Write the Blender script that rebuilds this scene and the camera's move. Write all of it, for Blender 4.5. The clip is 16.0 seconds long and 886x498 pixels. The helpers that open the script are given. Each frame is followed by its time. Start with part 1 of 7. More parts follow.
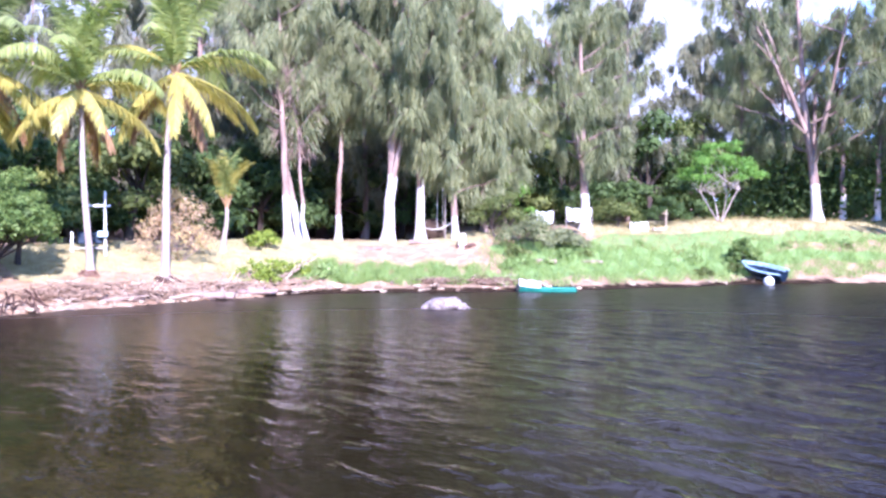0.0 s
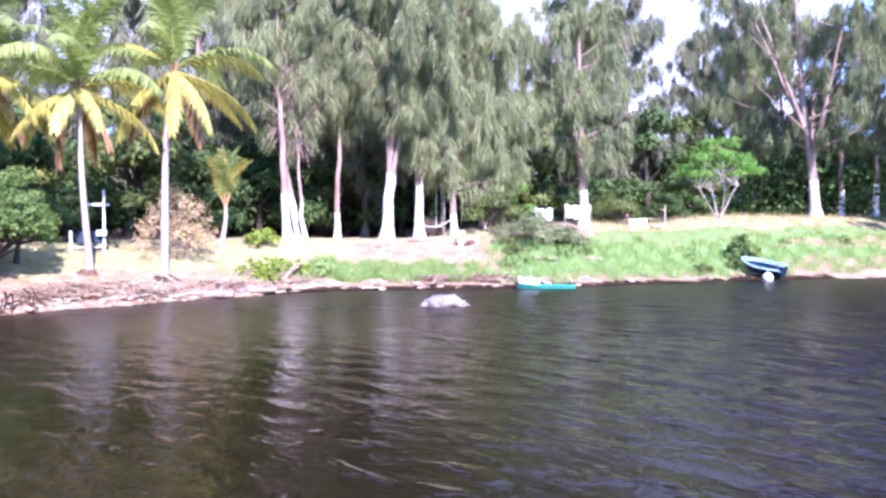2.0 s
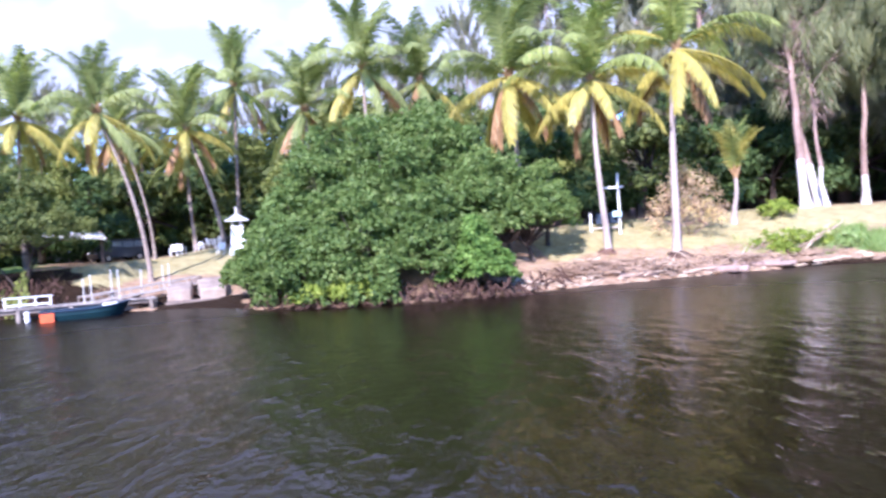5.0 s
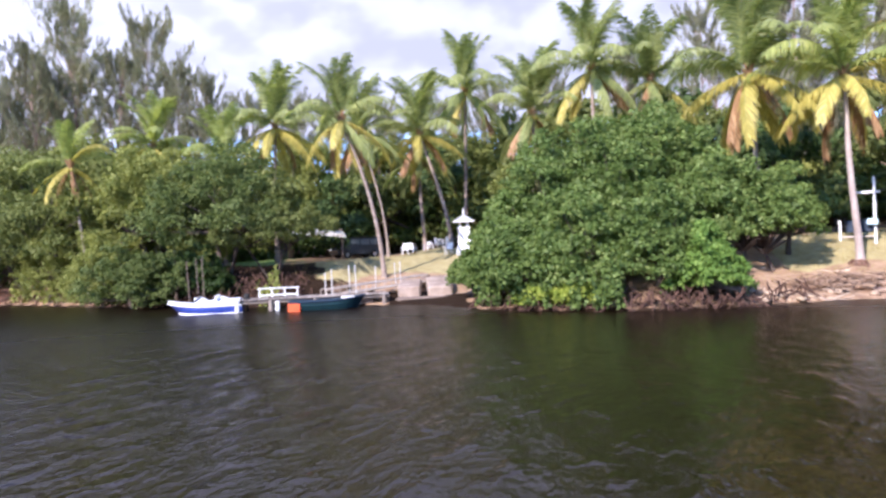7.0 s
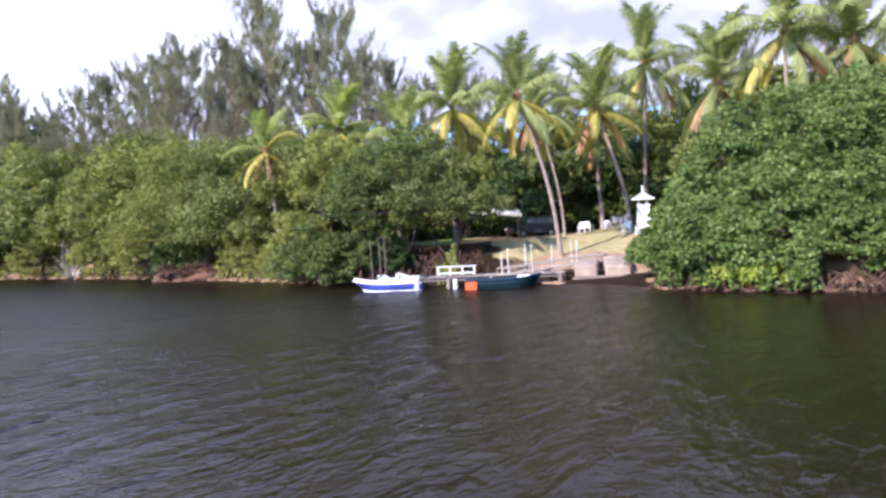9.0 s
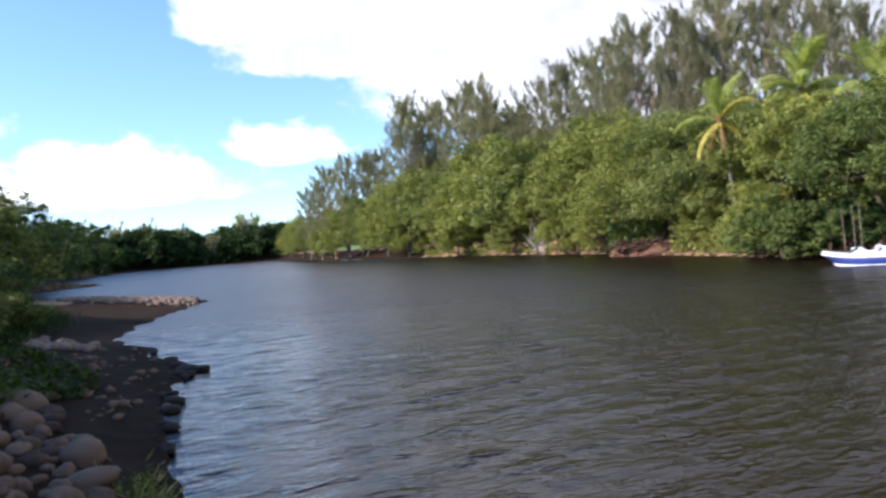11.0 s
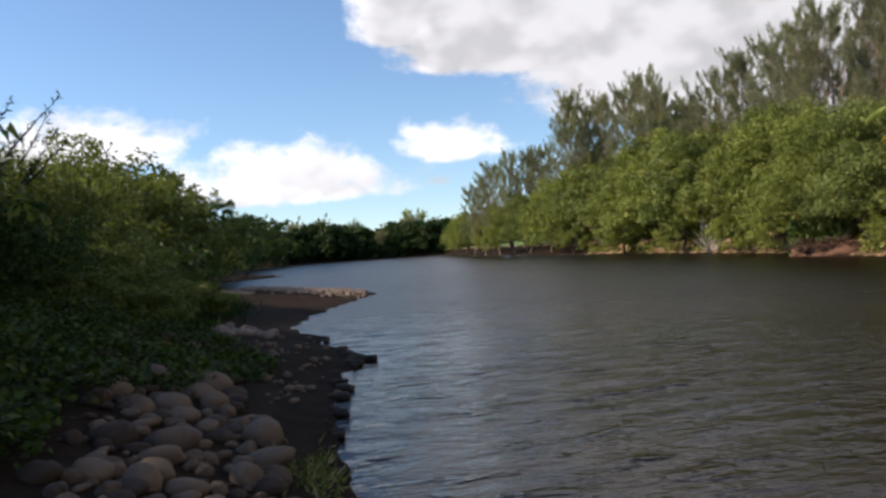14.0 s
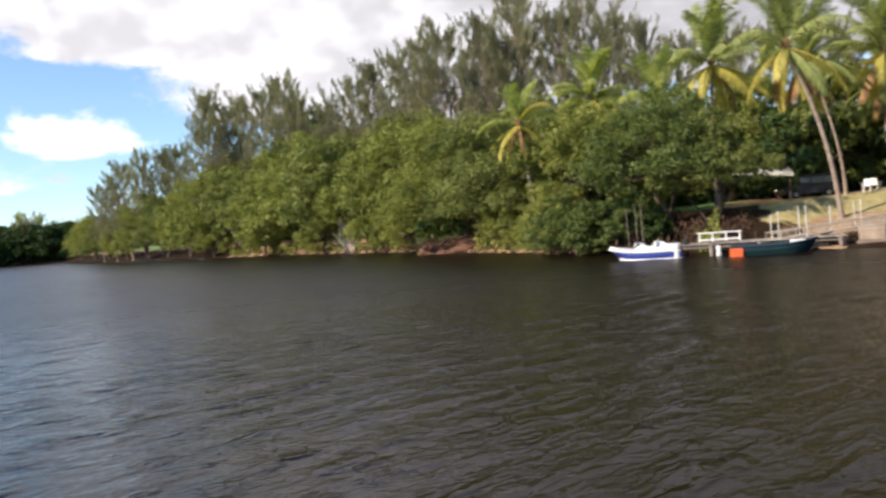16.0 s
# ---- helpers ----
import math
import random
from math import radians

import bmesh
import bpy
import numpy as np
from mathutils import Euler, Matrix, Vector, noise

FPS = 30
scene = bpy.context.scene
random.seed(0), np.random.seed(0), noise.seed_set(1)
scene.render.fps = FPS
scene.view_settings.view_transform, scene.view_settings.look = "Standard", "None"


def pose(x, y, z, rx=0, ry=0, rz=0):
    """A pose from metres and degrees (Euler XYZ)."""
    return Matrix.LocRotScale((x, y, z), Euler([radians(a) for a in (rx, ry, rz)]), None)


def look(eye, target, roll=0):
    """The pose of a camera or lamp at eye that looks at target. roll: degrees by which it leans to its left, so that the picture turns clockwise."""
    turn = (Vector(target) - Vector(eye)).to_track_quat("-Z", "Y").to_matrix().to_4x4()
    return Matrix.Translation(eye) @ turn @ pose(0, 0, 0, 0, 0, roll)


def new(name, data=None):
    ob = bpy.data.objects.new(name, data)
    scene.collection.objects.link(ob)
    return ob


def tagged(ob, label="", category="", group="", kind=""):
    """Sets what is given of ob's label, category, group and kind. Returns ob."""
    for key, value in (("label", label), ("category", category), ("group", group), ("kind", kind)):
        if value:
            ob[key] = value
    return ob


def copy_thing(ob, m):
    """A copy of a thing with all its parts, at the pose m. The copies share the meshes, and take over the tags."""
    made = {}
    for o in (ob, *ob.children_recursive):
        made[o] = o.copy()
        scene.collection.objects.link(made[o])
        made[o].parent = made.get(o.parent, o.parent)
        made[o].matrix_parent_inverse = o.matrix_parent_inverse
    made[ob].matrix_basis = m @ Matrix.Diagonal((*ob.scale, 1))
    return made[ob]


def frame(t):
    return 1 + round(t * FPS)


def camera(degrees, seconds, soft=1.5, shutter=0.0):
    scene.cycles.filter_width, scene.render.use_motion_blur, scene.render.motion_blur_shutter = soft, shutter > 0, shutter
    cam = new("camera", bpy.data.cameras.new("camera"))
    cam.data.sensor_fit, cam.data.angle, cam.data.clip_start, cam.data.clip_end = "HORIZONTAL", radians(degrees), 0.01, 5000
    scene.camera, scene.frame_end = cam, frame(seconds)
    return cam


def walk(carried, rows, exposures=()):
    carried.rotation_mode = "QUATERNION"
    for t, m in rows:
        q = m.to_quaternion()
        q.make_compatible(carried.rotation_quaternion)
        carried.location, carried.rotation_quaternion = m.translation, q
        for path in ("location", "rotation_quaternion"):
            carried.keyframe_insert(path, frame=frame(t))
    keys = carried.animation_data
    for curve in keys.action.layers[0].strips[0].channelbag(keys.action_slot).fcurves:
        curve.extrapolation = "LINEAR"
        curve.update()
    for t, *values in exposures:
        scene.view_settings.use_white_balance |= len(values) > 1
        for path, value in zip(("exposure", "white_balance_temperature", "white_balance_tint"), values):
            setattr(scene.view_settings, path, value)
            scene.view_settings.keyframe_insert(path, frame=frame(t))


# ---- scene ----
cam = camera(57.9, 16.0, 2.7, 0.3)
PATH = [
    (0.0, pose(0, 0, 3.0, 89.51, 0.07, 0.04)),
    (0.5, pose(0, 0, 3.0, 89.28, -0.01, 0.03)),
    (1.0, pose(0, 0, 3.0, 89.09, -0.01, -0.22)),
    (1.5, pose(0, 0, 3.0, 89.18, 0.36, -0.25)),
    (2.0, pose(0, 0, 3.0, 89.33, 0.34, -0.03)),
    (2.5, pose(0, 0, 3.0, 88.89, 0.32, -0.17)),
    (3.0, pose(0, 0, 3.0, 88.69, 0.83, 3.31)),
    (3.5, pose(0, 0, 3.0, 88.25, 1.24, 9.70)),
    (4.0, pose(0, 0, 3.0, 88.26, 2.02, 18.89)),
    (4.5, pose(0, 0, 3.0, 88.09, 2.80, 27.51)),
    (5.0, pose(0, 0, 3.0, 88.89, 3.79, 35.38)),
    (5.2, pose(0, 0, 3.0, 88.86, 3.85, 37.80)),
    (7.3, pose(0, 0, 3.0, 89.97, 1.91, 53.70)),
    (7.5, pose(0, 0, 3.0, 89.89, 1.67, 55.41)),
    (8.0, pose(0, 0, 3.0, 89.74, 2.29, 57.69)),
    (8.5, pose(0, 0, 3.0, 89.57, 2.42, 59.37)),
    (9.0, pose(0, 0, 3.0, 88.99, 2.65, 63.85)),
    (9.5, pose(0, 0, 3.0, 89.78, 3.57, 69.29)),
    (10.0, pose(0, 0, 3.0, 89.68, 6.33, 78.05)),
    (10.2, pose(0, 0, 3.0, 89.36, 5.94, 82.62)),
    (12.3, pose(0, 0, 3.0, 90.85, 4.52, 106.33)),
    (12.5, pose(0, 0, 3.0, 90.89, 4.63, 107.89)),
    (13.0, pose(0, 0, 3.0, 90.49, 4.25, 109.62)),
    (13.5, pose(0, 0, 3.0, 90.27, 4.57, 110.10)),
    (14.0, pose(0, 0, 3.0, 89.74, 3.91, 107.24)),
    (14.5, pose(0, 0, 3.0, 89.51, 4.08, 102.88)),
    (15.0, pose(0, 0, 3.0, 88.82, 4.42, 94.93)),
    (15.5, pose(0, 0, 3.0, 88.04, 4.30, 88.07)),
    (16.0, pose(0, 0, 3.0, 87.98, 4.68, 81.93)),
]
EXPOSURES = [(0.0, 1.70, 4780, 37), (2.6, 1.70, 4790, 38), (4.2, 1.67, 4780, 36), (5.0, 1.42, 4850, 31), (7.3, 1.06, 5380, 27), (8.7, 1.06, 5340, 27), (10.0, 1.32, 5500, 18), (10.2, 1.28, 5500, 18),
             (12.3, 0.20, 6500, 10), (14.0, 0.20, 6500, 12), (15.0, 0.12, 6500, 12), (16.0, 0.54, 6500, 13)]
walk(cam, PATH, EXPOSURES)

# ---- daylight ----
SUN_AZ, SUN_EL = 198.0, 31.0        # bearing (anticlockwise from +y) and height of the sun, degrees


def bearing(az, d, z=0.0):
    """The place at d metres on a bearing from the view point."""
    a = radians(az)
    return Vector((-d * math.sin(a), d * math.cos(a), z))


sun_dir = Vector((-math.sin(radians(SUN_AZ)) * math.cos(radians(SUN_EL)),
                  math.cos(radians(SUN_AZ)) * math.cos(radians(SUN_EL)), math.sin(radians(SUN_EL))))
sun_data = bpy.data.lights.new("sun", "SUN")
sun_data.energy, sun_data.angle, sun_data.color = 5.0, radians(0.6), (1.0, 0.87, 0.66)
sun = new("sun", sun_data)
sun.matrix_world = look((0, 0, 60), Vector((0, 0, 60)) - sun_dir)


class Nodes:
    """Short hand for a node tree."""

    def __init__(self, tree):
        self.tree = tree
        tree.nodes.clear()

    def add(self, kind, operation="", data_type="", blend_type="", smooth=False):
        n = self.tree.nodes.new(kind)
        if operation:
            n.operation = operation
        if data_type:
            n.data_type = data_type
        if blend_type:
            n.blend_type = blend_type
        if smooth:
            n.interpolation_type = "SMOOTHSTEP"
        return n

    def put(self, src, node, name):
        sock = node.inputs[name]
        if isinstance(src, (int, float)):
            sock.default_value = src
        elif isinstance(src, (tuple, list)):
            sock.default_value = src
        else:
            self.tree.links.new(src, sock)

    def math(self, op, a, b=0.0, c=0.0, clamp=False):
        n = self.add("ShaderNodeMath", operation=op)
        n.use_clamp = clamp
        self.put(a, n, 0), self.put(b, n, 1), self.put(c, n, 2)
        return n.outputs[0]

    def noise(self, vec, scale, detail=4.0, rough=0.55, dist=0.0):
        n = self.add("ShaderNodeTexNoise")
        if vec is not None:
            self.put(vec, n, "Vector")
        self.put(scale, n, "Scale"), self.put(detail, n, "Detail"), self.put(rough, n, "Roughness"), self.put(dist, n, "Distortion")
        return n.outputs["Fac"]

    def ramp(self, fac, stops):
        n = self.add("ShaderNodeValToRGB")
        e = n.color_ramp.elements
        while len(e) < len(stops):
            e.new(0.5)
        for el, (p, c) in zip(e, stops):
            el.position, el.color = p, (*c, 1)
        self.put(fac, n, "Fac")
        return n.outputs["Color"]

    def span(self, v, a, b, c=0.0, d=1.0):
        n = self.add("ShaderNodeMapRange", smooth=True)
        self.put(v, n, "Value"), self.put(a, n, "From Min"), self.put(b, n, "From Max"), self.put(c, n, "To Min"), self.put(d, n, "To Max")
        return n.outputs[0]

    def mix(self, fac, a, b, blend="MIX"):
        n = self.add("ShaderNodeMix", data_type="RGBA", blend_type=blend)
        a = (*a, 1) if isinstance(a, tuple) and len(a) == 3 else a
        b = (*b, 1) if isinstance(b, tuple) and len(b) == 3 else b
        self.put(fac, n, 0), self.put(a, n, 6), self.put(b, n, 7)
        return n.outputs[2]

    def scaled(self, vec, s):
        n = self.add("ShaderNodeVectorMath", operation="MULTIPLY")
        self.put(vec, n, 0), self.put(s, n, 1)
        return n.outputs[0]

    def moved(self, vec, s):
        n = self.add("ShaderNodeVectorMath", operation="ADD")
        self.put(vec, n, 0), self.put(s, n, 1)
        return n.outputs[0]


def make_world():
    world = bpy.data.worlds.new("sky")
    world.use_nodes = True
    scene.world = world
    n = Nodes(world.node_tree)
    sky = n.add("ShaderNodeTexSky")
    sky.sky_type, sky.sun_disc = "NISHITA", False
    sky.sun_elevation, sky.sun_rotation = radians(SUN_EL), radians(-SUN_AZ)
    sky.air_density, sky.dust_density, sky.ozone_density = 1.0, 0.0, 3.8
    way = n.add("ShaderNodeTexCoord").outputs["Generated"]
    n.put(n.moved(n.scaled(way, (1.0, 1.0, 0.97)), (0.0, 0.0, 0.028)), sky, "Vector")
    sep = n.add("ShaderNodeSeparateXYZ")
    n.put(way, sep, 0)
    x, y, z = sep.outputs
    az = n.math("MULTIPLY", n.math("ARCTAN2", n.math("MULTIPLY", x, -1.0), y), 57.2958)
    el = n.math("MULTIPLY", n.math("ARCSINE", z), 57.2958)
    # cumulus: heaps with flat bases (bearing, height of base, half width, half height)
    # the heap at bearing 25 rises unseen above the view, greying the water's reflections
    heaps = [(118.0, 3.1, 9.2, 5.2), (132.0, 6.0, 8.5, 4.4), (106.2, 5.6, 4.6, 3.4), (107.2, 4.1, 2.2, 0.9), (100.0, 11.6, 12.0, 22.0), (91.0, 7.5, 11.0, 22.0), (109.5, 13.8, 4.0, 12.0),
             (60.0, 8.0, 34.0, 26.0), (82.0, 7.0, 14.0, 20.0), (25.0, 8.0, 62.0, 44.0), (-14.0, 3.0, 12.0, 24.0), (-50.0, 8.0, 24.0, 20.0)]
    wide = n.scaled(way, (1.0, 1.0, 1.5))
    puff = n.math("ADD", n.math("MULTIPLY", n.noise(wide, 15.0, 8.0, 0.62, 0.15), 0.75), n.math("MULTIPLY", n.noise(wide, 42.0, 5.0, 0.6, 0.1), 0.25))
    soft = n.noise(wide, 13.0, 2.5, 0.5, 0.15)
    lift = n.noise(n.moved(wide, (0.0, 0.0, 0.05)), 13.0, 2.5, 0.5, 0.15)

    def heap_cover(up):
        cover = None
        e = n.math("ADD", el, up)
        for a0, e0, w, h in heaps:
            u = n.math("DIVIDE", n.math("SUBTRACT", az, a0), w)
            v = n.math("DIVIDE", n.math("SUBTRACT", e, e0 + 0.35 * h), h * 0.65)
            r = n.math("SQRT", n.math("ADD", n.math("MULTIPLY", u, u), n.math("MULTIPLY", v, v)))
            c = n.math("SUBTRACT", n.math("MULTIPLY", n.math("SUBTRACT", 1.0, r), min(1.6, 0.45 + 0.07 * h)), n.math("MULTIPLY", n.span(e, e0 + 1.2, e0 - 1.4), 1.4))
            cover = c if cover is None else n.math("MAXIMUM", cover, c)
        return cover

    def density(up, puffs):
        return n.math("ADD", n.math("MULTIPLY", heap_cover(up), 0.95), n.math("MULTIPLY", n.math("SUBTRACT", puffs, 0.5), 1.55))
    dens = density(0.0, puff)
    mask = n.span(dens, -0.06, 0.40)
    above = n.span(density(2.2, lift), 0.05, 0.75)
    shade = n.span(n.math("SUBTRACT", soft, lift), -0.20, 0.16)
    grey = n.math("SUBTRACT", n.math("ADD", 0.88, n.math("MULTIPLY", shade, 0.20)), n.math("MULTIPLY", above, 0.30))
    # cloud is dimmed from bearing 94 down to 56 and beyond, tuned to the exposures
    grey = n.math("MULTIPLY", grey, n.span(az, 94.0, 56.0, 1.0, 0.66))
    white = n.add("ShaderNodeCombineColor")
    n.put(n.math("MULTIPLY", grey, 0.99), white, 0), n.put(n.math("MULTIPLY", grey, 0.985), white, 1), n.put(n.math("MULTIPLY", grey, 1.02), white, 2)
    bg1, bg2 = n.add("ShaderNodeBackground"), n.add("ShaderNodeBackground")
    n.put(sky.outputs[0], bg1, "Color"), n.put(0.15, bg1, "Strength")
    n.put(white.outputs[0], bg2, "Color"), n.put(1.0, bg2, "Strength")
    mix, out = n.add("ShaderNodeMixShader"), n.add("ShaderNodeOutputWorld")
    n.put(mask, mix, 0), n.put(bg1.outputs[0], mix, 1), n.put(bg2.outputs[0], mix, 2), n.put(mix.outputs[0], out, "Surface")


make_world()


# ---- materials ----
def surface(name, dark, light, scale=3.0, fine=30.0, rough=0.8, bump=0.3, metal=0.0, spec=0.4, coords="Object", stretch=(1, 1, 1), mid=None, per_piece=0.0):
    """A rough surface of two colours, mottled at a large and a fine scale, with fine relief."""
    m = bpy.data.materials.new(name)
    m.use_nodes = True
    n = Nodes(m.node_tree)
    co = n.scaled(n.add("ShaderNodeTexCoord").outputs[coords], stretch)
    a, b = n.noise(co, scale, 4.0), n.noise(co, fine, 5.0, 0.65)
    f = n.math("ADD", n.math("MULTIPLY", a, 0.6), n.math("MULTIPLY", b, 0.4))
    if per_piece:
        rnd = n.add("ShaderNodeObjectInfo").outputs["Random"]
        f = n.math("ADD", f, n.math("MULTIPLY", n.math("SUBTRACT", rnd, 0.5), per_piece))
    stops = [(0.33, dark), (0.67, light)] if mid is None else [(0.33, dark), (0.5, mid), (0.67, light)]
    col = n.ramp(f, stops)
    p, out = n.add("ShaderNodeBsdfPrincipled"), n.add("ShaderNodeOutputMaterial")
    n.put(col, p, "Base Color"), n.put(metal, p, "Metallic"), n.put(spec, p, "Specular IOR Level")
    n.put(n.math("ADD", rough - 0.1, n.math("MULTIPLY", b, 0.2)), p, "Roughness")
    if bump:
        bn = n.add("ShaderNodeBump")
        n.put(f, bn, "Height"), n.put(bump, bn, "Strength"), n.put(0.05, bn, "Distance")
        n.put(bn.outputs[0], p, "Normal")
    n.put(p.outputs[0], out, "Surface")
    return m


def foliage(name, dark, light, tip=None, scale=0.35, through_light=0.35, rough=0.55, each=0.16):
    """Leaves: each leaf has its own shade, clumps differ, and light shines through."""
    m = bpy.data.materials.new(name)
    m.use_nodes = True
    n = Nodes(m.node_tree)
    rnd = n.add("ShaderNodeNewGeometry").outputs["Random Per Island"]
    co = n.add("ShaderNodeTexCoord").outputs["Object"]
    own = n.add("ShaderNodeObjectInfo").outputs["Random"]
    f = n.math("ADD", n.math("MULTIPLY", rnd, 0.42), n.math("MULTIPLY", n.noise(co, scale, 3.0), 0.58))
    f = n.math("ADD", f, n.math("MULTIPLY", n.math("SUBTRACT", own, 0.5), each))
    stops = [(0.22, dark), (0.62, light)]
    if tip is not None:
        stops.append((0.80, tip))
    col = n.ramp(f, stops)
    p, t, mix, out = n.add("ShaderNodeBsdfPrincipled"), n.add("ShaderNodeBsdfTranslucent"), n.add("ShaderNodeMixShader"), n.add("ShaderNodeOutputMaterial")
    n.put(col, p, "Base Color"), n.put(rough, p, "Roughness"), n.put(0.22, p, "Specular IOR Level")
    n.put(n.mix(1.0, col, (1.15, 1.2, 0.6), "MULTIPLY"), t, "Color")
    n.put(through_light, mix, 0), n.put(p.outputs[0], mix, 1), n.put(t.outputs[0], mix, 2), n.put(mix.outputs[0], out, "Surface")
    return m


def ground_material():
    """Soil, dry straw, short grass and dark sand, each where the ground's own marks say; the sand mark also paints
    shade under trees.
    """
    m = bpy.data.materials.new("ground_earth")
    m.use_nodes = True
    n = Nodes(m.node_tree)
    co = n.add("ShaderNodeTexCoord").outputs["Object"]
    big, med, fine = n.noise(co, 0.22, 4.0), n.noise(co, 1.6, 5.0, 0.6), n.noise(co, 14.0, 6.0, 0.7)
    wear = n.math("ADD", n.math("MULTIPLY", med, 0.55), n.math("MULTIPLY", fine, 0.45))

    def mark(name):
        a = n.add("ShaderNodeAttribute")
        a.attribute_name = name
        return n.span(n.math("ADD", a.outputs["Fac"], n.math("MULTIPLY", n.math("SUBTRACT", wear, 0.5), 1.1)), 0.40, 0.60)
    soil = n.ramp(wear, [(0.32, (0.20, 0.115, 0.070)), (0.52, (0.39, 0.26, 0.160)), (0.70, (0.58, 0.44, 0.305))])
    dry = n.ramp(wear, [(0.32, (0.26, 0.205, 0.095)), (0.52, (0.40, 0.34, 0.165)), (0.70, (0.54, 0.47, 0.26))])
    grass = n.ramp(wear, [(0.32, (0.11, 0.17, 0.05)), (0.52, (0.20, 0.29, 0.09)), (0.70, (0.31, 0.39, 0.15))])
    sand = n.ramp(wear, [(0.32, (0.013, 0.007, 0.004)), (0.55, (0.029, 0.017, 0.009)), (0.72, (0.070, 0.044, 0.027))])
    col = n.mix(mark("dry"), soil, dry)
    col = n.mix(mark("grass"), col, grass)
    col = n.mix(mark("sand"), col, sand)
    p, out, bn = n.add("ShaderNodeBsdfPrincipled"), n.add("ShaderNodeOutputMaterial"), n.add("ShaderNodeBump")
    n.put(wear, bn, "Height"), n.put(0.8, bn, "Strength"), n.put(0.12, bn, "Distance")
    n.put(col, p, "Base Color"), n.put(0.95, p, "Roughness"), n.put(0.1, p, "Specular IOR Level"), n.put(bn.outputs[0], p, "Normal")
    n.put(p.outputs[0], out, "Surface")
    return m


def water_material():
    """Dark brown water: wind ripples run down the river; roughness grows with distance from the camera, fitted to its
    view.
    """
    m = bpy.data.materials.new("river_water")
    m.use_nodes = True
    n = Nodes(m.node_tree)
    co = n.add("ShaderNodeTexCoord").outputs["Object"]
    gust = n.noise(co, 0.06, 4.0, 0.6)
    turned = n.add("ShaderNodeVectorRotate")
    turned.rotation_type = "Z_AXIS"
    n.put(co, turned, "Vector"), n.put(radians(-35.0), turned, "Angle")
    along = turned.outputs[0]
    a = n.noise(n.scaled(along, (1.0, 0.48, 1.0)), 4.6, 3.0, 0.58, 0.35)
    b = n.noise(n.scaled(along, (1.0, 0.55, 1.0)), 9.5, 3.0, 0.6, 0.3)
    # sparse steep wavelets among the fine ripples
    steep = n.span(n.noise(n.scaled(along, (1.0, 0.42, 1.0)), 1.9, 3.0, 0.5, 0.3), 0.50, 0.72, 0.0, 0.9)
    h = n.math("ADD", steep, n.math("ADD", n.math("MULTIPLY", a, 0.90), n.math("MULTIPLY", b, 0.34)))
    # a calmer lane along bearing 17 from the camera, fitted to its view; choppier to its right
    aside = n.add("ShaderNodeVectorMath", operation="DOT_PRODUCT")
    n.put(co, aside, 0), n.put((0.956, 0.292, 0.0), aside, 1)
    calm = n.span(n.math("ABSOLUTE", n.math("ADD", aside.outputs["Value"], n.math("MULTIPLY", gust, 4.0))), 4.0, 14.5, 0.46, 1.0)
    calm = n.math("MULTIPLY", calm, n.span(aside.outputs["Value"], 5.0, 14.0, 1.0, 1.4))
    bn, p, out = n.add("ShaderNodeBump"), n.add("ShaderNodeBsdfPrincipled"), n.add("ShaderNodeOutputMaterial")
    n.put(h, bn, "Height"), n.put(n.math("MULTIPLY", n.span(gust, 0.32, 0.68, 0.45, 0.95), calm), bn, "Strength"), n.put(0.070, bn, "Distance")
    n.put(n.ramp(gust, [(0.3, (0.0062, 0.0032, 0.0014)), (0.7, (0.0100, 0.0052, 0.0024))]), p, "Base Color")
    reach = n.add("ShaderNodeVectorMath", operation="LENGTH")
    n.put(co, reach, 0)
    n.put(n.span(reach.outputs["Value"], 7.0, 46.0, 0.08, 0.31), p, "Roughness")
    n.put(1.33, p, "IOR"), n.put(0.26, p, "Specular IOR Level"), n.put(bn.outputs[0], p, "Normal")
    n.put(p.outputs[0], out, "Surface")
    return m


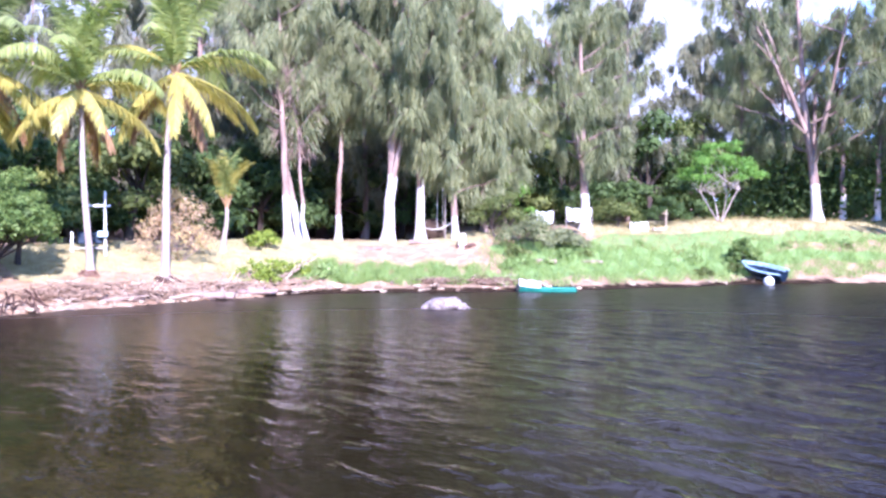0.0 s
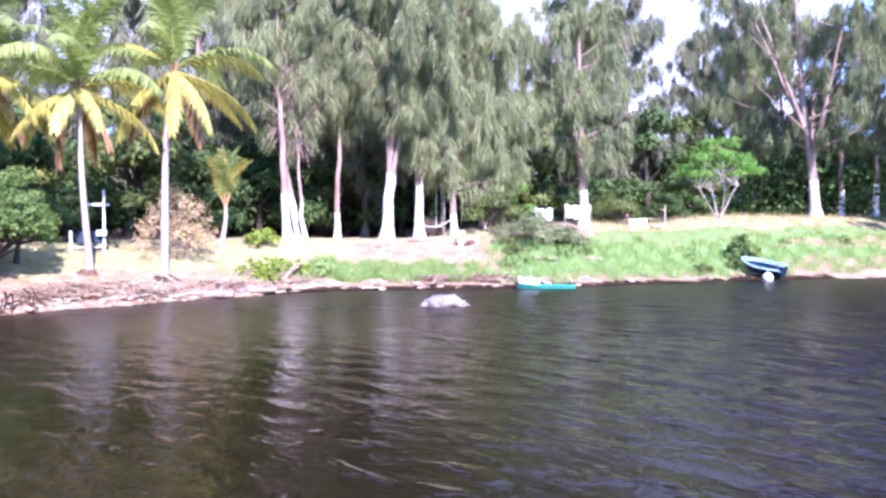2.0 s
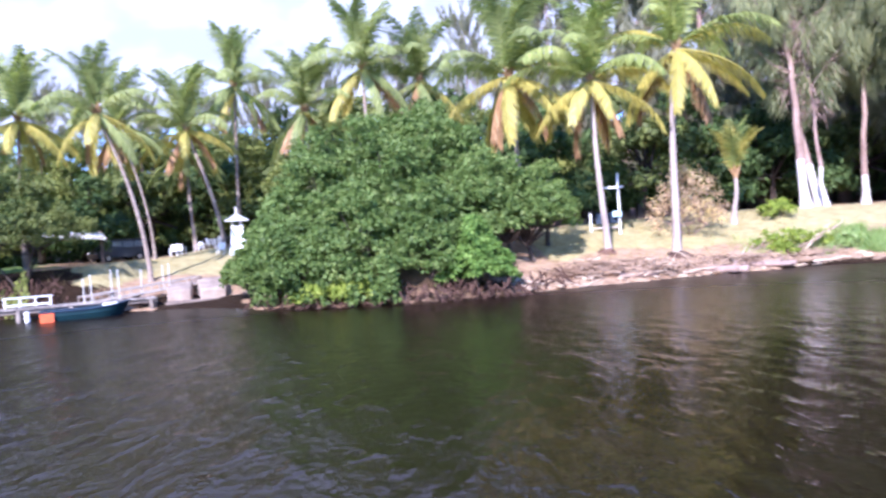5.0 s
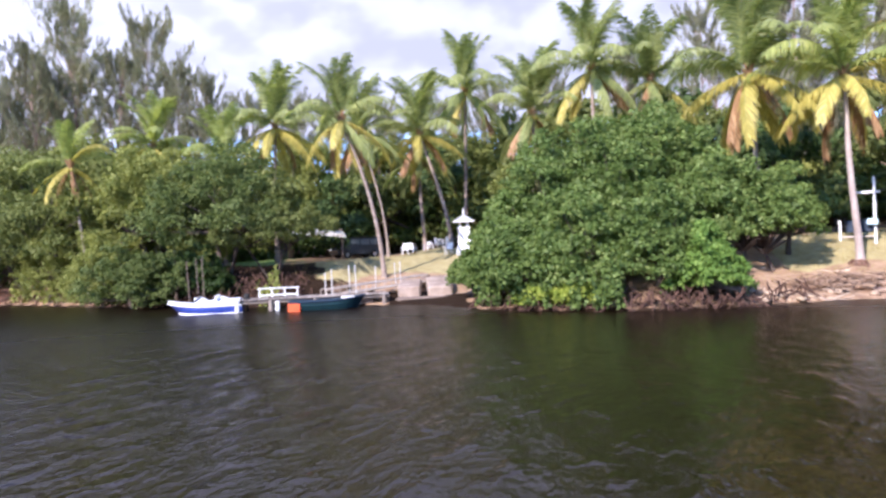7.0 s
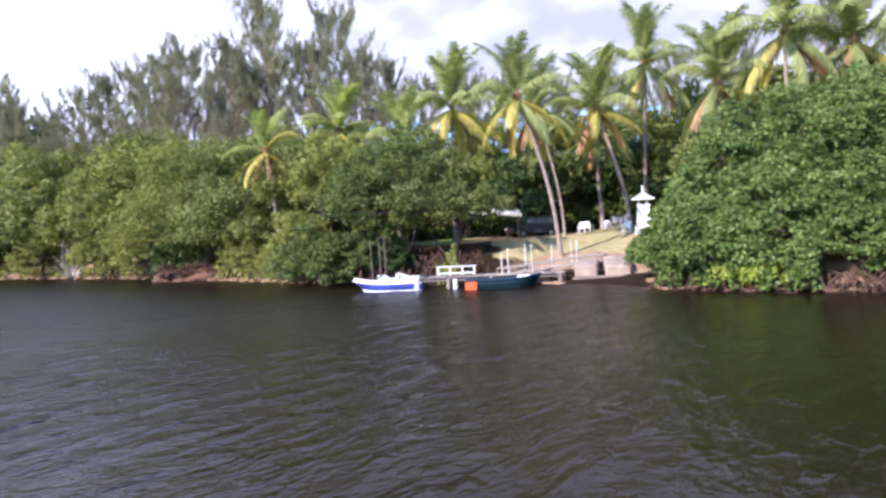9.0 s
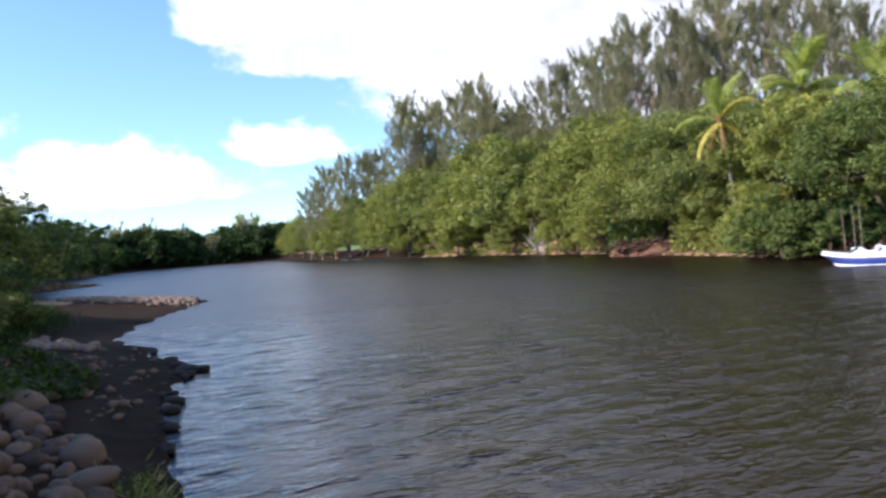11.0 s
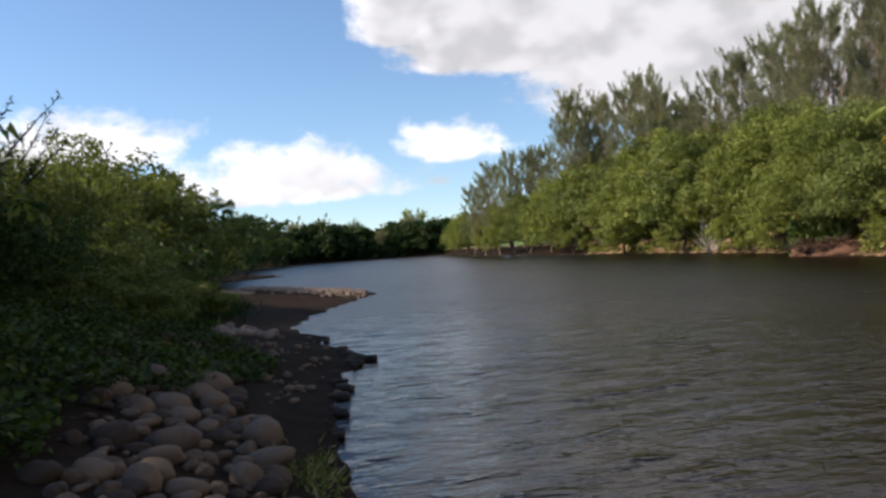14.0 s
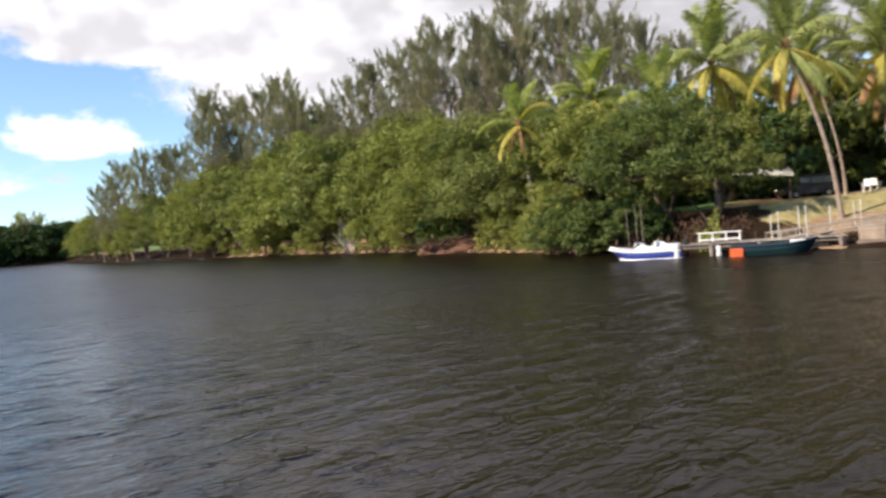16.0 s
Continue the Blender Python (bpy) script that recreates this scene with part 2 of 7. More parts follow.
M = dict(
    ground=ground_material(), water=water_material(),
    bark=surface("casuarina_bark", (0.13, 0.078, 0.058), (0.43, 0.305, 0.25), 1.2, 14.0, 0.9, 0.7, stretch=(1, 1, 0.3)),
    lime=surface("whitewash", (0.40, 0.34, 0.31), (0.78, 0.72, 0.69), 1.5, 18.0, 0.85, 0.4, stretch=(1, 1, 0.4)),
    palm_bark=surface("palm_bark", (0.17, 0.125, 0.095), (0.38, 0.31, 0.26), 2.0, 9.0, 0.9, 0.6, stretch=(0.4, 0.4, 2.2)),
    pale_bark=surface("pale_bark", (0.23, 0.18, 0.155), (0.47, 0.39, 0.34), 2.0, 16.0, 0.9, 0.5, stretch=(1, 1, 0.4)),
    dark_bark=surface("dark_bark", (0.035, 0.025, 0.02), (0.12, 0.09, 0.07), 2.0, 16.0, 0.9, 0.6, stretch=(1, 1, 0.4)),
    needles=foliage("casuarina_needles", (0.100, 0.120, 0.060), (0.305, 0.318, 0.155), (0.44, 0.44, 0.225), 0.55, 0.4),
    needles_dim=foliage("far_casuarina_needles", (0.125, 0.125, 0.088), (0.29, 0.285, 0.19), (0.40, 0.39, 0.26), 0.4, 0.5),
    twigs=surface("dry_twigs", (0.20, 0.13, 0.10), (0.42, 0.30, 0.24), 2.0, 20.0, 0.9, 0.2),
    broad=foliage("broad_leaves", (0.066, 0.086, 0.022), (0.180, 0.208, 0.056), (0.29, 0.315, 0.10), 0.35),
    broad_lit=foliage("light_green_leaves", (0.096, 0.115, 0.026), (0.250, 0.272, 0.062), (0.37, 0.385, 0.11), 0.3),
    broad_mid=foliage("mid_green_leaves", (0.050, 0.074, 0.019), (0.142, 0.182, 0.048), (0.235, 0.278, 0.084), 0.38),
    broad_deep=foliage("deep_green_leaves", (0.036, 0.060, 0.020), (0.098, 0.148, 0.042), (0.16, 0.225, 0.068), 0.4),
    # deep green leaves darkened, so that the colour stands for foliage in shade
    shade_deep=foliage("shade_darkened_leaves", (0.014, 0.030, 0.008), (0.044, 0.080, 0.018), (0.08, 0.13, 0.03), 0.4),
    lime_green=foliage("lime_green_leaves", (0.13, 0.18, 0.02), (0.30, 0.37, 0.05), (0.46, 0.50, 0.10), 0.8, 0.4),
    fresh=foliage("fresh_green_leaves", (0.062, 0.125, 0.022), (0.20, 0.32, 0.062), (0.33, 0.44, 0.105), 0.8, 0.4),
    mangrove=foliage("shore_bush_leaves", (0.052, 0.086, 0.021), (0.172, 0.248, 0.060), (0.36, 0.43, 0.145), 0.9, 0.42, 0.5),
    acacia=foliage("bright_green_leaflets", (0.09, 0.18, 0.03), (0.20, 0.36, 0.06), (0.30, 0.45, 0.09), 0.8, 0.45),
    frond=foliage("palm_frond_green", (0.23, 0.28, 0.08), (0.44, 0.48, 0.16), (0.58, 0.58, 0.24), 0.6, 0.5, 0.4),
    frond_grey=foliage("palm_frond_grey_green", (0.18, 0.22, 0.08), (0.385, 0.42, 0.16), (0.53, 0.54, 0.25), 0.6, 0.5, 0.4),
    frond_yellow=foliage("palm_frond_yellow", (0.38, 0.33, 0.08), (0.62, 0.54, 0.15), (0.74, 0.66, 0.28), 0.9, 0.5, 0.45),
    frond_dry=foliage("palm_frond_dry", (0.22, 0.12, 0.06), (0.46, 0.28, 0.14), (0.60, 0.42, 0.24), 0.9, 0.3, 0.7),
    pink_twig=foliage("dry_pink_twigs", (0.17, 0.11, 0.095), (0.38, 0.26, 0.22), (0.50, 0.37, 0.31), 0.9, 0.2, 0.8),
    dry_leaf=foliage("dry_bush_leaves", (0.44, 0.29, 0.20), (0.66, 0.50, 0.34), (0.78, 0.68, 0.26), 0.55, 0.5, 0.7),
    grass=foliage("tall_grass", (0.17, 0.24, 0.065), (0.31, 0.41, 0.13), (0.45, 0.51, 0.22), 0.8, 0.4, 0.5),
    straw=foliage("dry_straw", (0.26, 0.20, 0.085), (0.43, 0.36, 0.16), (0.54, 0.48, 0.24), 0.8, 0.3, 0.7),
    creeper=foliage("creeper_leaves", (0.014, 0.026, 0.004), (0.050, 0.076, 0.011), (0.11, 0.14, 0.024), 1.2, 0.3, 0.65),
    stone=surface("river_stone", (0.052, 0.031, 0.020), (0.185, 0.120, 0.076), 2.2, 28.0, 0.92, 0.35, per_piece=0.6),
    wet_stone=surface("wet_dark_stone", (0.018, 0.014, 0.011), (0.065, 0.050, 0.038), 2.5, 26.0, 0.85, 0.3, spec=0.15, per_piece=0.3),
    pale_stone=surface("pale_stone", (0.20, 0.130, 0.080), (0.52, 0.395, 0.265), 2.5, 22.0, 0.9, 0.5, per_piece=0.4),
    drift=surface("driftwood", (0.27, 0.19, 0.13), (0.58, 0.46, 0.34), 2.0, 24.0, 0.9, 0.5, stretch=(1, 1, 1), per_piece=0.5),
    root=surface("exposed_roots", (0.055, 0.028, 0.019), (0.19, 0.105, 0.072), 2.0, 24.0, 0.9, 0.6, per_piece=0.4),
    dry_root=surface("dry_root_mat", (0.13, 0.075, 0.046), (0.44, 0.31, 0.205), 2.6, 16.0, 0.95, 0.9, per_piece=0.3),
    red_earth=surface("red_earth", (0.075, 0.038, 0.026), (0.22, 0.115, 0.075), 1.5, 12.0, 0.95, 0.9),
    white_paint=surface("white_paint", (0.66, 0.66, 0.65), (0.84, 0.84, 0.83), 2.0, 12.0, 0.45, 0.05),
    plastic=surface("white_plastic", (0.74, 0.75, 0.76), (0.86, 0.86, 0.86), 2.0, 12.0, 0.35, 0.0),
    green_paint=surface("sea_green_paint", (0.02, 0.16, 0.11), (0.05, 0.29, 0.21), 1.5, 14.0, 0.45, 0.08),
    blue_paint=surface("blue_paint", (0.035, 0.06, 0.30), (0.07, 0.11, 0.46), 1.0, 9.0, 0.3, 0.03),
    pale_blue=surface("pale_blue_paint", (0.32, 0.48, 0.56), (0.55, 0.70, 0.76), 1.5, 14.0, 0.45, 0.06),
    navy=surface("dark_blue_paint", (0.006, 0.014, 0.032), (0.014, 0.032, 0.062), 1.5, 14.0, 0.5, 0.06),
    teal=surface("dark_teal_paint", (0.006, 0.022, 0.030), (0.014, 0.045, 0.052), 1.5, 14.0, 0.5, 0.06),
    orange=surface("orange_paint", (0.62, 0.10, 0.03), (0.80, 0.17, 0.05), 2.0, 14.0, 0.5, 0.05),
    grey_wood=surface("weathered_wood", (0.20, 0.165, 0.14), (0.45, 0.39, 0.33), 2.0, 22.0, 0.85, 0.4, stretch=(0.3, 2, 2), per_piece=0.3),
    dark_wood=surface("dark_wet_wood", (0.10, 0.075, 0.06), (0.26, 0.20, 0.16), 2.0, 22.0, 0.85, 0.3),
    pipe=surface("galvanised_pipe", (0.50, 0.48, 0.44), (0.70, 0.68, 0.63), 3.0, 24.0, 0.5, 0.05, metal=0.2),
    concrete=surface("concrete", (0.20, 0.145, 0.11), (0.50, 0.40, 0.32), 1.2, 18.0, 0.9, 0.35),
    tin=surface("roof_sheet", (0.34, 0.35, 0.35), (0.62, 0.62, 0.58), 0.8, 12.0, 0.5, 0.1, metal=0.3),
    pale_tin=surface("pale_roof_sheet", (0.52, 0.50, 0.44), (0.74, 0.71, 0.62), 0.8, 12.0, 0.6, 0.1),
    dark_metal=surface("dark_car_paint", (0.035, 0.045, 0.055), (0.07, 0.085, 0.10), 1.0, 10.0, 0.3, 0.0),
    glass=surface("car_glass", (0.16, 0.20, 0.22), (0.24, 0.29, 0.31), 1.0, 6.0, 0.12, 0.0, spec=0.6),
    rubber=surface("black_rubber", (0.012, 0.012, 0.012), (0.03, 0.03, 0.03), 3.0, 20.0, 0.8, 0.1),
    blue_box=surface("blue_plastic", (0.05, 0.09, 0.26), (0.12, 0.18, 0.42), 2.0, 12.0, 0.4, 0.05),
    cloth=surface("white_cloth", (0.62, 0.62, 0.62), (0.82, 0.82, 0.80), 2.5, 16.0, 0.9, 0.3),
    rock=surface("rough_rock", (0.060, 0.045, 0.040), (0.46, 0.375, 0.335), 3.2, 12.0, 0.9, 1.0),
    cobble=surface("pale_cobble", (0.11, 0.075, 0.055), (0.36, 0.265, 0.20), 2.5, 22.0, 0.9, 0.4),
    rope=surface("pale_rope", (0.50, 0.46, 0.40), (0.68, 0.64, 0.56), 3.0, 40.0, 0.9, 0.2),
)


# ---- geometry helpers ----
class Geo:
    """Collects vertices and faces for one mesh."""

    def __init__(self):
        self.v, self.f, self.n = [], [], 0

    def add(self, verts, faces):
        verts = np.asarray(verts, float).reshape(-1, 3)
        faces = np.asarray(faces, int)
        self.v.append(verts)
        self.f.append(faces + self.n)
        self.n += len(verts)
        return self

    def tube(self, pts, radii, sides=8, caps=True):
        pts = np.asarray(pts, float)
        radii = np.broadcast_to(np.asarray(radii, float), (len(pts),))
        tan = np.gradient(pts, axis=0)
        tan /= np.linalg.norm(tan, axis=1)[:, None] + 1e-9
        ref = np.array([0.0, 0.0, 1.0]) if abs(tan[:, 2]).mean() < 0.8 else np.array([1.0, 0.0, 0.0])
        u = np.cross(tan, ref)
        u /= np.linalg.norm(u, axis=1)[:, None] + 1e-9
        w = np.cross(tan, u)
        a = np.linspace(0, 2 * math.pi, sides, endpoint=False)
        ring = pts[:, None] + radii[:, None, None] * (u[:, None] * np.cos(a)[None, :, None] + w[:, None] * np.sin(a)[None, :, None])
        k, m = len(pts), sides
        i, j = np.meshgrid(np.arange(k - 1), np.arange(m), indexing="ij")
        q = np.stack([i * m + j, i * m + (j + 1) % m, (i + 1) * m + (j + 1) % m, (i + 1) * m + j], -1).reshape(-1, 4)
        self.add(ring.reshape(-1, 3), q)
        if caps and m % 2 == 0:
            for base in (0, (k - 1) * m):
                strip = [[base + s, base + s + 1, base + m - 2 - s, base + m - 1 - s] for s in range(m // 2 - 1)]
                self.f.append(np.array(strip) + self.n - k * m)
        return self

    def box(self, c, size, turn=0.0, bevel=0.0, tilt=None):
        """A block with chamfered upright edges and a slightly smaller top and base."""
        c, s = np.asarray(c, float), np.asarray(size, float) / 2
        b = min(bevel, s[0] * 0.8, s[1] * 0.8, s[2] * 0.8) if bevel else 0.0
        if b:
            def loop(d, z):
                x, y = s[0] - d, s[1] - d
                return [(x, y - b, z), (x - b, y, z), (-x + b, y, z), (-x, y - b, z), (-x, -y + b, z), (-x + b, -y, z), (x - b, -y, z), (x, -y + b, z)]
            v = np.array(loop(b, -s[2]) + loop(0, -s[2] + b) + loop(0, s[2] - b) + loop(b, s[2]))
            q = [[r * 8 + k, r * 8 + (k + 1) % 8, r * 8 + 8 + (k + 1) % 8, r * 8 + 8 + k] for r in range(3) for k in range(8)]
            q += [[24 + k for k in t] for t in ((0, 1, 2, 3), (0, 3, 4, 7), (4, 5, 6, 7))]
            q += [[k for k in t] for t in ((3, 2, 1, 0), (7, 4, 3, 0), (7, 6, 5, 4))]
        else:
            v = np.array([(x, y, z) for z in (-s[2], s[2]) for x, y in ((-s[0], -s[1]), (s[0], -s[1]), (s[0], s[1]), (-s[0], s[1]))])
            q = [[3, 2, 1, 0], [4, 5, 6, 7], [0, 1, 5, 4], [1, 2, 6, 5], [2, 3, 7, 6], [3, 0, 4, 7]]
        if tilt is not None:
            v = v @ np.array(tilt.to_3x3()).T
        t = radians(turn)
        rot = np.array([[math.cos(t), -math.sin(t), 0], [math.sin(t), math.cos(t), 0], [0, 0, 1]])
        return self.add(v @ rot.T + c, q)

    def leaves(self, pos, axis, side, length, width, blade=False):
        """Diamond leaves (or three-cornered blades) at pos, along axis, as broad as side tells."""
        length, width = np.broadcast_to(length, len(pos))[:, None], np.broadcast_to(width, len(pos))[:, None]
        if blade:
            v = np.stack([pos - side * width / 2, pos + side * width / 2, pos + axis * length], 1).reshape(-1, 3)
            k = np.arange(len(pos))[:, None] * 3
            return self.add(v, k + np.array([[0, 1, 2, 2]]))
        mid = pos + axis * length * 0.45
        v = np.stack([pos, mid + side * width / 2, pos + axis * length, mid - side * width / 2], 1).reshape(-1, 3)
        return self.add(v, np.arange(len(pos) * 4).reshape(-1, 4))

    def mesh(self, name, material, smooth=False):
        v, f = np.concatenate(self.v), np.concatenate(self.f)
        me = bpy.data.meshes.new(name)
        tri = f[:, 2] == f[:, 3]
        keep = np.ones(f.shape, bool)
        keep[tri, 3] = False
        total = np.where(tri, 3, 4)
        me.vertices.add(len(v)), me.loops.add(int(total.sum())), me.polygons.add(len(f))
        me.vertices.foreach_set("co", v.astype(np.float32).ravel())
        me.loops.foreach_set("vertex_index", f[keep].astype(np.int32))
        me.polygons.foreach_set("loop_start", (np.cumsum(total) - total).astype(np.int32))
        me.polygons.foreach_set("use_smooth", np.full(len(f), smooth))
        me.update(calc_edges=True)
        me.validate()
        me.materials.append(material)
        return me


def part(name, geo, material, parent=None, label="", smooth=False):
    """One mesh object, under its thing when there is one."""
    me = geo if isinstance(geo, bpy.types.Mesh) else geo.mesh(name, material, smooth)
    ob = new(name, me)
    if parent is not None:
        ob.parent = parent
    return tagged(ob, label)


def thing(name, label, category, m=None, group="", kind=""):
    """An empty at a thing's base, to hold its parts."""
    ob = new(name)
    ob.empty_display_size = 0.3
    if m is not None:
        ob.matrix_basis = m
    return tagged(ob, label, category, group, kind)


def units(rng, n):
    v = rng.normal(size=(n, 3))
    return v / np.linalg.norm(v, axis=1)[:, None]


def normed(v):
    return v / (np.linalg.norm(v, axis=-1, keepdims=True) + 1e-9)


# ---- the ground and the river ----
# the water's edge: bearing, distance, width of the bank, height of the land behind, all in degrees and metres
EDGE = [(-62, 260, 20, 4), (-45, 90, 17, 5.0), (-29.3, 67.7, 15, 4.9), (-23.8, 62.9, 15, 4.9), (-20.3, 60.3, 15, 4.4), (-16.7, 55.8, 15, 4.1), (-9.4, 50.6, 13, 3.7),
        (-2.9, 48.3, 12, 3.1), (3.1, 47.8, 12, 2.95), (9.1, 47.3, 12, 3.1), (14.9, 44.0, 11, 2.8), (20.0, 41.2, 11, 2.6), (25.5, 39.0, 11, 2.5), (28.7, 37.5, 9, 2.3),
        (31.0, 35.8, 7, 2.1), (37.1, 34.8, 7, 2.1), (43.2, 36.0, 7, 2.1), (47.9, 37.8, 8, 2.2), (50.0, 40.5, 18, 2.85), (53.0, 43.0, 20, 2.9), (55.7, 44.3, 20, 2.9), (59.0, 45.0, 18, 2.8),
        (64.0, 47.5, 9, 2.4), (70.0, 52.5, 6, 2.2), (73.5, 57.0, 6, 2.2), (79.3, 69.0, 6, 2.2), (86.5, 90.0, 7, 2.0), (93.0, 113.0, 7, 2.0), (100.0, 145.0, 8, 2.0), (103.5, 175.0, 8, 1.8),
        (106.3, 225.0, 8, 1.8), (107.5, 262.0, 8, 1.8), (112.0, 270.0, 8, 1.8), (118.0, 262.0, 8, 1.8), (122.0, 230.0, 8, 1.8), (124.5, 180.0, 9, 1.6), (124.0, 132.0, 9, 1.4),
        (118.6, 122.0, 14, 0.9), (124.0, 106.0, 12, 1.3), (124.0, 72.0, 10, 1.4), (116.0, 60.0, 10, 1.0), (112.4, 56.0, 9, 0.9), (113.4, 50.0, 9, 0.9), (116.3, 41.0, 14, 1.4), (118.4, 33.8, 13, 1.6), (116.6, 29.0, 12, 1.7),
        (115.2, 25.5, 10, 1.8), (114.0, 22.2, 9, 1.8), (115.2, 19.0, 9, 1.8), (115.6, 16.3, 8, 1.8), (116.4, 14.4, 7, 1.8), (114.2, 10.6, 6.5, 1.7), (112.0, 7.4, 5, 1.5), (95.0, 5.2, 4, 1.45), (60.0, 4.6, 4, 1.45), (0.0, 4.6, 4, 1.45),
        (-60.0, 6.0, 5, 1.5), (-92.0, 14.0, 7, 1.8), (-88.0, 60.0, 9, 2.2), (-78.0, 260.0, 12, 3.0)]
edge_xy = np.array([bearing(a, d)[:2] for a, d, w, h in EDGE])
edge_par = np.array([(w, h) for a, d, w, h in EDGE])


def fine_edge():
    pts, par = [], []
    for k in range(len(edge_xy)):
        p, q = edge_xy[k], edge_xy[(k + 1) % len(edge_xy)]
        a, b = edge_par[k], edge_par[(k + 1) % len(edge_xy)]
        m = max(2, int(np.linalg.norm(q - p) / 0.8))
        t = np.linspace(0, 1, m, endpoint=False)[:, None]
        nrm = np.array([-(q - p)[1], (q - p)[0]]) / np.linalg.norm(q - p)
        base = p + (q - p) * t
        wob = np.array([noise.noise((x * 0.35, y * 0.35, 3.1)) * 0.45 + noise.noise((x * 1.3, y * 1.3, 7.7)) * 0.18 for x, y in base])[:, None]
        pts.append(base + nrm * wob), par.append(a + (b - a) * t)
    return np.concatenate(pts), np.concatenate(par)


shore, shore_par = fine_edge()


def inside_water(x, y):
    odd = np.zeros(len(x), bool)
    px, py = shore[:, 0], shore[:, 1]
    qx, qy = np.roll(px, -1), np.roll(py, -1)
    for a, b, c, d in zip(px, py, qx, qy):
        if b == d:
            continue
        hit = (b > y) != (d > y)
        if hit.any():
            odd ^= hit & (x < (c - a) * (y - b) / (d - b) + a)
    return odd


def waves2(x, y, s, seed):
    """Smooth cheap noise from sines, -1 to 1."""
    r = np.random.RandomState(seed)
    out = 0.0
    for k in range(7):
        a, ph, f = r.uniform(0, 6.28), r.uniform(0, 6.28), s * r.uniform(0.6, 1.7)
        out = out + np.sin((x * math.cos(a) + y * math.sin(a)) * f + ph + 0.8 * np.sin((x * math.sin(a) - y * math.cos(a)) * f * 0.7 + ph * 2))
    return out / 4.0


def land(x, y):
    """Height of the ground, how far inland each place lies, and the bank's width there."""
    x, y = np.atleast_1d(np.asarray(x, float)), np.atleast_1d(np.asarray(y, float))
    d, k = np.empty(len(x)), np.empty(len(x), int)
    for s in range(0, len(x), 4000):
        dx = x[s:s + 4000, None] - shore[None, :, 0]
        dy = y[s:s + 4000, None] - shore[None, :, 1]
        dd = dx * dx + dy * dy
        k[s:s + 4000] = dd.argmin(1)
        d[s:s + 4000] = np.sqrt(dd.min(1))
    wet = inside_water(x, y)
    w, p = shore_par[k, 0], shore_par[k, 1]
    t = np.clip(d / w, 0, 1)
    rise = p * (0.45 * t + 0.55 * t * t * (3 - 2 * t)) + np.clip((d - w) * 0.012, 0, 2.5) + np.clip((d - 34) * 0.09, 0, 4.5)
    rise = rise + 0.10 * np.clip(d, 0, 1) + (0.018 * waves2(x, y, 1.1, 5) + 0.11 * waves2(x, y, 0.33, 6)) * np.clip(d / 2, 0, 1)
    z = np.where(wet, -0.04 - np.clip(0.22 * d, 0, 1.3), rise)
    return z, np.where(wet, -d, d), w


def ground_z(x, y):
    return float(land([x], [y])[0][0])


def spot(az, d, turn=0.0, sink=0.0, scale=1.0):
    """The pose of a thing that stands on the ground on a bearing, at a distance."""
    p = bearing(az, d)
    return pose(p.x, p.y, ground_z(p.x, p.y) - sink, 0, 0, turn) @ Matrix.Scale(scale, 4)


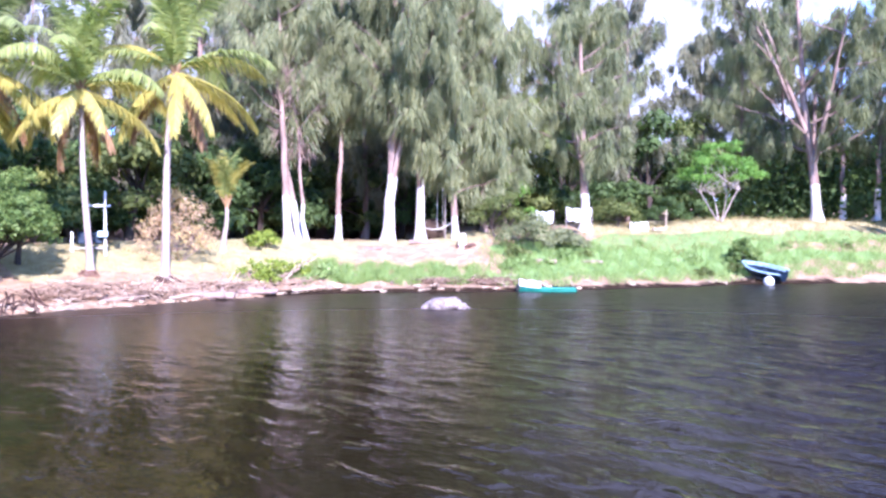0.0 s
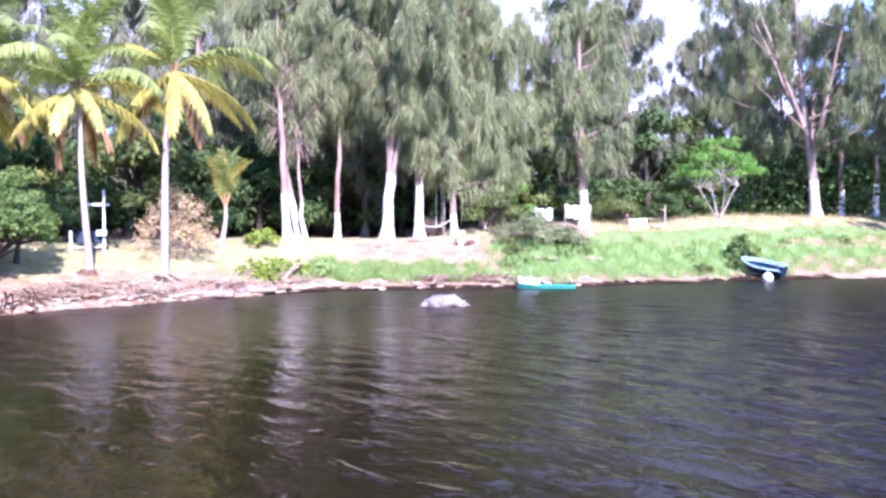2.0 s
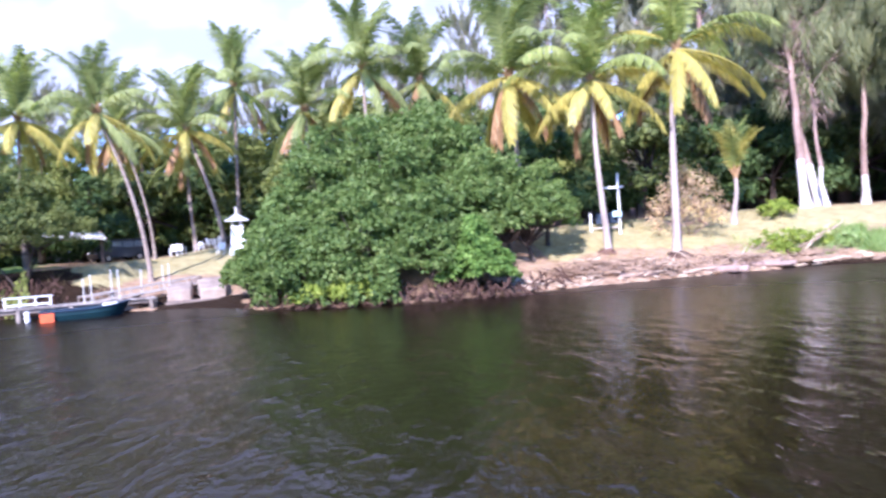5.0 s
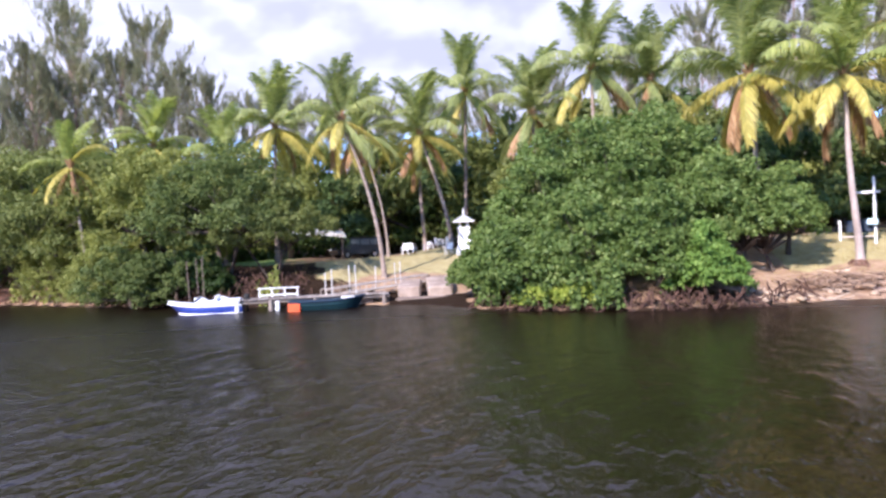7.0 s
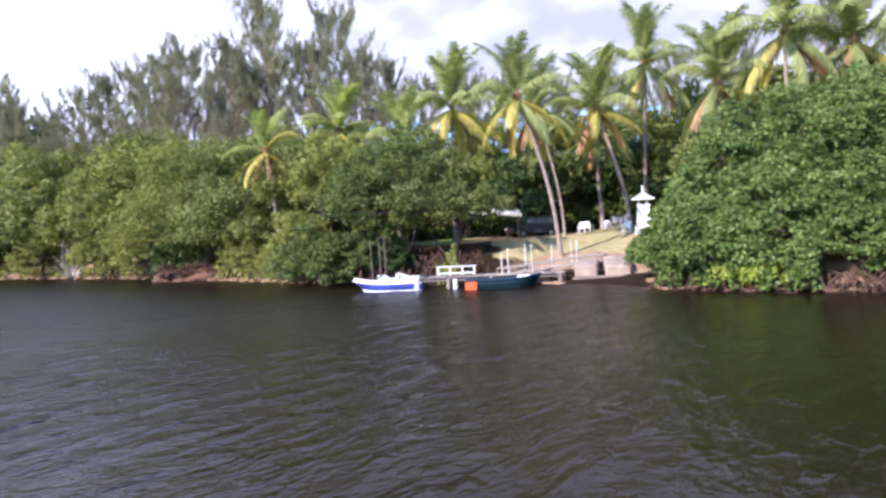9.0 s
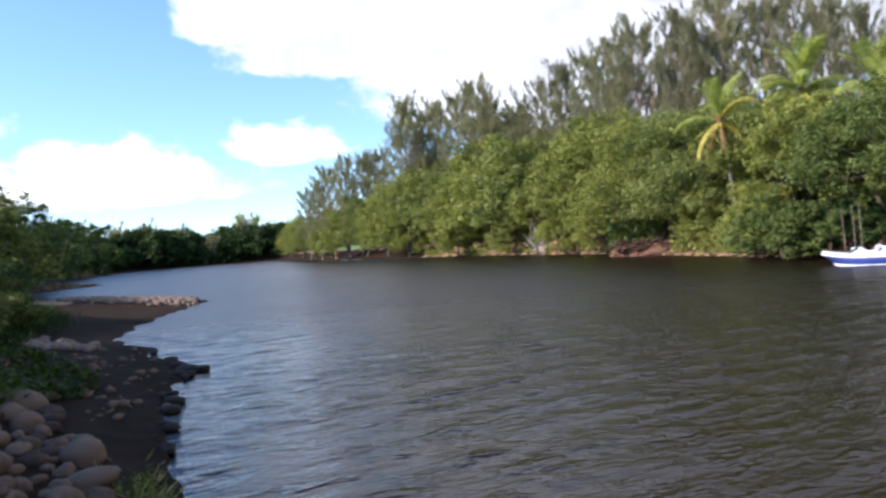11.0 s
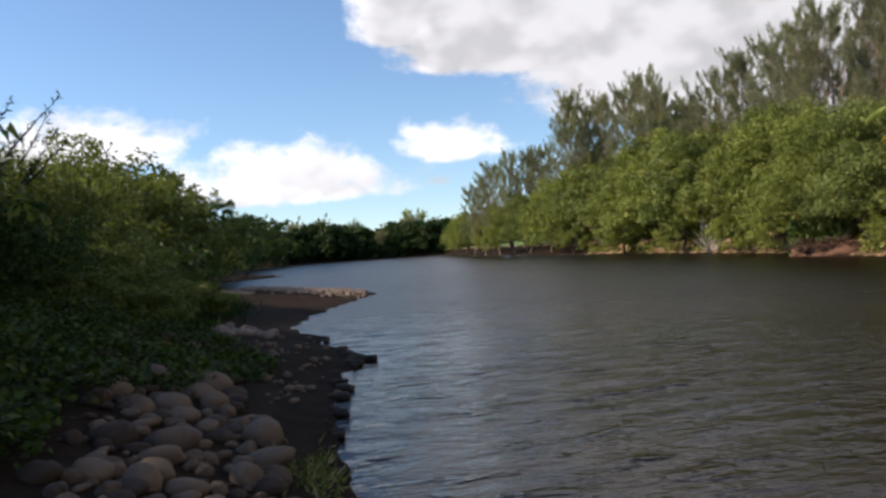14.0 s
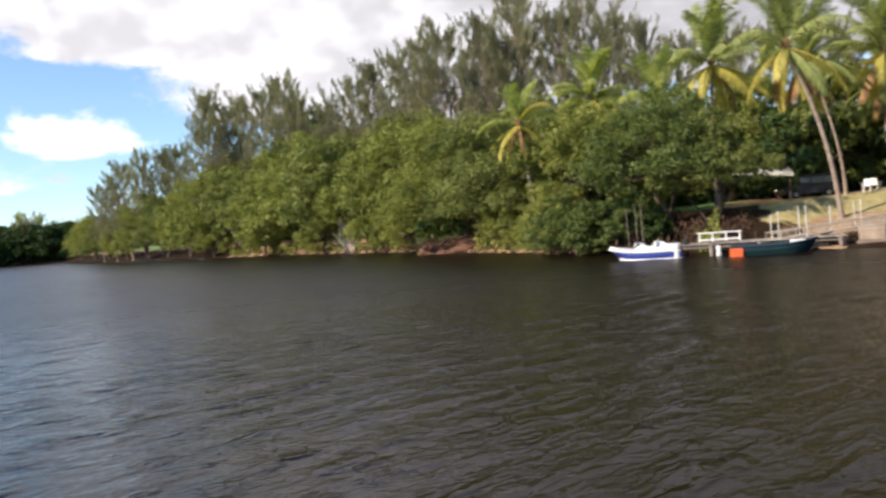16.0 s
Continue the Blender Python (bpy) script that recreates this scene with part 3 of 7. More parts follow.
def build_ground():
    az = np.concatenate([np.arange(-36, 142, 0.7), np.arange(142, 324, 4.0)])
    rad = [0.0]
    while rad[-1] < 3200:
        r = rad[-1]
        rad.append(r + (0.35 if r < 30 else 0.5 if r < 75 else 0.5 * (r / 75) ** 1.5 if r < 300 else r * 0.12))
    rad = np.array(rad[1:])
    aa, rr = np.meshgrid(np.radians(az), rad, indexing="ij")
    x, y = (-rr * np.sin(aa)).ravel(), (rr * np.cos(aa)).ravel()
    z, inland, w = land(x, y)
    na, nr = len(az), len(rad)
    i, j = np.meshgrid(np.arange(na), np.arange(nr - 1), indexing="ij")
    q = np.stack([i * nr + j, i * nr + j + 1, (i + 1) % na * nr + j + 1, (i + 1) % na * nr + j], -1).reshape(-1, 4)
    g = Geo().add(np.stack([x, y, z], 1), q)
    zc = float(land([0.0], [0.0])[0][0])
    c = g.n
    g.add([(0, 0, zc)], np.zeros((0, 4), int))
    fan = [[c, i * nr, ((i + 1) % na) * nr, ((i + 2) % na) * nr] for i in range(0, na - 1, 2)]
    g.f.append(np.array(fan))
    ob = part("ground", g, M["ground"], smooth=True)
    # where straw, grass and dark sand lie; sand also paints shade under trees
    b = np.degrees(np.arctan2(-x, y)) + 1.1 * waves2(x, y, 0.9, 21)
    t = inland / w + 0.07 * waves2(x, y, 0.7, 22)

    def band(v, lo, hi, soft):
        return np.clip((v - lo) / soft, 0, 1) * np.clip((hi - v) / soft, 0, 1)
    far = np.sqrt(x * x + y * y) > 30
    grass = far * (band(b, -60, -3.2, 1.2) * (band(t, np.where(b < -22.5, 0.26, 0.11), 0.50, 0.08) + band(b, -23.5, -3.2, 2) * band(t, 0.3, 0.70, 0.1) + 0.9 * band(t, 0.54, 0.74, 0.06)) + band(b, -1.8, 9.5, 1.5) * band(t, 0.14, 0.42, 0.1) + 0.42 * band(b, 9.5, 15, 2) * band(t, 0.25, 0.9, 0.2)
                   + 0.3 * band(b, -60, -12, 2) * band(t, 0.95, 1.6, 0.15))
    dry = far * (band(b, -60, -9, 2) * band(t, 0.68, 1.5, 0.08) + band(b, 6, 29, 2) * band(t, 0.40, 1.6, 0.12) + band(b, 48, 62, 1.5) * band(t, 0.36, 2.2, 0.1) + band(b, -8, 8, 2) * band(t, 0.75, 1.5, 0.1) * 0.6)
    sand = np.where((b > 62) | (b < -70) | (~far), 1.0, 0.0) * band(t, -9, np.where(far, 0.8, 99), 0.1) * np.where((b > 62) & (b < 97) & far, 0.36, 1.0)
    sand = np.maximum(sand, np.where((b > 49) & (b < 56), band(t, -9, 0.16, 0.05), 0))
    # painted shade: the earth under the dock trees takes the dark sand colour
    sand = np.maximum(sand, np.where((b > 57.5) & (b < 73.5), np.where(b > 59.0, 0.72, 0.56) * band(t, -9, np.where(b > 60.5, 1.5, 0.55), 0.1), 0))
    # bank below the great bush darkened, for its brown soil and painted shade
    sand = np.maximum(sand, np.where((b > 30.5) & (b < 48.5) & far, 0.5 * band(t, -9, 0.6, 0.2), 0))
    sand = np.maximum(sand, np.where((b > -27) & (b < 12) & far, 0.62 * band(inland + 0.35 * waves2(x, y, 1.3, 23), -9, 1.5, 0.7), 0))
    sand = np.maximum(sand, (inland < 0) * 1.0)
    grass = np.maximum(grass, np.where((b > 62) & far, band(t, 0.8, 99, 0.3), 0) * 0.75)
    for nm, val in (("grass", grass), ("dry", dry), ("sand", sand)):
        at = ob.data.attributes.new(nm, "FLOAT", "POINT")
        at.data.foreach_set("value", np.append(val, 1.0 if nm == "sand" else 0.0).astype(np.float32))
    tagged(ob, "bare earth, straw and grass river banks with dark sand", "ground", kind="structure")


def build_water():
    az = np.concatenate([np.arange(-34, 124, 0.5), np.arange(124, 326, 3.0)])
    rad = [2.0]
    while rad[-1] < 420:
        r = rad[-1]
        rad.append(r + (0.16 if r < 24 else 0.16 * (r / 24) ** 1.8 if r < 90 else r * 0.06))
    rad = np.array(rad)
    aa, rr = np.meshgrid(np.radians(az), rad, indexing="ij")
    x, y = (-rr * np.sin(aa)).ravel(), (rr * np.cos(aa)).ravel()
    r = np.random.RandomState(11)
    z = np.zeros(len(x))
    damp = np.clip(1.25 - rr.ravel() / 75, 0.0, 1)
    for k in range(30):
        lam = r.uniform(0.45, 1.5)
        a, ph = math.radians(124 + r.normal() * 24), r.uniform(0, 6.28)
        kx, ky = -math.sin(a) * 6.283 / lam, math.cos(a) * 6.283 / lam
        crest = 0.5 + 0.5 * np.sin(x * kx + y * ky + ph + 1.1 * np.sin(x * ky * 0.19 - y * kx * 0.19 + ph * 3))
        z += 0.0058 * lam ** 0.85 * (crest ** 1.7 - 0.42)
    z *= damp * (0.48 + 0.52 * np.clip((np.abs(0.956 * x + 0.292 * y + 2.0) - 4.0) / 10.5, 0, 1)) * (1.0 + 0.45 * np.clip((0.956 * x + 0.292 * y - 4.0) / 10.0, 0, 1))
    na, nr = len(az), len(rad)
    i, j = np.meshgrid(np.arange(na), np.arange(nr - 1), indexing="ij")
    q = np.stack([i * nr + j, i * nr + j + 1, (i + 1) % na * nr + j + 1, (i + 1) % na * nr + j], -1).reshape(-1, 4)
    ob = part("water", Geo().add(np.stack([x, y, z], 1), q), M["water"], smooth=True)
    tagged(ob, "dark brown rippled river water", "water", kind="structure")


build_ground()
build_water()


# ---- trees ----
def bent(p0, p1, n, wob, rng):
    """A gently wandering line from p0 to p1."""
    t = np.linspace(0, 1, n)[:, None]
    p0, p1 = np.asarray(p0, float), np.asarray(p1, float)
    off = np.cumsum(rng.normal(size=(n, 3)), axis=0) * wob
    off -= off[0] + (off[-1] - off[0]) * t
    return p0 + (p1 - p0) * t + off


def leaf_cloud(g, rng, clumps, n, length, width, droop=0.3, inner=0.55, blade=False, sprays=0):
    """Leaves over and within round clumps (centre, radii); with sprays, each clump is made of that many smaller tufts with gaps between."""
    c = np.array([k[0] for k in clumps], float)
    r = np.array([k[1] for k in clumps], float)
    if sprays:
        m = len(c) * sprays
        own = np.repeat(np.arange(len(c)), sprays)
        u = units(rng, m)
        u[:, 2] = np.where(u[:, 2] < -0.45, -u[:, 2], u[:, 2])
        c = c[own] + u * r[own] * rng.uniform(0.55, 1.08, m)[:, None]
        size = rng.uniform(0.22, 0.46, m)[:, None] * r[own].mean(1)[:, None]
        r = size * np.stack([rng.uniform(0.85, 1.35, m), rng.uniform(0.85, 1.35, m), rng.uniform(0.75, 1.2, m)], 1)
    wgt = (r[:, 0] * r[:, 2]) / (r[:, 0] * r[:, 2]).sum()
    pick = rng.choice(len(c), n, p=wgt)
    u = units(rng, n)
    u[:, 2] = np.where(u[:, 2] < -0.35, -u[:, 2], u[:, 2])
    rough = 1 + 0.16 * np.sin(u[:, 0] * 7 + pick) + 0.16 * np.sin(u[:, 1] * 9 + pick * 2.0) + 0.12 * np.sin(u[:, 2] * 11 + pick * 3.0)
    rad = (inner + (1 - inner) * rng.random(n) ** 0.6) * rough
    pos = c[pick] + u * rad[:, None] * r[pick]
    nrm = normed(u + units(rng, n) * (0.75 if sprays else 0.5))
    axis = normed(np.cross(nrm, units(rng, n)) + np.array([0, 0, -droop]))
    side = normed(np.cross(nrm, axis))
    s = rng.uniform(0.65, 1.25, n)
    return g.leaves(pos, axis, side, length * s, width * s, blade)


def broad_tree(name, label, m, height, spread, seed, leaf, n, size=0.22, bark="dark_bark", trunk_h=0.3, clumps=22, flat=0.75, low=0.25, category="tree", group="", droop=0.3, stems=1, size_var=1.0, inner=0.55, slim=0.62, blade=False, sprays=0):
    """A leafy tree: trunk, limbs, and a crown of clumps with gaps between them."""
    rng = np.random.default_rng(seed)
    ob = thing(name, label, category, m, group)
    tr, br, cl = Geo(), Geo(), []
    heads = []
    for s in range(stems):
        top = np.array([rng.normal() * 0.08 * spread, rng.normal() * 0.08 * spread, height * trunk_h])
        if stems > 1:
            top = np.array([math.cos(s * 6.28 / stems) * 0.22 * spread, math.sin(s * 6.28 / stems) * 0.22 * spread, height * trunk_h * rng.uniform(0.85, 1.2)])
        line = bent((0.04 * s, 0.03 * s, -0.3), top, 7, 0.03 * height * 0.15, rng)
        rad = 0.026 * height / stems ** 0.9
        tr.tube(line, np.linspace(rad * 1.3, rad * 0.75, 7), 8)
        heads.append((top, rad))
    for k in range(clumps):
        a = k * 2.399 + rng.uniform(-0.4, 0.4)
        f = math.sqrt((k + 0.5) / clumps)
        z = height * (low + (1 - low - 0.12) * (1 - (f * 0.92) ** 2.2) * rng.uniform(0.45, 1.05))
        rr = spread * 0.5 * f * rng.uniform(0.75, 1.0)
        c = np.array([math.cos(a) * rr, math.sin(a) * rr, z])
        rc = spread * rng.uniform(0.13, 0.21) * size_var
        cl.append((c, (rc, rc * rng.uniform(0.85, 1.15), rc * flat)))
        top, rad = heads[k % len(heads)]
        br.tube(bent(top * (1, 1, 0.9), c, 4, 0.02 * height * 0.2, rng), np.linspace(rad * 0.55, rad * 0.10, 4), 3, caps=False)
    part("trunk", tr, M[bark], ob, smooth=True)
    part("branchwork", br, M[bark], ob, smooth=True)["kind"] = "stuff"
    g = leaf_cloud(Geo(), rng, cl, n, size, size * slim, droop, inner, blade, sprays)
    part("crown", g, M[leaf], ob)["kind"] = "stuff"
    return ob


def casuarina(name, label, m, height, spread, seed, n, lime=0.0, droop=1.0, base=0.28, lean=(0, 0), radius=None, mat="needles", group="", bare=0.0, limbs=34, fork=0, thick=1.0, sweep=(0.25, 0.9)):
    """A she-oak: tall thin trunk, up-swept limbs, and hanging grey-green needles."""
    rng = np.random.default_rng(seed)
    ob = thing(name, label, "tree", m, group)
    r0 = radius or 0.016 * height
    k = 16
    line = bent((0, 0, -0.3), (lean[0], lean[1], height), k, 0.035 * height * 0.12, rng)
    t = np.linspace(0, 1, k)
    rad = r0 * (1 - 0.88 * t) + r0 * 0.75 * np.exp(-t * height / 0.55)
    if lime:
        cut = max(2, int(np.searchsorted(line[:, 2], lime)))
        zz = np.linspace(-0.3, lime, 9)
        low = np.stack([np.interp(zz, line[:, 2], line[:, i]) for i in range(3)], 1)
        lr = r0 * (1 - 0.88 * (zz / height)) + r0 * 0.7 * np.exp(-np.clip(zz, 0, 9) / 0.45)
        part("whitewashed_base", Geo().tube(low, lr, 10), M["lime"], ob, "whitewashed lower trunk", smooth=True)
        zz = np.concatenate([[lime - 0.04], line[cut:, 2]])
        up = np.stack([np.interp(zz, line[:, 2], line[:, i]) for i in range(3)], 1)
        tr = Geo().tube(up, np.interp(zz, line[:, 2], rad), 10)
    else:
        tr = Geo().tube(line, rad, 10)
    br, pos, axs = Geo(), [], []
    per = max(1, n // limbs)
    trunks = [line]
    for s in range(fork):
        h0 = height * rng.uniform(0.16, 0.32)
        b0 = np.array([np.interp(h0, line[:, 2], line[:, i]) for i in range(3)])
        a = rng.uniform(0, 6.28)
        e = b0 + np.array([math.cos(a) * spread * 0.32, math.sin(a) * spread * 0.32, height * 0.55])
        fl = bent(b0, e, 9, 0.05, rng)
        part("limb", Geo().tube(fl, np.linspace(r0 * 0.55, r0 * 0.12, 9), 7), M["bark"], ob, smooth=True)
        trunks.append(fl)
    for k in range(limbs):
        f = (k + rng.random()) / limbs
        h = height * (base + (0.99 - base) * f)
        ln = trunks[k % len(trunks)]
        if ln[-1, 2] < h or ln[0, 2] > h:
            ln = line
        b0 = np.array([np.interp(h, ln[:, 2], ln[:, i]) for i in range(3)])
        a = k * 2.399 + rng.uniform(-0.5, 0.5)
        reach = spread * 0.5 * (0.30 + 0.95 * math.sin(math.pi * min(1, 0.18 + 0.80 * f)) ** 0.8) * rng.uniform(0.55, 1.15)
        rise = reach * rng.uniform(*sweep)
        e = b0 + np.array([math.cos(a) * reach, math.sin(a) * reach, rise])
        lb = bent(b0, e, 6, 0.03 * reach, rng)
        br.tube(lb, np.linspace(r0 * 0.26 * (1 - 0.6 * f), 0.012, 6), 4, caps=False)
        if rng.random() < bare:
            continue
        if droop < 0.5:
            # upright kind: narrow plumes that rise from the limb
            tip_way = normed(e - b0)
            for j in range(9):
                q = rng.uniform(0.25, 1.0)
                p0 = lb[0] + (lb[-1] - lb[0]) * q
                way = normed(tip_way * 0.5 + units(rng, 1)[0] * 0.42 + np.array([0, 0, 0.85]))
                ln = rng.uniform(0.5, 1.25) * (0.5 + spread * 0.13)
                m2 = max(3, per // 9)
                s = rng.random(m2)[:, None] ** 0.8
                pos.append(p0 + way * s * ln + rng.normal(size=(m2, 3)) * (0.05 + 0.15 * (1 - s)))
                axs.append(normed(way + units(rng, m2) * 0.42))
            continue
        # twigs leave the limb, needles hang from the twigs in separate drapes
        tw = 10
        for j in range(tw):
            q = rng.uniform(0.12, 1.03)
            p0 = lb[0] + (lb[-1] - lb[0]) * q
            way = normed(units(rng, 1)[0] * (1, 1, 0.5) + normed(e - b0) * 0.6 + np.array([0, 0, 0.25]))
            p1 = p0 + way * rng.uniform(0.35, 1.0) * (0.45 + spread * 0.075)
            m2 = max(3, per // tw)
            s = rng.random(m2)[:, None]
            fall = rng.uniform(0.4, 1.9)
            drop = rng.random(m2)[:, None] ** 0.8 * np.array([0, 0, -fall]) * droop
            pos.append(p0 + (p1 - p0) * s + drop + rng.normal(size=(m2, 3)) * 0.11)
            axs.append(normed(way * 0.3 + units(rng, m2) * 0.36 + np.array([0, 0, -0.95])))
    pos, axs = np.concatenate(pos), np.concatenate(axs)
    side = normed(np.cross(axs, units(rng, len(pos))))
    g = Geo().leaves(pos, axs, side, rng.uniform(0.55, 1.3, len(pos)) * (0.62 + 0.38 * droop), rng.uniform(0.036, 0.076, len(pos)) * thick, True)
    part("trunk", tr, M["bark"], ob, smooth=True)
    part("branchwork", br, M["bark"], ob)["kind"] = "stuff"
    part("crown", g, M[mat], ob)["kind"] = "stuff"
    return ob


frond_meshes = {}


def frond_mesh(kind, mat, seed):
    """A coconut frond along +x: a bowed midrib with hanging leaflets."""
    key = (kind, mat, seed)
    if key in frond_meshes:
        return frond_meshes[key]
    rng = np.random.default_rng(seed * 7 + len(kind))
    L = {"up": 5.4, "mid": 5.6, "low": 5.2, "dead": 3.8}[kind]
    k = 14
    t = np.linspace(0, 1, k)
    start, bend = {"up": (76, 62), "mid": (40, 94), "low": (-20, 56), "dead": (-48, 38)}[kind]
    ang = np.radians(start - bend * t ** 1.4)
    step = L / (k - 1)
    x = np.concatenate([[0], np.cumsum(np.cos(ang[:-1]) * step)])
    z = np.concatenate([[0], np.cumsum(np.sin(ang[:-1]) * step)])
    y = 0.35 * t ** 2 * rng.uniform(-1, 1)
    rib = np.stack([x, y, z], 1)
    g = Geo().tube(rib, np.linspace(0.055, 0.010, k), 5, caps=False)
    m = 66
    s = np.linspace(0.10, 0.995, m)
    p = np.stack([np.interp(s, t, rib[:, i]) for i in range(3)], 1)
    tan = normed(np.gradient(p, axis=0))
    for sgn in (-1, 1):
        out = normed(np.cross(tan, (0, 0, 1.0))) * sgn
        hang = {"up": 0.25, "mid": 0.6, "low": 1.15, "dead": 2.4}[kind]
        ax = normed(out * 1.0 + tan * 0.75 + np.array([0, 0, -hang]) + rng.normal(size=(m, 3)) * 0.13)
        side = normed(np.cross(ax, np.cross(tan, out)))
        ln = (0.9 if kind == "low" else 1.15) * np.sin(np.pi * (0.10 + 0.82 * s)) ** 0.7 * rng.uniform(0.85, 1.1, m)
        mid = p + ax * ln[:, None] * 0.5
        tip = p + ax * ln[:, None] + np.array([0, 0, -0.22]) * ln[:, None]
        w = 0.062
        v = np.stack([p - side * w * 0.5, p + side * w * 0.5, mid + side * w * 0.6, mid - side * w * 0.6, tip], 1)
        idx = np.arange(m)[:, None] * 5
        g.add(v.reshape(-1, 3), np.concatenate([idx + np.array([0, 1, 2, 3]), idx + np.array([3, 2, 4, 4])]))
    me = g.mesh("frond", M[mat])
    frond_meshes[key] = me
    return me


nut_mesh = Geo().tube([(0, 0, -0.15), (0, 0, -0.09), (0, 0, 0), (0, 0, 0.09), (0, 0, 0.15)], [0.03, 0.10, 0.13, 0.10, 0.03], 8).mesh("coconut", M["frond_yellow"], True)


def leans(az, left, away=0.0):
    """A lean to the left of, and away from, somebody who looks along a bearing."""
    a = radians(az)
    return (-left * math.cos(a) - away * math.sin(a), -left * math.sin(a) + away * math.cos(a))


def palm(label, m, height, lean, seed, green="frond", yellow=5, dead=3, fronds=24, size=1.0, group="coconut palms", trunk_mat="palm_bark", radius=0.17, nuts=True, shape=""):
    rng = np.random.default_rng(seed)
    ob = thing("coconut_palm", label, "palm tree", m, group)
    k = 26
    t = np.linspace(0, 1, k)
    line = np.stack([lean[0] * t ** 1.6, lean[1] * t ** 1.6, -0.3 + (height + 0.3) * t], 1)
    line[:, 0] += 0.10 * np.sin(t * 5 + seed)
    rad = radius * (1 - 0.42 * t) + 0.13 * np.exp(-t * height / 0.5) + 0.008 * (np.arange(k) % 2)
    part("trunk", Geo().tube(line, rad, 10), M[trunk_mat], ob, smooth=True)
    top = line[-1]
    # fibre and old leaf bases at the head
    g = Geo()
    for j in range(16):
        a = j * 2.399
        e = top + np.array([math.cos(a) * 0.34, math.sin(a) * 0.34, 0.25 + 0.45 * rng.random()])
        g.tube([top + (0, 0, -0.35 + 0.04 * j), e], [0.085, 0.03], 5, caps=False)
    part("crown_fibre", g, M["frond_dry"], ob, "fibrous brown leaf bases")
    kinds = []
    for j in range(fronds):
        f = j / (fronds - 1)
        kinds.append(shape or ("up" if f < 0.42 else "mid" if f < 0.72 else "low"))
    total = fronds + dead
    for j in range(total):
        isdead = j >= fronds
        kind = "dead" if isdead else kinds[j]
        mat = "frond_dry" if isdead else ("frond_yellow" if j >= fronds - yellow else green)
        fr = part("frond", frond_mesh(kind, mat, int(rng.integers(0, 3))), None, ob)
        f = j / total
        fr.matrix_basis = Matrix.Translation(Vector(top) + Vector((0, 0, 0.28 * (1 - f)))) @ pose(0, 0, 0, rng.uniform(-16, 16), rng.uniform(-12, 12) - (14 if kind == "up" else 0), j * 137.5 + rng.uniform(-14, 14)) @ Matrix.Scale(size * rng.uniform(0.86, 1.08), 4)
    if nuts:
        bunch = part("coconut_bunch", Geo().tube([top + (0, 0, 0.05), top + (0.16, 0.1, -0.1), top + (0.2, 0.12, -0.3)], [0.04, 0.03, 0.02], 6), M["frond_dry"], ob, "bunch of yellowish coconuts")
        for j in range(7):
            a = j * 0.9
            nut = part("coconut", nut_mesh, None, bunch)
            nut.matrix_basis = Matrix.Translation(Vector(top) + Vector((math.cos(a) * 0.28, math.sin(a) * 0.28, -0.18 - 0.12 * (j % 2))))
    return ob


# she-oaks on the far bank, whitewashed at the foot
OAK = "tall she-oak with whitewashed foot and hanging grey-green needles"
casuarina("she_oak", OAK, spot(10.9, 58.5), 21, 8.0, 1, 17000, lime=3.2, lean=(-1.0, 0.5), radius=0.30, group="whitewashed she-oaks", bare=0.35, base=0.4)
casuarina("she_oak", "leaning she-oak with whitewashed foot and dry pinkish twigs", spot(10.0, 60.0), 20, 7.0, 2, 15000, lime=2.9, lean=(-3.6, 0.3), radius=0.28, group="whitewashed she-oaks", bare=0.4, base=0.35)
casuarina("she_oak", "thin half-dead she-oak with dry pinkish twigs, whitewashed foot", spot(9.7, 59.0), 14.5, 4.6, 3, 620, lime=2.6, lean=(-1.6, 0.3), radius=0.16, group="whitewashed she-oaks", bare=0.35, base=0.46, mat="pink_twig")
casuarina("she_oak", "slim brown she-oak, whitewashed low down", spot(7.5, 63.0), 19, 6.5, 4, 16000, lime=2.0, lean=(0.3, 0), radius=0.24, group="whitewashed she-oaks", base=0.45)
casuarina("she_oak", "stout she-oak with broad whitewashed foot", spot(4.0, 60.0), 23, 9.5, 5, 27000, lime=4.9, lean=(0.5, 0), radius=0.44, group="whitewashed she-oaks", base=0.33, fork=3)
casuarina("she_oak", OAK, spot(1.65, 60.5), 22, 9.5, 6, 27000, lime=4.6, lean=(-0.4, 0), radius=0.36, group="whitewashed she-oaks", base=0.30, fork=2)
casuarina("she_oak", "she-oak with thick weeping needles almost to the ground", spot(-0.9, 60.5), 19, 9.5, 7, 32000, lime=1.6, lean=(-1.2, 0), radius=0.26, group="whitewashed she-oaks", base=0.16, limbs=46)
casuarina("she_oak", "weeping she-oak with grey-green needles", spot(-2.9, 63.0), 18, 8.5, 8, 27000, radius=0.26, group="weeping she-oaks", base=0.18, limbs=42)
casuarina("she_oak", "she-oak with whitewashed foot beside white cloths", spot(-10.0, 67.0), 19.5, 10.0, 9, 28000, lime=3.0, lean=(-0.5, 0), radius=0.40, group="whitewashed she-oaks", base=0.26, fork=2)
casuarina("she_oak", "large forked she-oak with pale bare limbs", spot(-25.0, 83.0), 25, 18.0, 10, 36000, lime=3.4, lean=(-2.2, 0), radius=0.46, group="whitewashed she-oaks", base=0.22, fork=5, bare=0.2)
casuarina("she_oak", OAK, spot(-26.5, 86.0), 20, 8, 11, 13000, lime=2.6, radius=0.27, group="whitewashed she-oaks", base=0.3)
casuarina("she_oak", OAK, spot(-28.4, 86.0), 21, 9, 12, 14000, lime=3.0, lean=(0.9, 0), radius=0.30, group="whitewashed she-oaks", base=0.28)
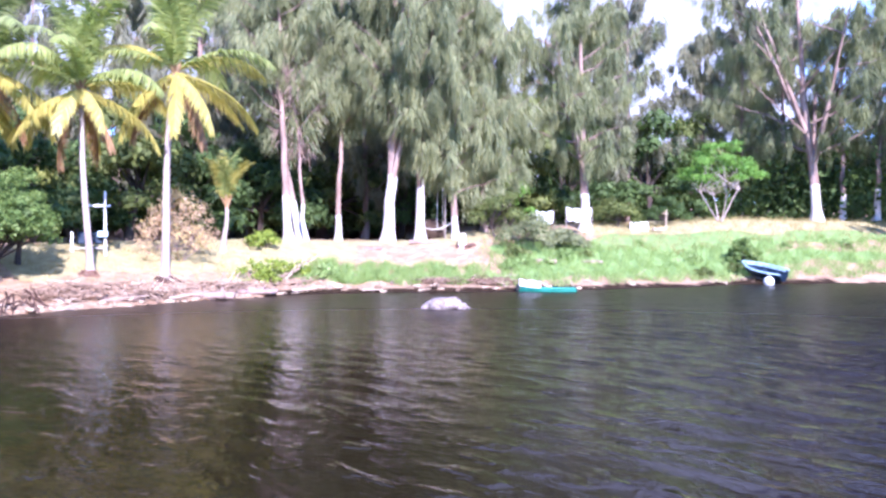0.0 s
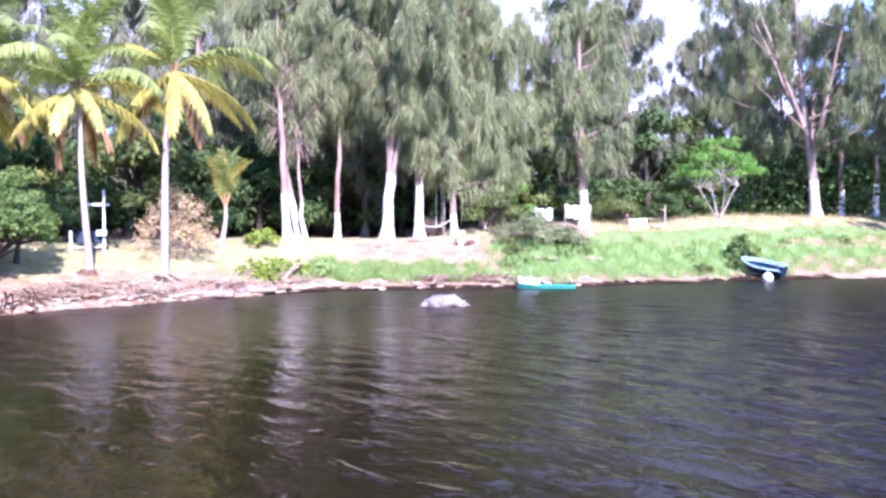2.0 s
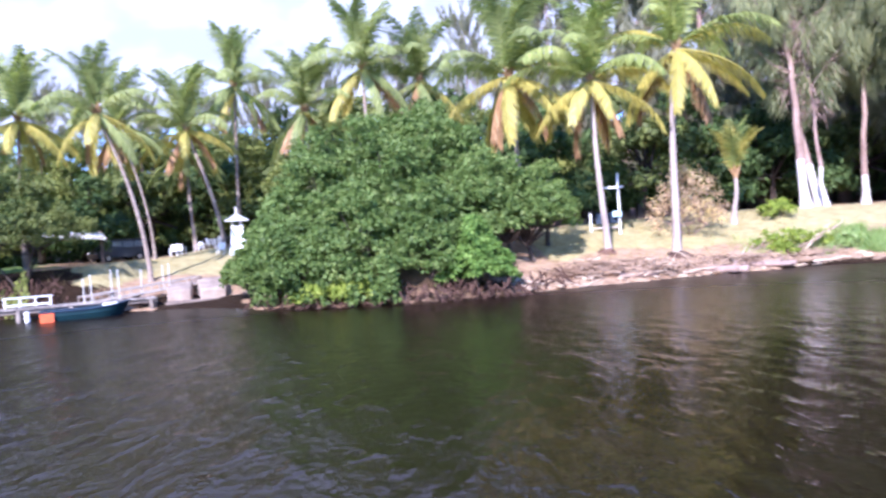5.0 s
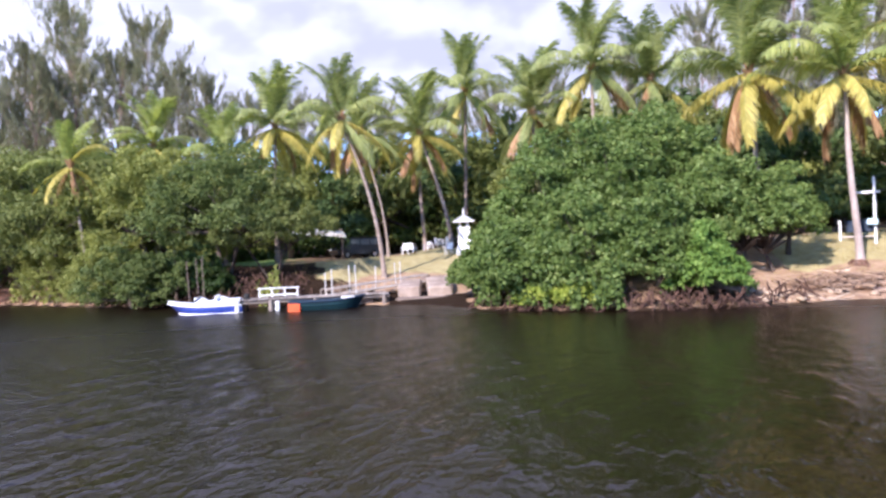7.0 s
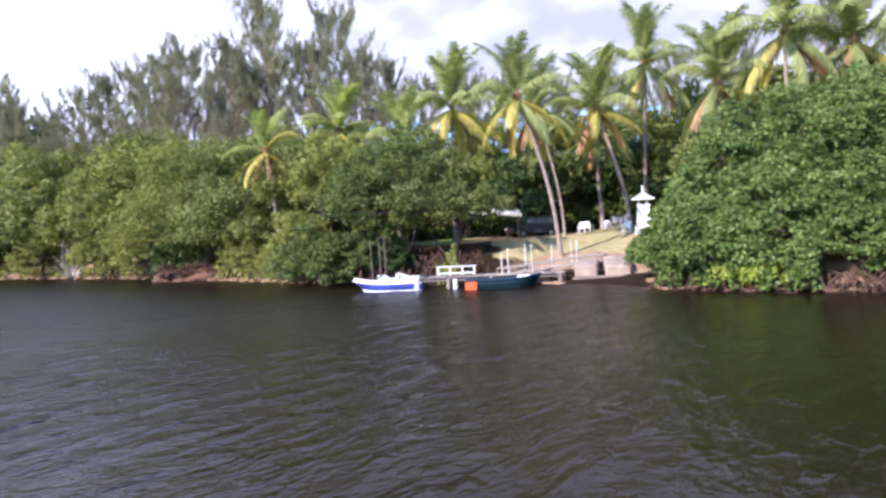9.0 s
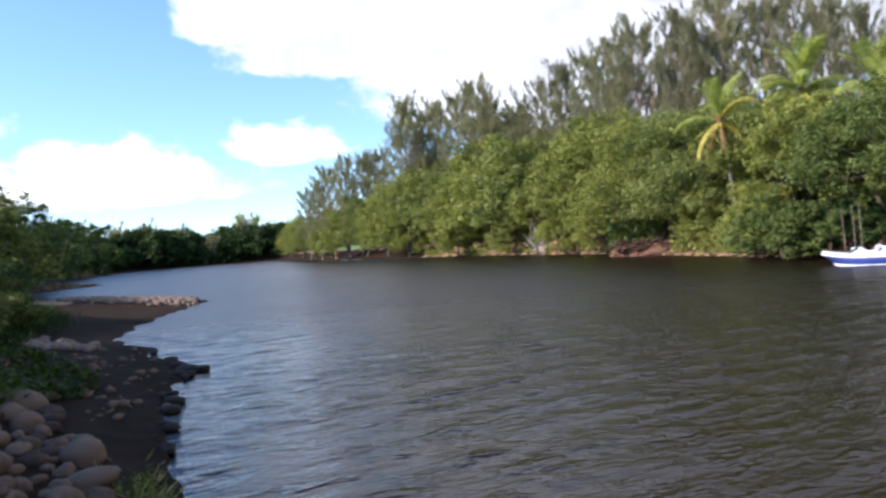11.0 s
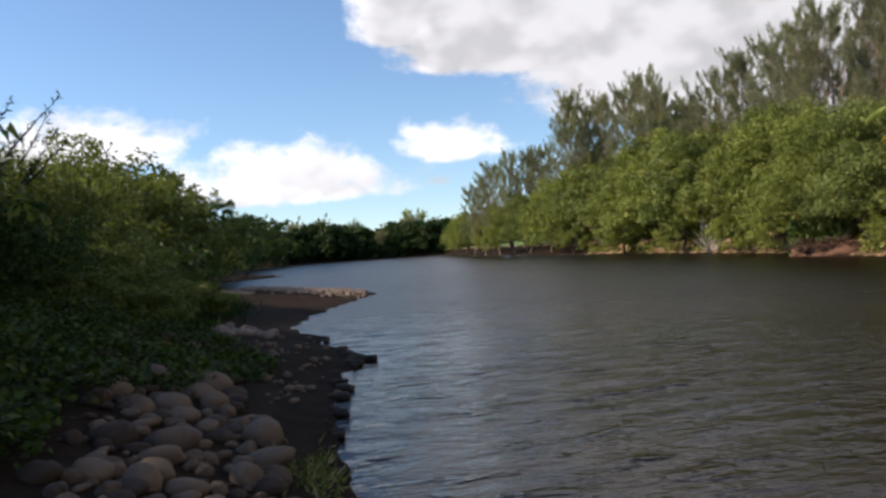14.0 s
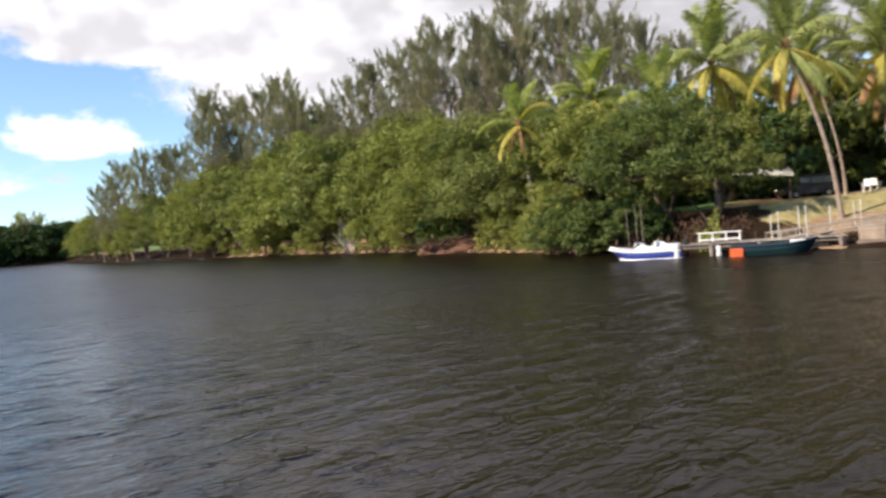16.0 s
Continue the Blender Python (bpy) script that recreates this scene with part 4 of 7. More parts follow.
casuarina("she_oak", OAK, spot(-20.4, 90.0), 18, 8, 13, 12000, lime=2.6, radius=0.27, group="whitewashed she-oaks", base=0.3)
# more of them behind, unpainted; bearings 1 to 22 scaled up so unseen tops darken the water's reflections
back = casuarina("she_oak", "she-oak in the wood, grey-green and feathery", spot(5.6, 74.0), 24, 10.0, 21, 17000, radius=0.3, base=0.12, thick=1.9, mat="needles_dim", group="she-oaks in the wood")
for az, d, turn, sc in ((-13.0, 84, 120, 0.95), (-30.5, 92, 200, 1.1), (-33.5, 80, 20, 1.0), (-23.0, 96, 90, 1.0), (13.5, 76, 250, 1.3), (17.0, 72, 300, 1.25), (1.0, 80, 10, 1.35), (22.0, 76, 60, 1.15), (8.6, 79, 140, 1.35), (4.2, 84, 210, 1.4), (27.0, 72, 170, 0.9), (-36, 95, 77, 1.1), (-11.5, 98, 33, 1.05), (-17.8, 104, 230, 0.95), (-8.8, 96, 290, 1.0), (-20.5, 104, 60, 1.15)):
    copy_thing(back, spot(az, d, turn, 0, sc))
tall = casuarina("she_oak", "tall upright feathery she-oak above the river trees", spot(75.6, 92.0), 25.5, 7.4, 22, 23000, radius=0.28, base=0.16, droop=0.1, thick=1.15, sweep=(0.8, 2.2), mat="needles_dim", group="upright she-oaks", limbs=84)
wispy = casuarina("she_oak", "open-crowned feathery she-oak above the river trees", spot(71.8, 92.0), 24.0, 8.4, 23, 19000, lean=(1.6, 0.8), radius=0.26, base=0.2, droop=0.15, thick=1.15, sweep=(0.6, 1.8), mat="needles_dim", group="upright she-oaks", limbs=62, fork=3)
# bearing, distance, and the height of the top above the horizon in degrees
for k, (az, d, up) in enumerate(((78.0, 92, 13.8), (73.6, 90, 13.6), (69.3, 86, 12.9), (80.3, 99, 13.5), (82.6, 102, 12.8), (84.4, 108, 11.8), (86.1, 112, 11.3), (87.9, 116, 10.6), (89.6, 122, 8.8), (91.0, 128, 9.6), (92.4, 130, 10.9), (94.2, 136, 10.0), (95.4, 142, 9.6), (96.6, 142, 9.2), (97.8, 144, 10.0),
                            (99.2, 160, 6.6), (100.3, 165, 6.6), (101.3, 166, 6.2), (102.2, 168, 6.4), (103.2, 174, 5.8), (104.2, 180, 5.0), (105.0, 186, 4.2), (67.2, 84, 12.2), (64.6, 84, 11.3), (61.5, 88, 11.0), (58.5, 88, 10.8), (55.0, 88, 10.6), (51.5, 88, 10.4), (47.5, 84, 11.5), (43.0, 82, 12.5), (38.0, 80, 13.5), (33.0, 78, 15.0), (76.8, 98, 12.0), (83.4, 110, 9.6), (79.2, 106, 11.0))):
    m = spot(az, d, k * 67)
    copy_thing((tall, wispy)[k % 2], m @ Matrix.Scale((3.0 + d * math.tan(radians(up - 0.5)) - m.translation.z) / (27.0, 25.5)[k % 2], 4))

# leafy wood behind the bank
wood = [broad_tree("wood_tree", "dark leafy tree in the wood behind the bank", spot(-14.5, 84.0), 12, 10, 31, "broad_deep", 4800, 0.57, low=0.03, blade=True, group="leafy wood"),
        broad_tree("wood_tree", "dark leafy tree in the wood behind the bank", spot(-17.5, 90.0), 13, 11, 32, "broad", 4800, 0.57, low=0.03, blade=True, group="leafy wood"),
        broad_tree("wood_tree", "low dark leafy tree under the she-oaks", spot(13.0, 70.0), 9, 10, 33, "broad_deep", 5600, 0.48, low=0.02, blade=True, group="leafy wood")]
for k, (az, d, turn, sc) in enumerate(((-9.0, 80, 30, 0.9), (-5.0, 74, 80, 0.8), (-1.0, 78, 130, 0.9), (3.0, 76, 180, 0.8), (7.5, 76, 230, 0.9), (10.5, 74, 280, 0.8), (17.5, 66, 330, 0.9), (21.5, 62, 20, 0.9), (25.0, 62, 70, 0.8), (28.5, 60, 120, 0.85), (-22.5, 100, 160, 1.0),
                                       (-27.5, 102, 210, 1.0), (-32.0, 100, 260, 1.1), (15.0, 78, 310, 1.2), (20.0, 80, 50, 1.2), (25.5, 78, 100, 1.2), (-11.5, 92, 150, 1.1), (31.5, 62, 30, 1.0), (36.0, 62, 90, 1.0), (41.0, 66, 140, 1.0), (46.0, 76, 220, 0.95), (51.0, 80, 260, 1.0), (55.5, 78, 300, 0.95), (59.0, 74, 340, 0.85), (-36.0, 88, 0, 1.0), (-39.0, 76, 100, 1.0), (6.5, 84, 40, 1.4), (9.5, 84, 160, 1.45), (12.5, 84, 250, 1.4), (3.0, 88, 300, 1.4), (-2.5, 88, 70, 1.35), (-7.0, 90, 20, 1.35))):
    copy_thing(wood[k % 3], spot(az, d, turn, 0, sc))
for az, d, turn, sc in ((42.4, 78, 200, 1.05), (43.2, 70, 90, 1.0), (41.6, 72, 330, 1.0), (22.9, 86, 60, 1.1), (-25.0, 108, 20, 1.2), (-26.8, 112, 140, 1.25), (-29.6, 107, 250, 1.2)):
    copy_thing(wood[1], spot(az, d, turn, 0, sc))

# coconut palms
palm("coconut palm with yellowing fronds on a straight pale trunk", spot(19.3, 47.0), 11.4, leans(19, -0.7, 0.3), 1, yellow=9, dead=2, fronds=25, size=1.08, trunk_mat="pale_bark", radius=0.24)
palm("coconut palm with yellow and brown hanging fronds, slim white trunk", spot(23.9, 46.0), 9.5, leans(24, 0.4), 2, yellow=8, dead=3, fronds=24, size=1.0, trunk_mat="pale_bark", radius=0.19)
palm("coconut palm with golden lower fronds behind the shore bush", spot(29.4, 47.0), 9.6, leans(29, 0.6), 3, green="frond_grey", yellow=9, dead=3, fronds=28, size=1.08)
palm("young coconut palm with upright yellow fronds", spot(15.3, 54.0), 3.0, (0.1, 0), 4, yellow=5, dead=0, fronds=9, size=0.68, radius=0.18, nuts=False, trunk_mat="pale_bark", shape="up")
palm("leaning coconut palm over the lawn", spot(55.5, 52.0), 10.2, leans(55, 2.4), 5, green="frond_grey", yellow=5, dead=2, fronds=19, size=0.82, radius=0.14)
palm("slender coconut palm leaning over the lawn", spot(55.2, 62.0), 9.6, leans(55, 1.8), 6, green="frond_grey", yellow=1, dead=3, fronds=23, size=0.85, radius=0.095, trunk_mat="palm_bark")
palm("coconut palm leaning beside the white pavilion", spot(50.7, 63.0), 9.0, leans(51, 2.1), 7, green="frond_grey", yellow=6, dead=2, fronds=23, size=0.95)
palm("coconut palm behind the lawn", spot(52.6, 70.0), 8.5, (-0.4, 0), 8, green="frond_grey", yellow=1, dead=2, fronds=23, size=0.9)
palm("coconut palm above the leafy trees at the dock", spot(63.0, 64.0), 10.4, (0.4, 0), 9, green="frond_grey", yellow=6, dead=2, fronds=24, size=0.95)
palm("tall coconut palm behind the shore bush", spot(49.5, 71.0), 13.6, (0.3, 0), 10, green="frond_grey", yellow=1, dead=2, fronds=24, size=1.05)
palm("coconut palm behind the shore bush", spot(44.6, 58.0), 9.6, (0.1, 0), 11, green="frond_grey", yellow=1, dead=3, fronds=23, size=0.95)
palm("tall coconut palm behind the shore bush", spot(40.4, 57.0), 12.2, (0.2, 0), 12, green="frond_grey", yellow=2, dead=2, fronds=24, size=1.05)
palm("coconut palm behind the shore bush", spot(36.5, 60.0), 11.5, (0.3, 0), 13, green="frond_grey", yellow=2, dead=2, fronds=23, size=1.0)
palm("small drooping coconut palm among leafy trees", spot(75.2, 61.6), 9.5, leans(75, 0.9), 14, green="frond", yellow=5, dead=3, fronds=13, size=0.68, trunk_mat="pale_bark", radius=0.13)
palm("coconut palm among leafy trees", spot(71.0, 72.0), 10.2, (0.2, 0), 15, green="frond", yellow=3, dead=2, fronds=23, size=0.85)
palm("coconut palm in the shade beyond the dock", spot(66.5, 62.0), 7.6, (0.2, 0), 16, green="frond", yellow=2, dead=2, fronds=18, size=0.8)

# the great bush on the shore
for az, d, sp, h, n, sd in ((47.5, 41.0, 3.4, 4.7, 5500, 41), (46.0, 41.6, 5.2, 6.2, 9000, 42), (43.6, 41.9, 7.4, 7.7, 13000, 43), (41.0, 42.2, 7.8, 8.0, 13000, 44), (38.3, 42.2, 8.0, 8.3, 14000, 45), (35.6, 42.2, 7.6, 8.1, 13000, 46), (33.0, 42.2, 6.4, 6.9, 10000, 58),
                            (30.7, 42.6, 5.2, 5.0, 7000, 59), (28.9, 43.4, 4.8, 4.5, 6500, 60), (49.2, 43.4, 2.8, 2.5, 3800, 47), (41.0, 38.0, 6.0, 4.8, 8000, 48), (36.6, 37.8, 5.6, 4.6, 7500, 49), (45.3, 38.6, 5.6, 4.4, 7500, 50), (33.0, 36.9, 3.6, 3.1, 6500, 51),
                            (46.4, 39.2, 3.0, 2.7, 5000, 53)):
    broad_tree("shore_bush", "dense rounded green bush over the river bank", spot(az, d), h, sp, sd, "fresh" if sd == 51 else "mangrove", int(n * 1.9), 0.17, trunk_h=0.2, clumps=34, low={41: 0.18, 47: 0.3, 59: 0.3, 60: 0.42}.get(sd, 0.03), category="bush", group="shore bushes", flat=0.9, size_var=0.88, inner=0.35, blade=True, slim=0.75, sprays=14)
broad_tree("leafy_tree", "yellow-green leafy tree behind the shore bush", spot(45.0, 47.6), 7.8, 5.6, 69, "broad_lit", 9000, 0.2, low=0.3, clumps=30, size_var=0.85, inner=0.35, blade=True, trunk_h=0.35, sprays=14)
for az, d, h, sd in ((44.4, 37.0, 1.0, 54), (42.6, 36.6, 1.0, 55), (41.4, 36.4, 1.1, 56)):
    broad_tree("low_bush", "low yellow-green bush at the water's edge", spot(az, d), h, 2.8, sd, "lime_green", 1700, 0.15, trunk_h=0.2, clumps=10, low=0.1, category="bush", group="low yellow-green bushes")

# leafy trees along the far bank upstream
river = [broad_tree("river_tree", "light green leafy tree overhanging the river", spot(71.2, 61.5), 10.0, 10.5, 61, "broad_lit", 34000, 0.24, low=0.07, clumps=26, group="river trees", size_var=1.0, inner=0.35, sprays=22, slim=0.55, flat=0.95, droop=0.6, blade=True),
         broad_tree("river_tree", "green leafy tree overhanging the river", spot(76.8, 68.0), 12.0, 12.0, 62, "broad", 34000, 0.24, low=0.07, clumps=26, group="river trees", size_var=1.0, inner=0.35, sprays=22, slim=0.55, flat=0.95, droop=0.6, blade=True),
         broad_tree("river_tree", "light green leafy tree overhanging the river", spot(81.0, 77.0), 12.5, 13.0, 63, "broad_lit", 34000, 0.24, low=0.07, clumps=26, group="river trees", size_var=1.0, inner=0.35, sprays=22, slim=0.55, flat=0.95, droop=0.6, blade=True)]
river_far = [broad_tree("river_tree", "leafy tree on the bank farther upstream", spot(85.3, 104.0), 12.0, 12.5, 64, "broad_lit", 17000, 0.38, low=0.07, clumps=24, group="river trees", size_var=1.0, inner=0.35, sprays=22, slim=0.55, flat=0.95, droop=0.5, blade=True),
             broad_tree("river_tree", "leafy tree on the bank farther upstream", spot(90.6, 122.0), 12.5, 13.0, 65, "broad", 17000, 0.38, low=0.07, clumps=24, group="river trees", size_var=1.0, inner=0.35, sprays=22, slim=0.55, flat=0.95, droop=0.5, blade=True),
             broad_tree("river_tree", "leafy tree on the bank farther upstream", spot(94.6, 140.0), 12.5, 13.0, 66, "broad_lit", 17000, 0.38, low=0.07, clumps=24, group="river trees", size_var=1.0, inner=0.35, sprays=22, slim=0.55, flat=0.95, droop=0.5, blade=True)]
for k, (az, d, turn, sc) in enumerate(((70.2, 62.0, 20, 0.80), (78.9, 74, 20, 0.95), (84.0, 88, 190, 1.0), (86.6, 96, 240, 1.0), (89.2, 104, 300, 1.0), (91.6, 113, 350, 0.98), (93.8, 122, 45, 0.95), (95.9, 131, 110, 0.92), (97.8, 140, 160, 0.88), (99.5, 149, 215, 0.86), (101.0, 159, 260, 0.82), (102.3, 170, 20, 0.80), (103.5, 184, 80, 0.75), (104.6, 200, 130, 0.72), (105.5, 220, 190, 0.70), (106.3, 242, 230, 0.66),
                                       (79.0, 86, 60, 1.15), (74.5, 76, 220, 1.15), (71.5, 72, 280, 1.1), (83.0, 100, 330, 1.2), (88.0, 116, 100, 1.15), (66.0, 80, 170, 1.0), (92.0, 130, 10, 1.1), (96.0, 146, 140, 1.05), (72.0, 80, 33, 1.2), (76.5, 92, 99, 1.2), (62.0, 76, 12, 1.1), (59.5, 80, 80, 1.15), (57.0, 82, 140, 1.1), (54.5, 82, 200, 1.15), (52.0, 82, 260, 1.1), (49.0, 80, 310, 1.2), (46.8, 78, 0, 1.2), (44.0, 78, 50, 1.1), (41.0, 76, 110, 1.2), (37.5, 76, 170, 1.1), (34.5, 74, 230, 1.25), (31.5, 74, 290, 1.2), (28.5, 74, 340, 1.3), (85.5, 120, 33, 1.3), (82.8, 114, 133, 1.2), (89.6, 132, 213, 1.3), (87.4, 128, 313, 1.2))):
    copy_thing((river if d < 76 and k < 18 else river_far)[k % 3], spot(az, d + (1.2 if az < 96 else -1.5), turn, 0, sc * (1.18 if az > 88 else 0.78 if 43 < az < 67 else 0.76 if k > 15 and az < 80.5 else 1.0)))
for k, (az, d, sc) in enumerate(((74.4, 59.0, 0.40), (77.5, 66.5, 0.42), (84.2, 84.0, 0.5), (87.0, 93.0, 0.5), (90.5, 104.5, 0.5), (94.5, 119.0, 0.5), (98.0, 136.0, 0.5))):
    copy_thing(river_far[k % 2 * 2], spot(az, d - 0.6, k * 77, 0, sc))

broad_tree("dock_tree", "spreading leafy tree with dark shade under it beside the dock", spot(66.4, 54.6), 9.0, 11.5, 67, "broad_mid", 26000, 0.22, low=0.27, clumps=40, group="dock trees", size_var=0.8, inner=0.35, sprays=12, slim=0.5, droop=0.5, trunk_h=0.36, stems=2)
# bushes added to fill the dark hollow; bush 73's leaf colour stands for its shade
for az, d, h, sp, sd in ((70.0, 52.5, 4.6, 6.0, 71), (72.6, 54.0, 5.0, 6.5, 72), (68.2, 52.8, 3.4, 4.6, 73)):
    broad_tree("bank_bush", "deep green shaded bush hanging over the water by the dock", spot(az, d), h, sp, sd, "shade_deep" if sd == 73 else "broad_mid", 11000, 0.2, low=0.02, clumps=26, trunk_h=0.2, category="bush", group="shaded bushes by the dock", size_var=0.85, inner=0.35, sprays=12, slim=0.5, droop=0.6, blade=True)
broad_tree("dock_tree", "green leafy tree leaning over the dock", spot(63.3, 52.4), 6.4, 8.0, 68, "broad", 16000, 0.2, low=0.34, clumps=30, group="dock trees", size_var=0.8, inner=0.35, sprays=12, slim=0.5, droop=0.5, trunk_h=0.38, stems=3)

# small tree, bushes and weeds on the open bank
broad_tree("small_tree", "small bright green spreading tree with pale forked stems", spot(-19.0, 76.0), 8.2, 8.2, 71, "acacia", 7000, 0.20, bark="pale_bark", trunk_h=0.34, clumps=34, low=0.38, flat=0.55, stems=4, size_var=0.62, inner=0.3)
broad_tree("round_bush", "dark green round bush beside the beached boat", spot(-20.6, 65.6), 2.3, 2.9, 72, "mangrove", 5200, 0.15, trunk_h=0.2, clumps=20, low=0.03, category="bush", flat=0.95, size_var=0.7, inner=0.4, blade=True, slim=0.7)
for az, d, h, sp, sd, lf in ((-3.8, 60.5, 4.6, 5.0, 73, "broad"), (-6.3, 58.5, 2.6, 5.0, 74, "needles"), (-8.4, 60.0, 1.7, 3.6, 75, "needles"), (-4.5, 66.0, 7.0, 4.5, 76, "acacia"), (-12.2, 70.0, 3.0, 4.5, 77, "broad"), (-15.5, 74.0, 2.6, 4.0, 78, "broad_deep"), (28.0, 46.5, 5.6, 4.2, 79, "mangrove")):
    broad_tree("bush", "shaggy green bush on the open bank", spot(az, d), h, sp, sd, lf, 3500, 0.18, trunk_h=0.2, clumps=14, low=0.1, category="bush", group="bank bushes")
broad_tree("dry_bush", "dry pinkish-brown bush with yellow leaves", spot(18.4, 50.5), 5.0, 5.2, 80, "dry_leaf", 3600, 0.19, bark="twigs", trunk_h=0.12, clumps=56, low=0.0, size_var=0.62, inner=0.1, slim=0.4, flat=1.3, category="bush", stems=5)
weeds = [broad_tree("weed_clump", "yellow-green leafy weed clump", spot(12.6, 55.5), 1.1, 2.6, 81, "lime_green", 700, 0.20, trunk_h=0.2, clumps=8, low=0.1, category="weed", group="weed clumps"),
         broad_tree("weed_clump", "straggly green weed clump on the bank", spot(8.3, 50.2), 0.9, 1.8, 82, "grass", 500, 0.22, trunk_h=0.2, clumps=8, low=0.1, category="weed", group="weed clumps"),
         broad_tree("weed_clump", "dark green weed clump on the bank", spot(-5.2, 56.0), 0.9, 2.0, 83, "broad", 600, 0.18, trunk_h=0.2, clumps=8, low=0.1, category="weed", group="weed clumps")]
for az, d, h, sp, sd in ((13.2, 48.8, 1.2, 2.4, 85), (11.6, 49.6, 1.5, 2.6, 86), (12.4, 47.6, 0.9, 1.8, 87), (12.9, 55.5, 1.5, 2.8, 88), (10.2, 50.4, 0.9, 2.0, 89)):
    broad_tree("yellow_weed", "straggly yellow-green weed on bare earth", spot(az, d), h, sp, sd, "lime_green", 420, 0.2, trunk_h=0.15, clumps=12, low=0.1, category="weed", group="yellow weeds", size_var=0.7, inner=0.2, stems=4)
weed_rng = np.random.default_rng(84)
for k in range(14):
    az = weed_rng.uniform(-30, -3)
    base = float(np.interp(az, [e[0] for e in EDGE[1:14]], [e[1] for e in EDGE[1:14]]))
    copy_thing(weeds[1 + int(weed_rng.integers(0, 4)) // 3], spot(az, base + weed_rng.uniform(1.2, 12.0), weed_rng.uniform(0, 360), 0.05, weed_rng.uniform(0.45, 1.0)))


# the near bank on the camera's side, in shade; shade_deep leaves carry that shade in their colour
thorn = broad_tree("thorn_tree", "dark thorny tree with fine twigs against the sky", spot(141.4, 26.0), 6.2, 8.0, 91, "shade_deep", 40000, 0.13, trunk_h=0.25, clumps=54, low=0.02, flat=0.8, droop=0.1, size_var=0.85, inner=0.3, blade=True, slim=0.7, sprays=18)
def spiny_shoots(ob):
    """Upswept thorny shoots that stick out of the crown."""
    rng = np.random.default_rng(97)
    wood_geo, lf = Geo(), Geo()
    for k in range(46):
        a, r = rng.uniform(0, 6.28), rng.uniform(0.4, 3.8)
        p0 = np.array([math.cos(a) * r, math.sin(a) * r, 5.7 - 0.50 * r + rng.uniform(-0.6, 0.2)])
        p1 = p0 + np.array([math.cos(a) * rng.uniform(0.4, 1.6), math.sin(a) * rng.uniform(0.4, 1.6), rng.uniform(0.6, 1.9)])
        ln = bent(p0, p1, 6, 0.03, rng)
        wood_geo.tube(ln, np.linspace(0.035, 0.008, 6), 4, caps=False)
        q = rng.random(46)[:, None]
        pos = p0 + (p1 - p0) * q
        ax = normed(units(rng, 46) + normed(p1 - p0) * 0.4)
        lf.leaves(pos, ax, normed(np.cross(ax, units(rng, 46))), rng.uniform(0.10, 0.26, 46), 0.05)
    part("thorn_growth", wood_geo, M["dark_bark"], ob)["kind"] = "stuff"
    part("thorn_foliage", lf, M["shade_deep"], ob)["kind"] = "stuff"


spiny_shoots(thorn)
left = broad_tree("bank_tree", "green leafy tree on the shaded bank", spot(132.5, 44.0), 8.0, 10, 92, "broad", 13000, 0.23, low=0.0, clumps=36, group="shaded bank trees", size_var=0.85, inner=0.35, sprays=16, slim=0.6, blade=True)
for az, d, h, sp, sd in ((127.8, 31.0, 1.7, 4.4, 98), (125.5, 36.0, 1.6, 4.2, 99), (130.4, 27.0, 1.3, 4.0, 100)):
    broad_tree("soft_shrub", "soft spreading green shrub at the edge of the dark beach", spot(az, d), h, sp, sd, "broad", 11000, 0.13, trunk_h=0.15, clumps=26, low=0.0, category="shrub", group="beach shrubs", size_var=1.0, inner=0.4, blade=True, flat=0.8, sprays=10)
left_far = broad_tree("bank_tree", "dark green leafy tree farther along the shaded bank", spot(136.0, 64.0), 8.0, 10, 94, "broad", 7500, 0.38, low=0.0, clumps=36, group="shaded bank trees", size_var=0.85, inner=0.35, sprays=16, slim=0.55, blade=True)
# the bank's farther trees, with their shade put into the leaf colour
left_deep = broad_tree("bank_tree", "tree along the shaded reach of the bank, leaves darkened to stand for shade", spot(125.0, 118.0), 11.5, 14, 101, "shade_deep", 9000, 0.5, low=0.0, clumps=36, group="shaded bank trees", size_var=0.85, inner=0.35, sprays=12, slim=0.55, blade=True)
# copies on bearings 150 to 205 are unseen, added and enlarged to shade the bank
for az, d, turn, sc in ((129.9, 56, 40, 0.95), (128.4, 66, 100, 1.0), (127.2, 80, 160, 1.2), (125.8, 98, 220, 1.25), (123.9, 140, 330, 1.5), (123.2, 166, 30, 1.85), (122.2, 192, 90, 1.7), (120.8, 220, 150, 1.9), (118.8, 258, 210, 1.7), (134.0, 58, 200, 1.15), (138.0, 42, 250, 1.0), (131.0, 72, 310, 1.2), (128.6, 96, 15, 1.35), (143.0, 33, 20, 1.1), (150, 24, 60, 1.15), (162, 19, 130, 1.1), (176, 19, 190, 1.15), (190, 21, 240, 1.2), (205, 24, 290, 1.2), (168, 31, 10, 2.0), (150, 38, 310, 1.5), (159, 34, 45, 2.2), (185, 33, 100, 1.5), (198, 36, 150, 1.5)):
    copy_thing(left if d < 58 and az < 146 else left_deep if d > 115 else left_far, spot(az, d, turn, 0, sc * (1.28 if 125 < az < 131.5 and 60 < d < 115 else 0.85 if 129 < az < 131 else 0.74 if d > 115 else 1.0)))
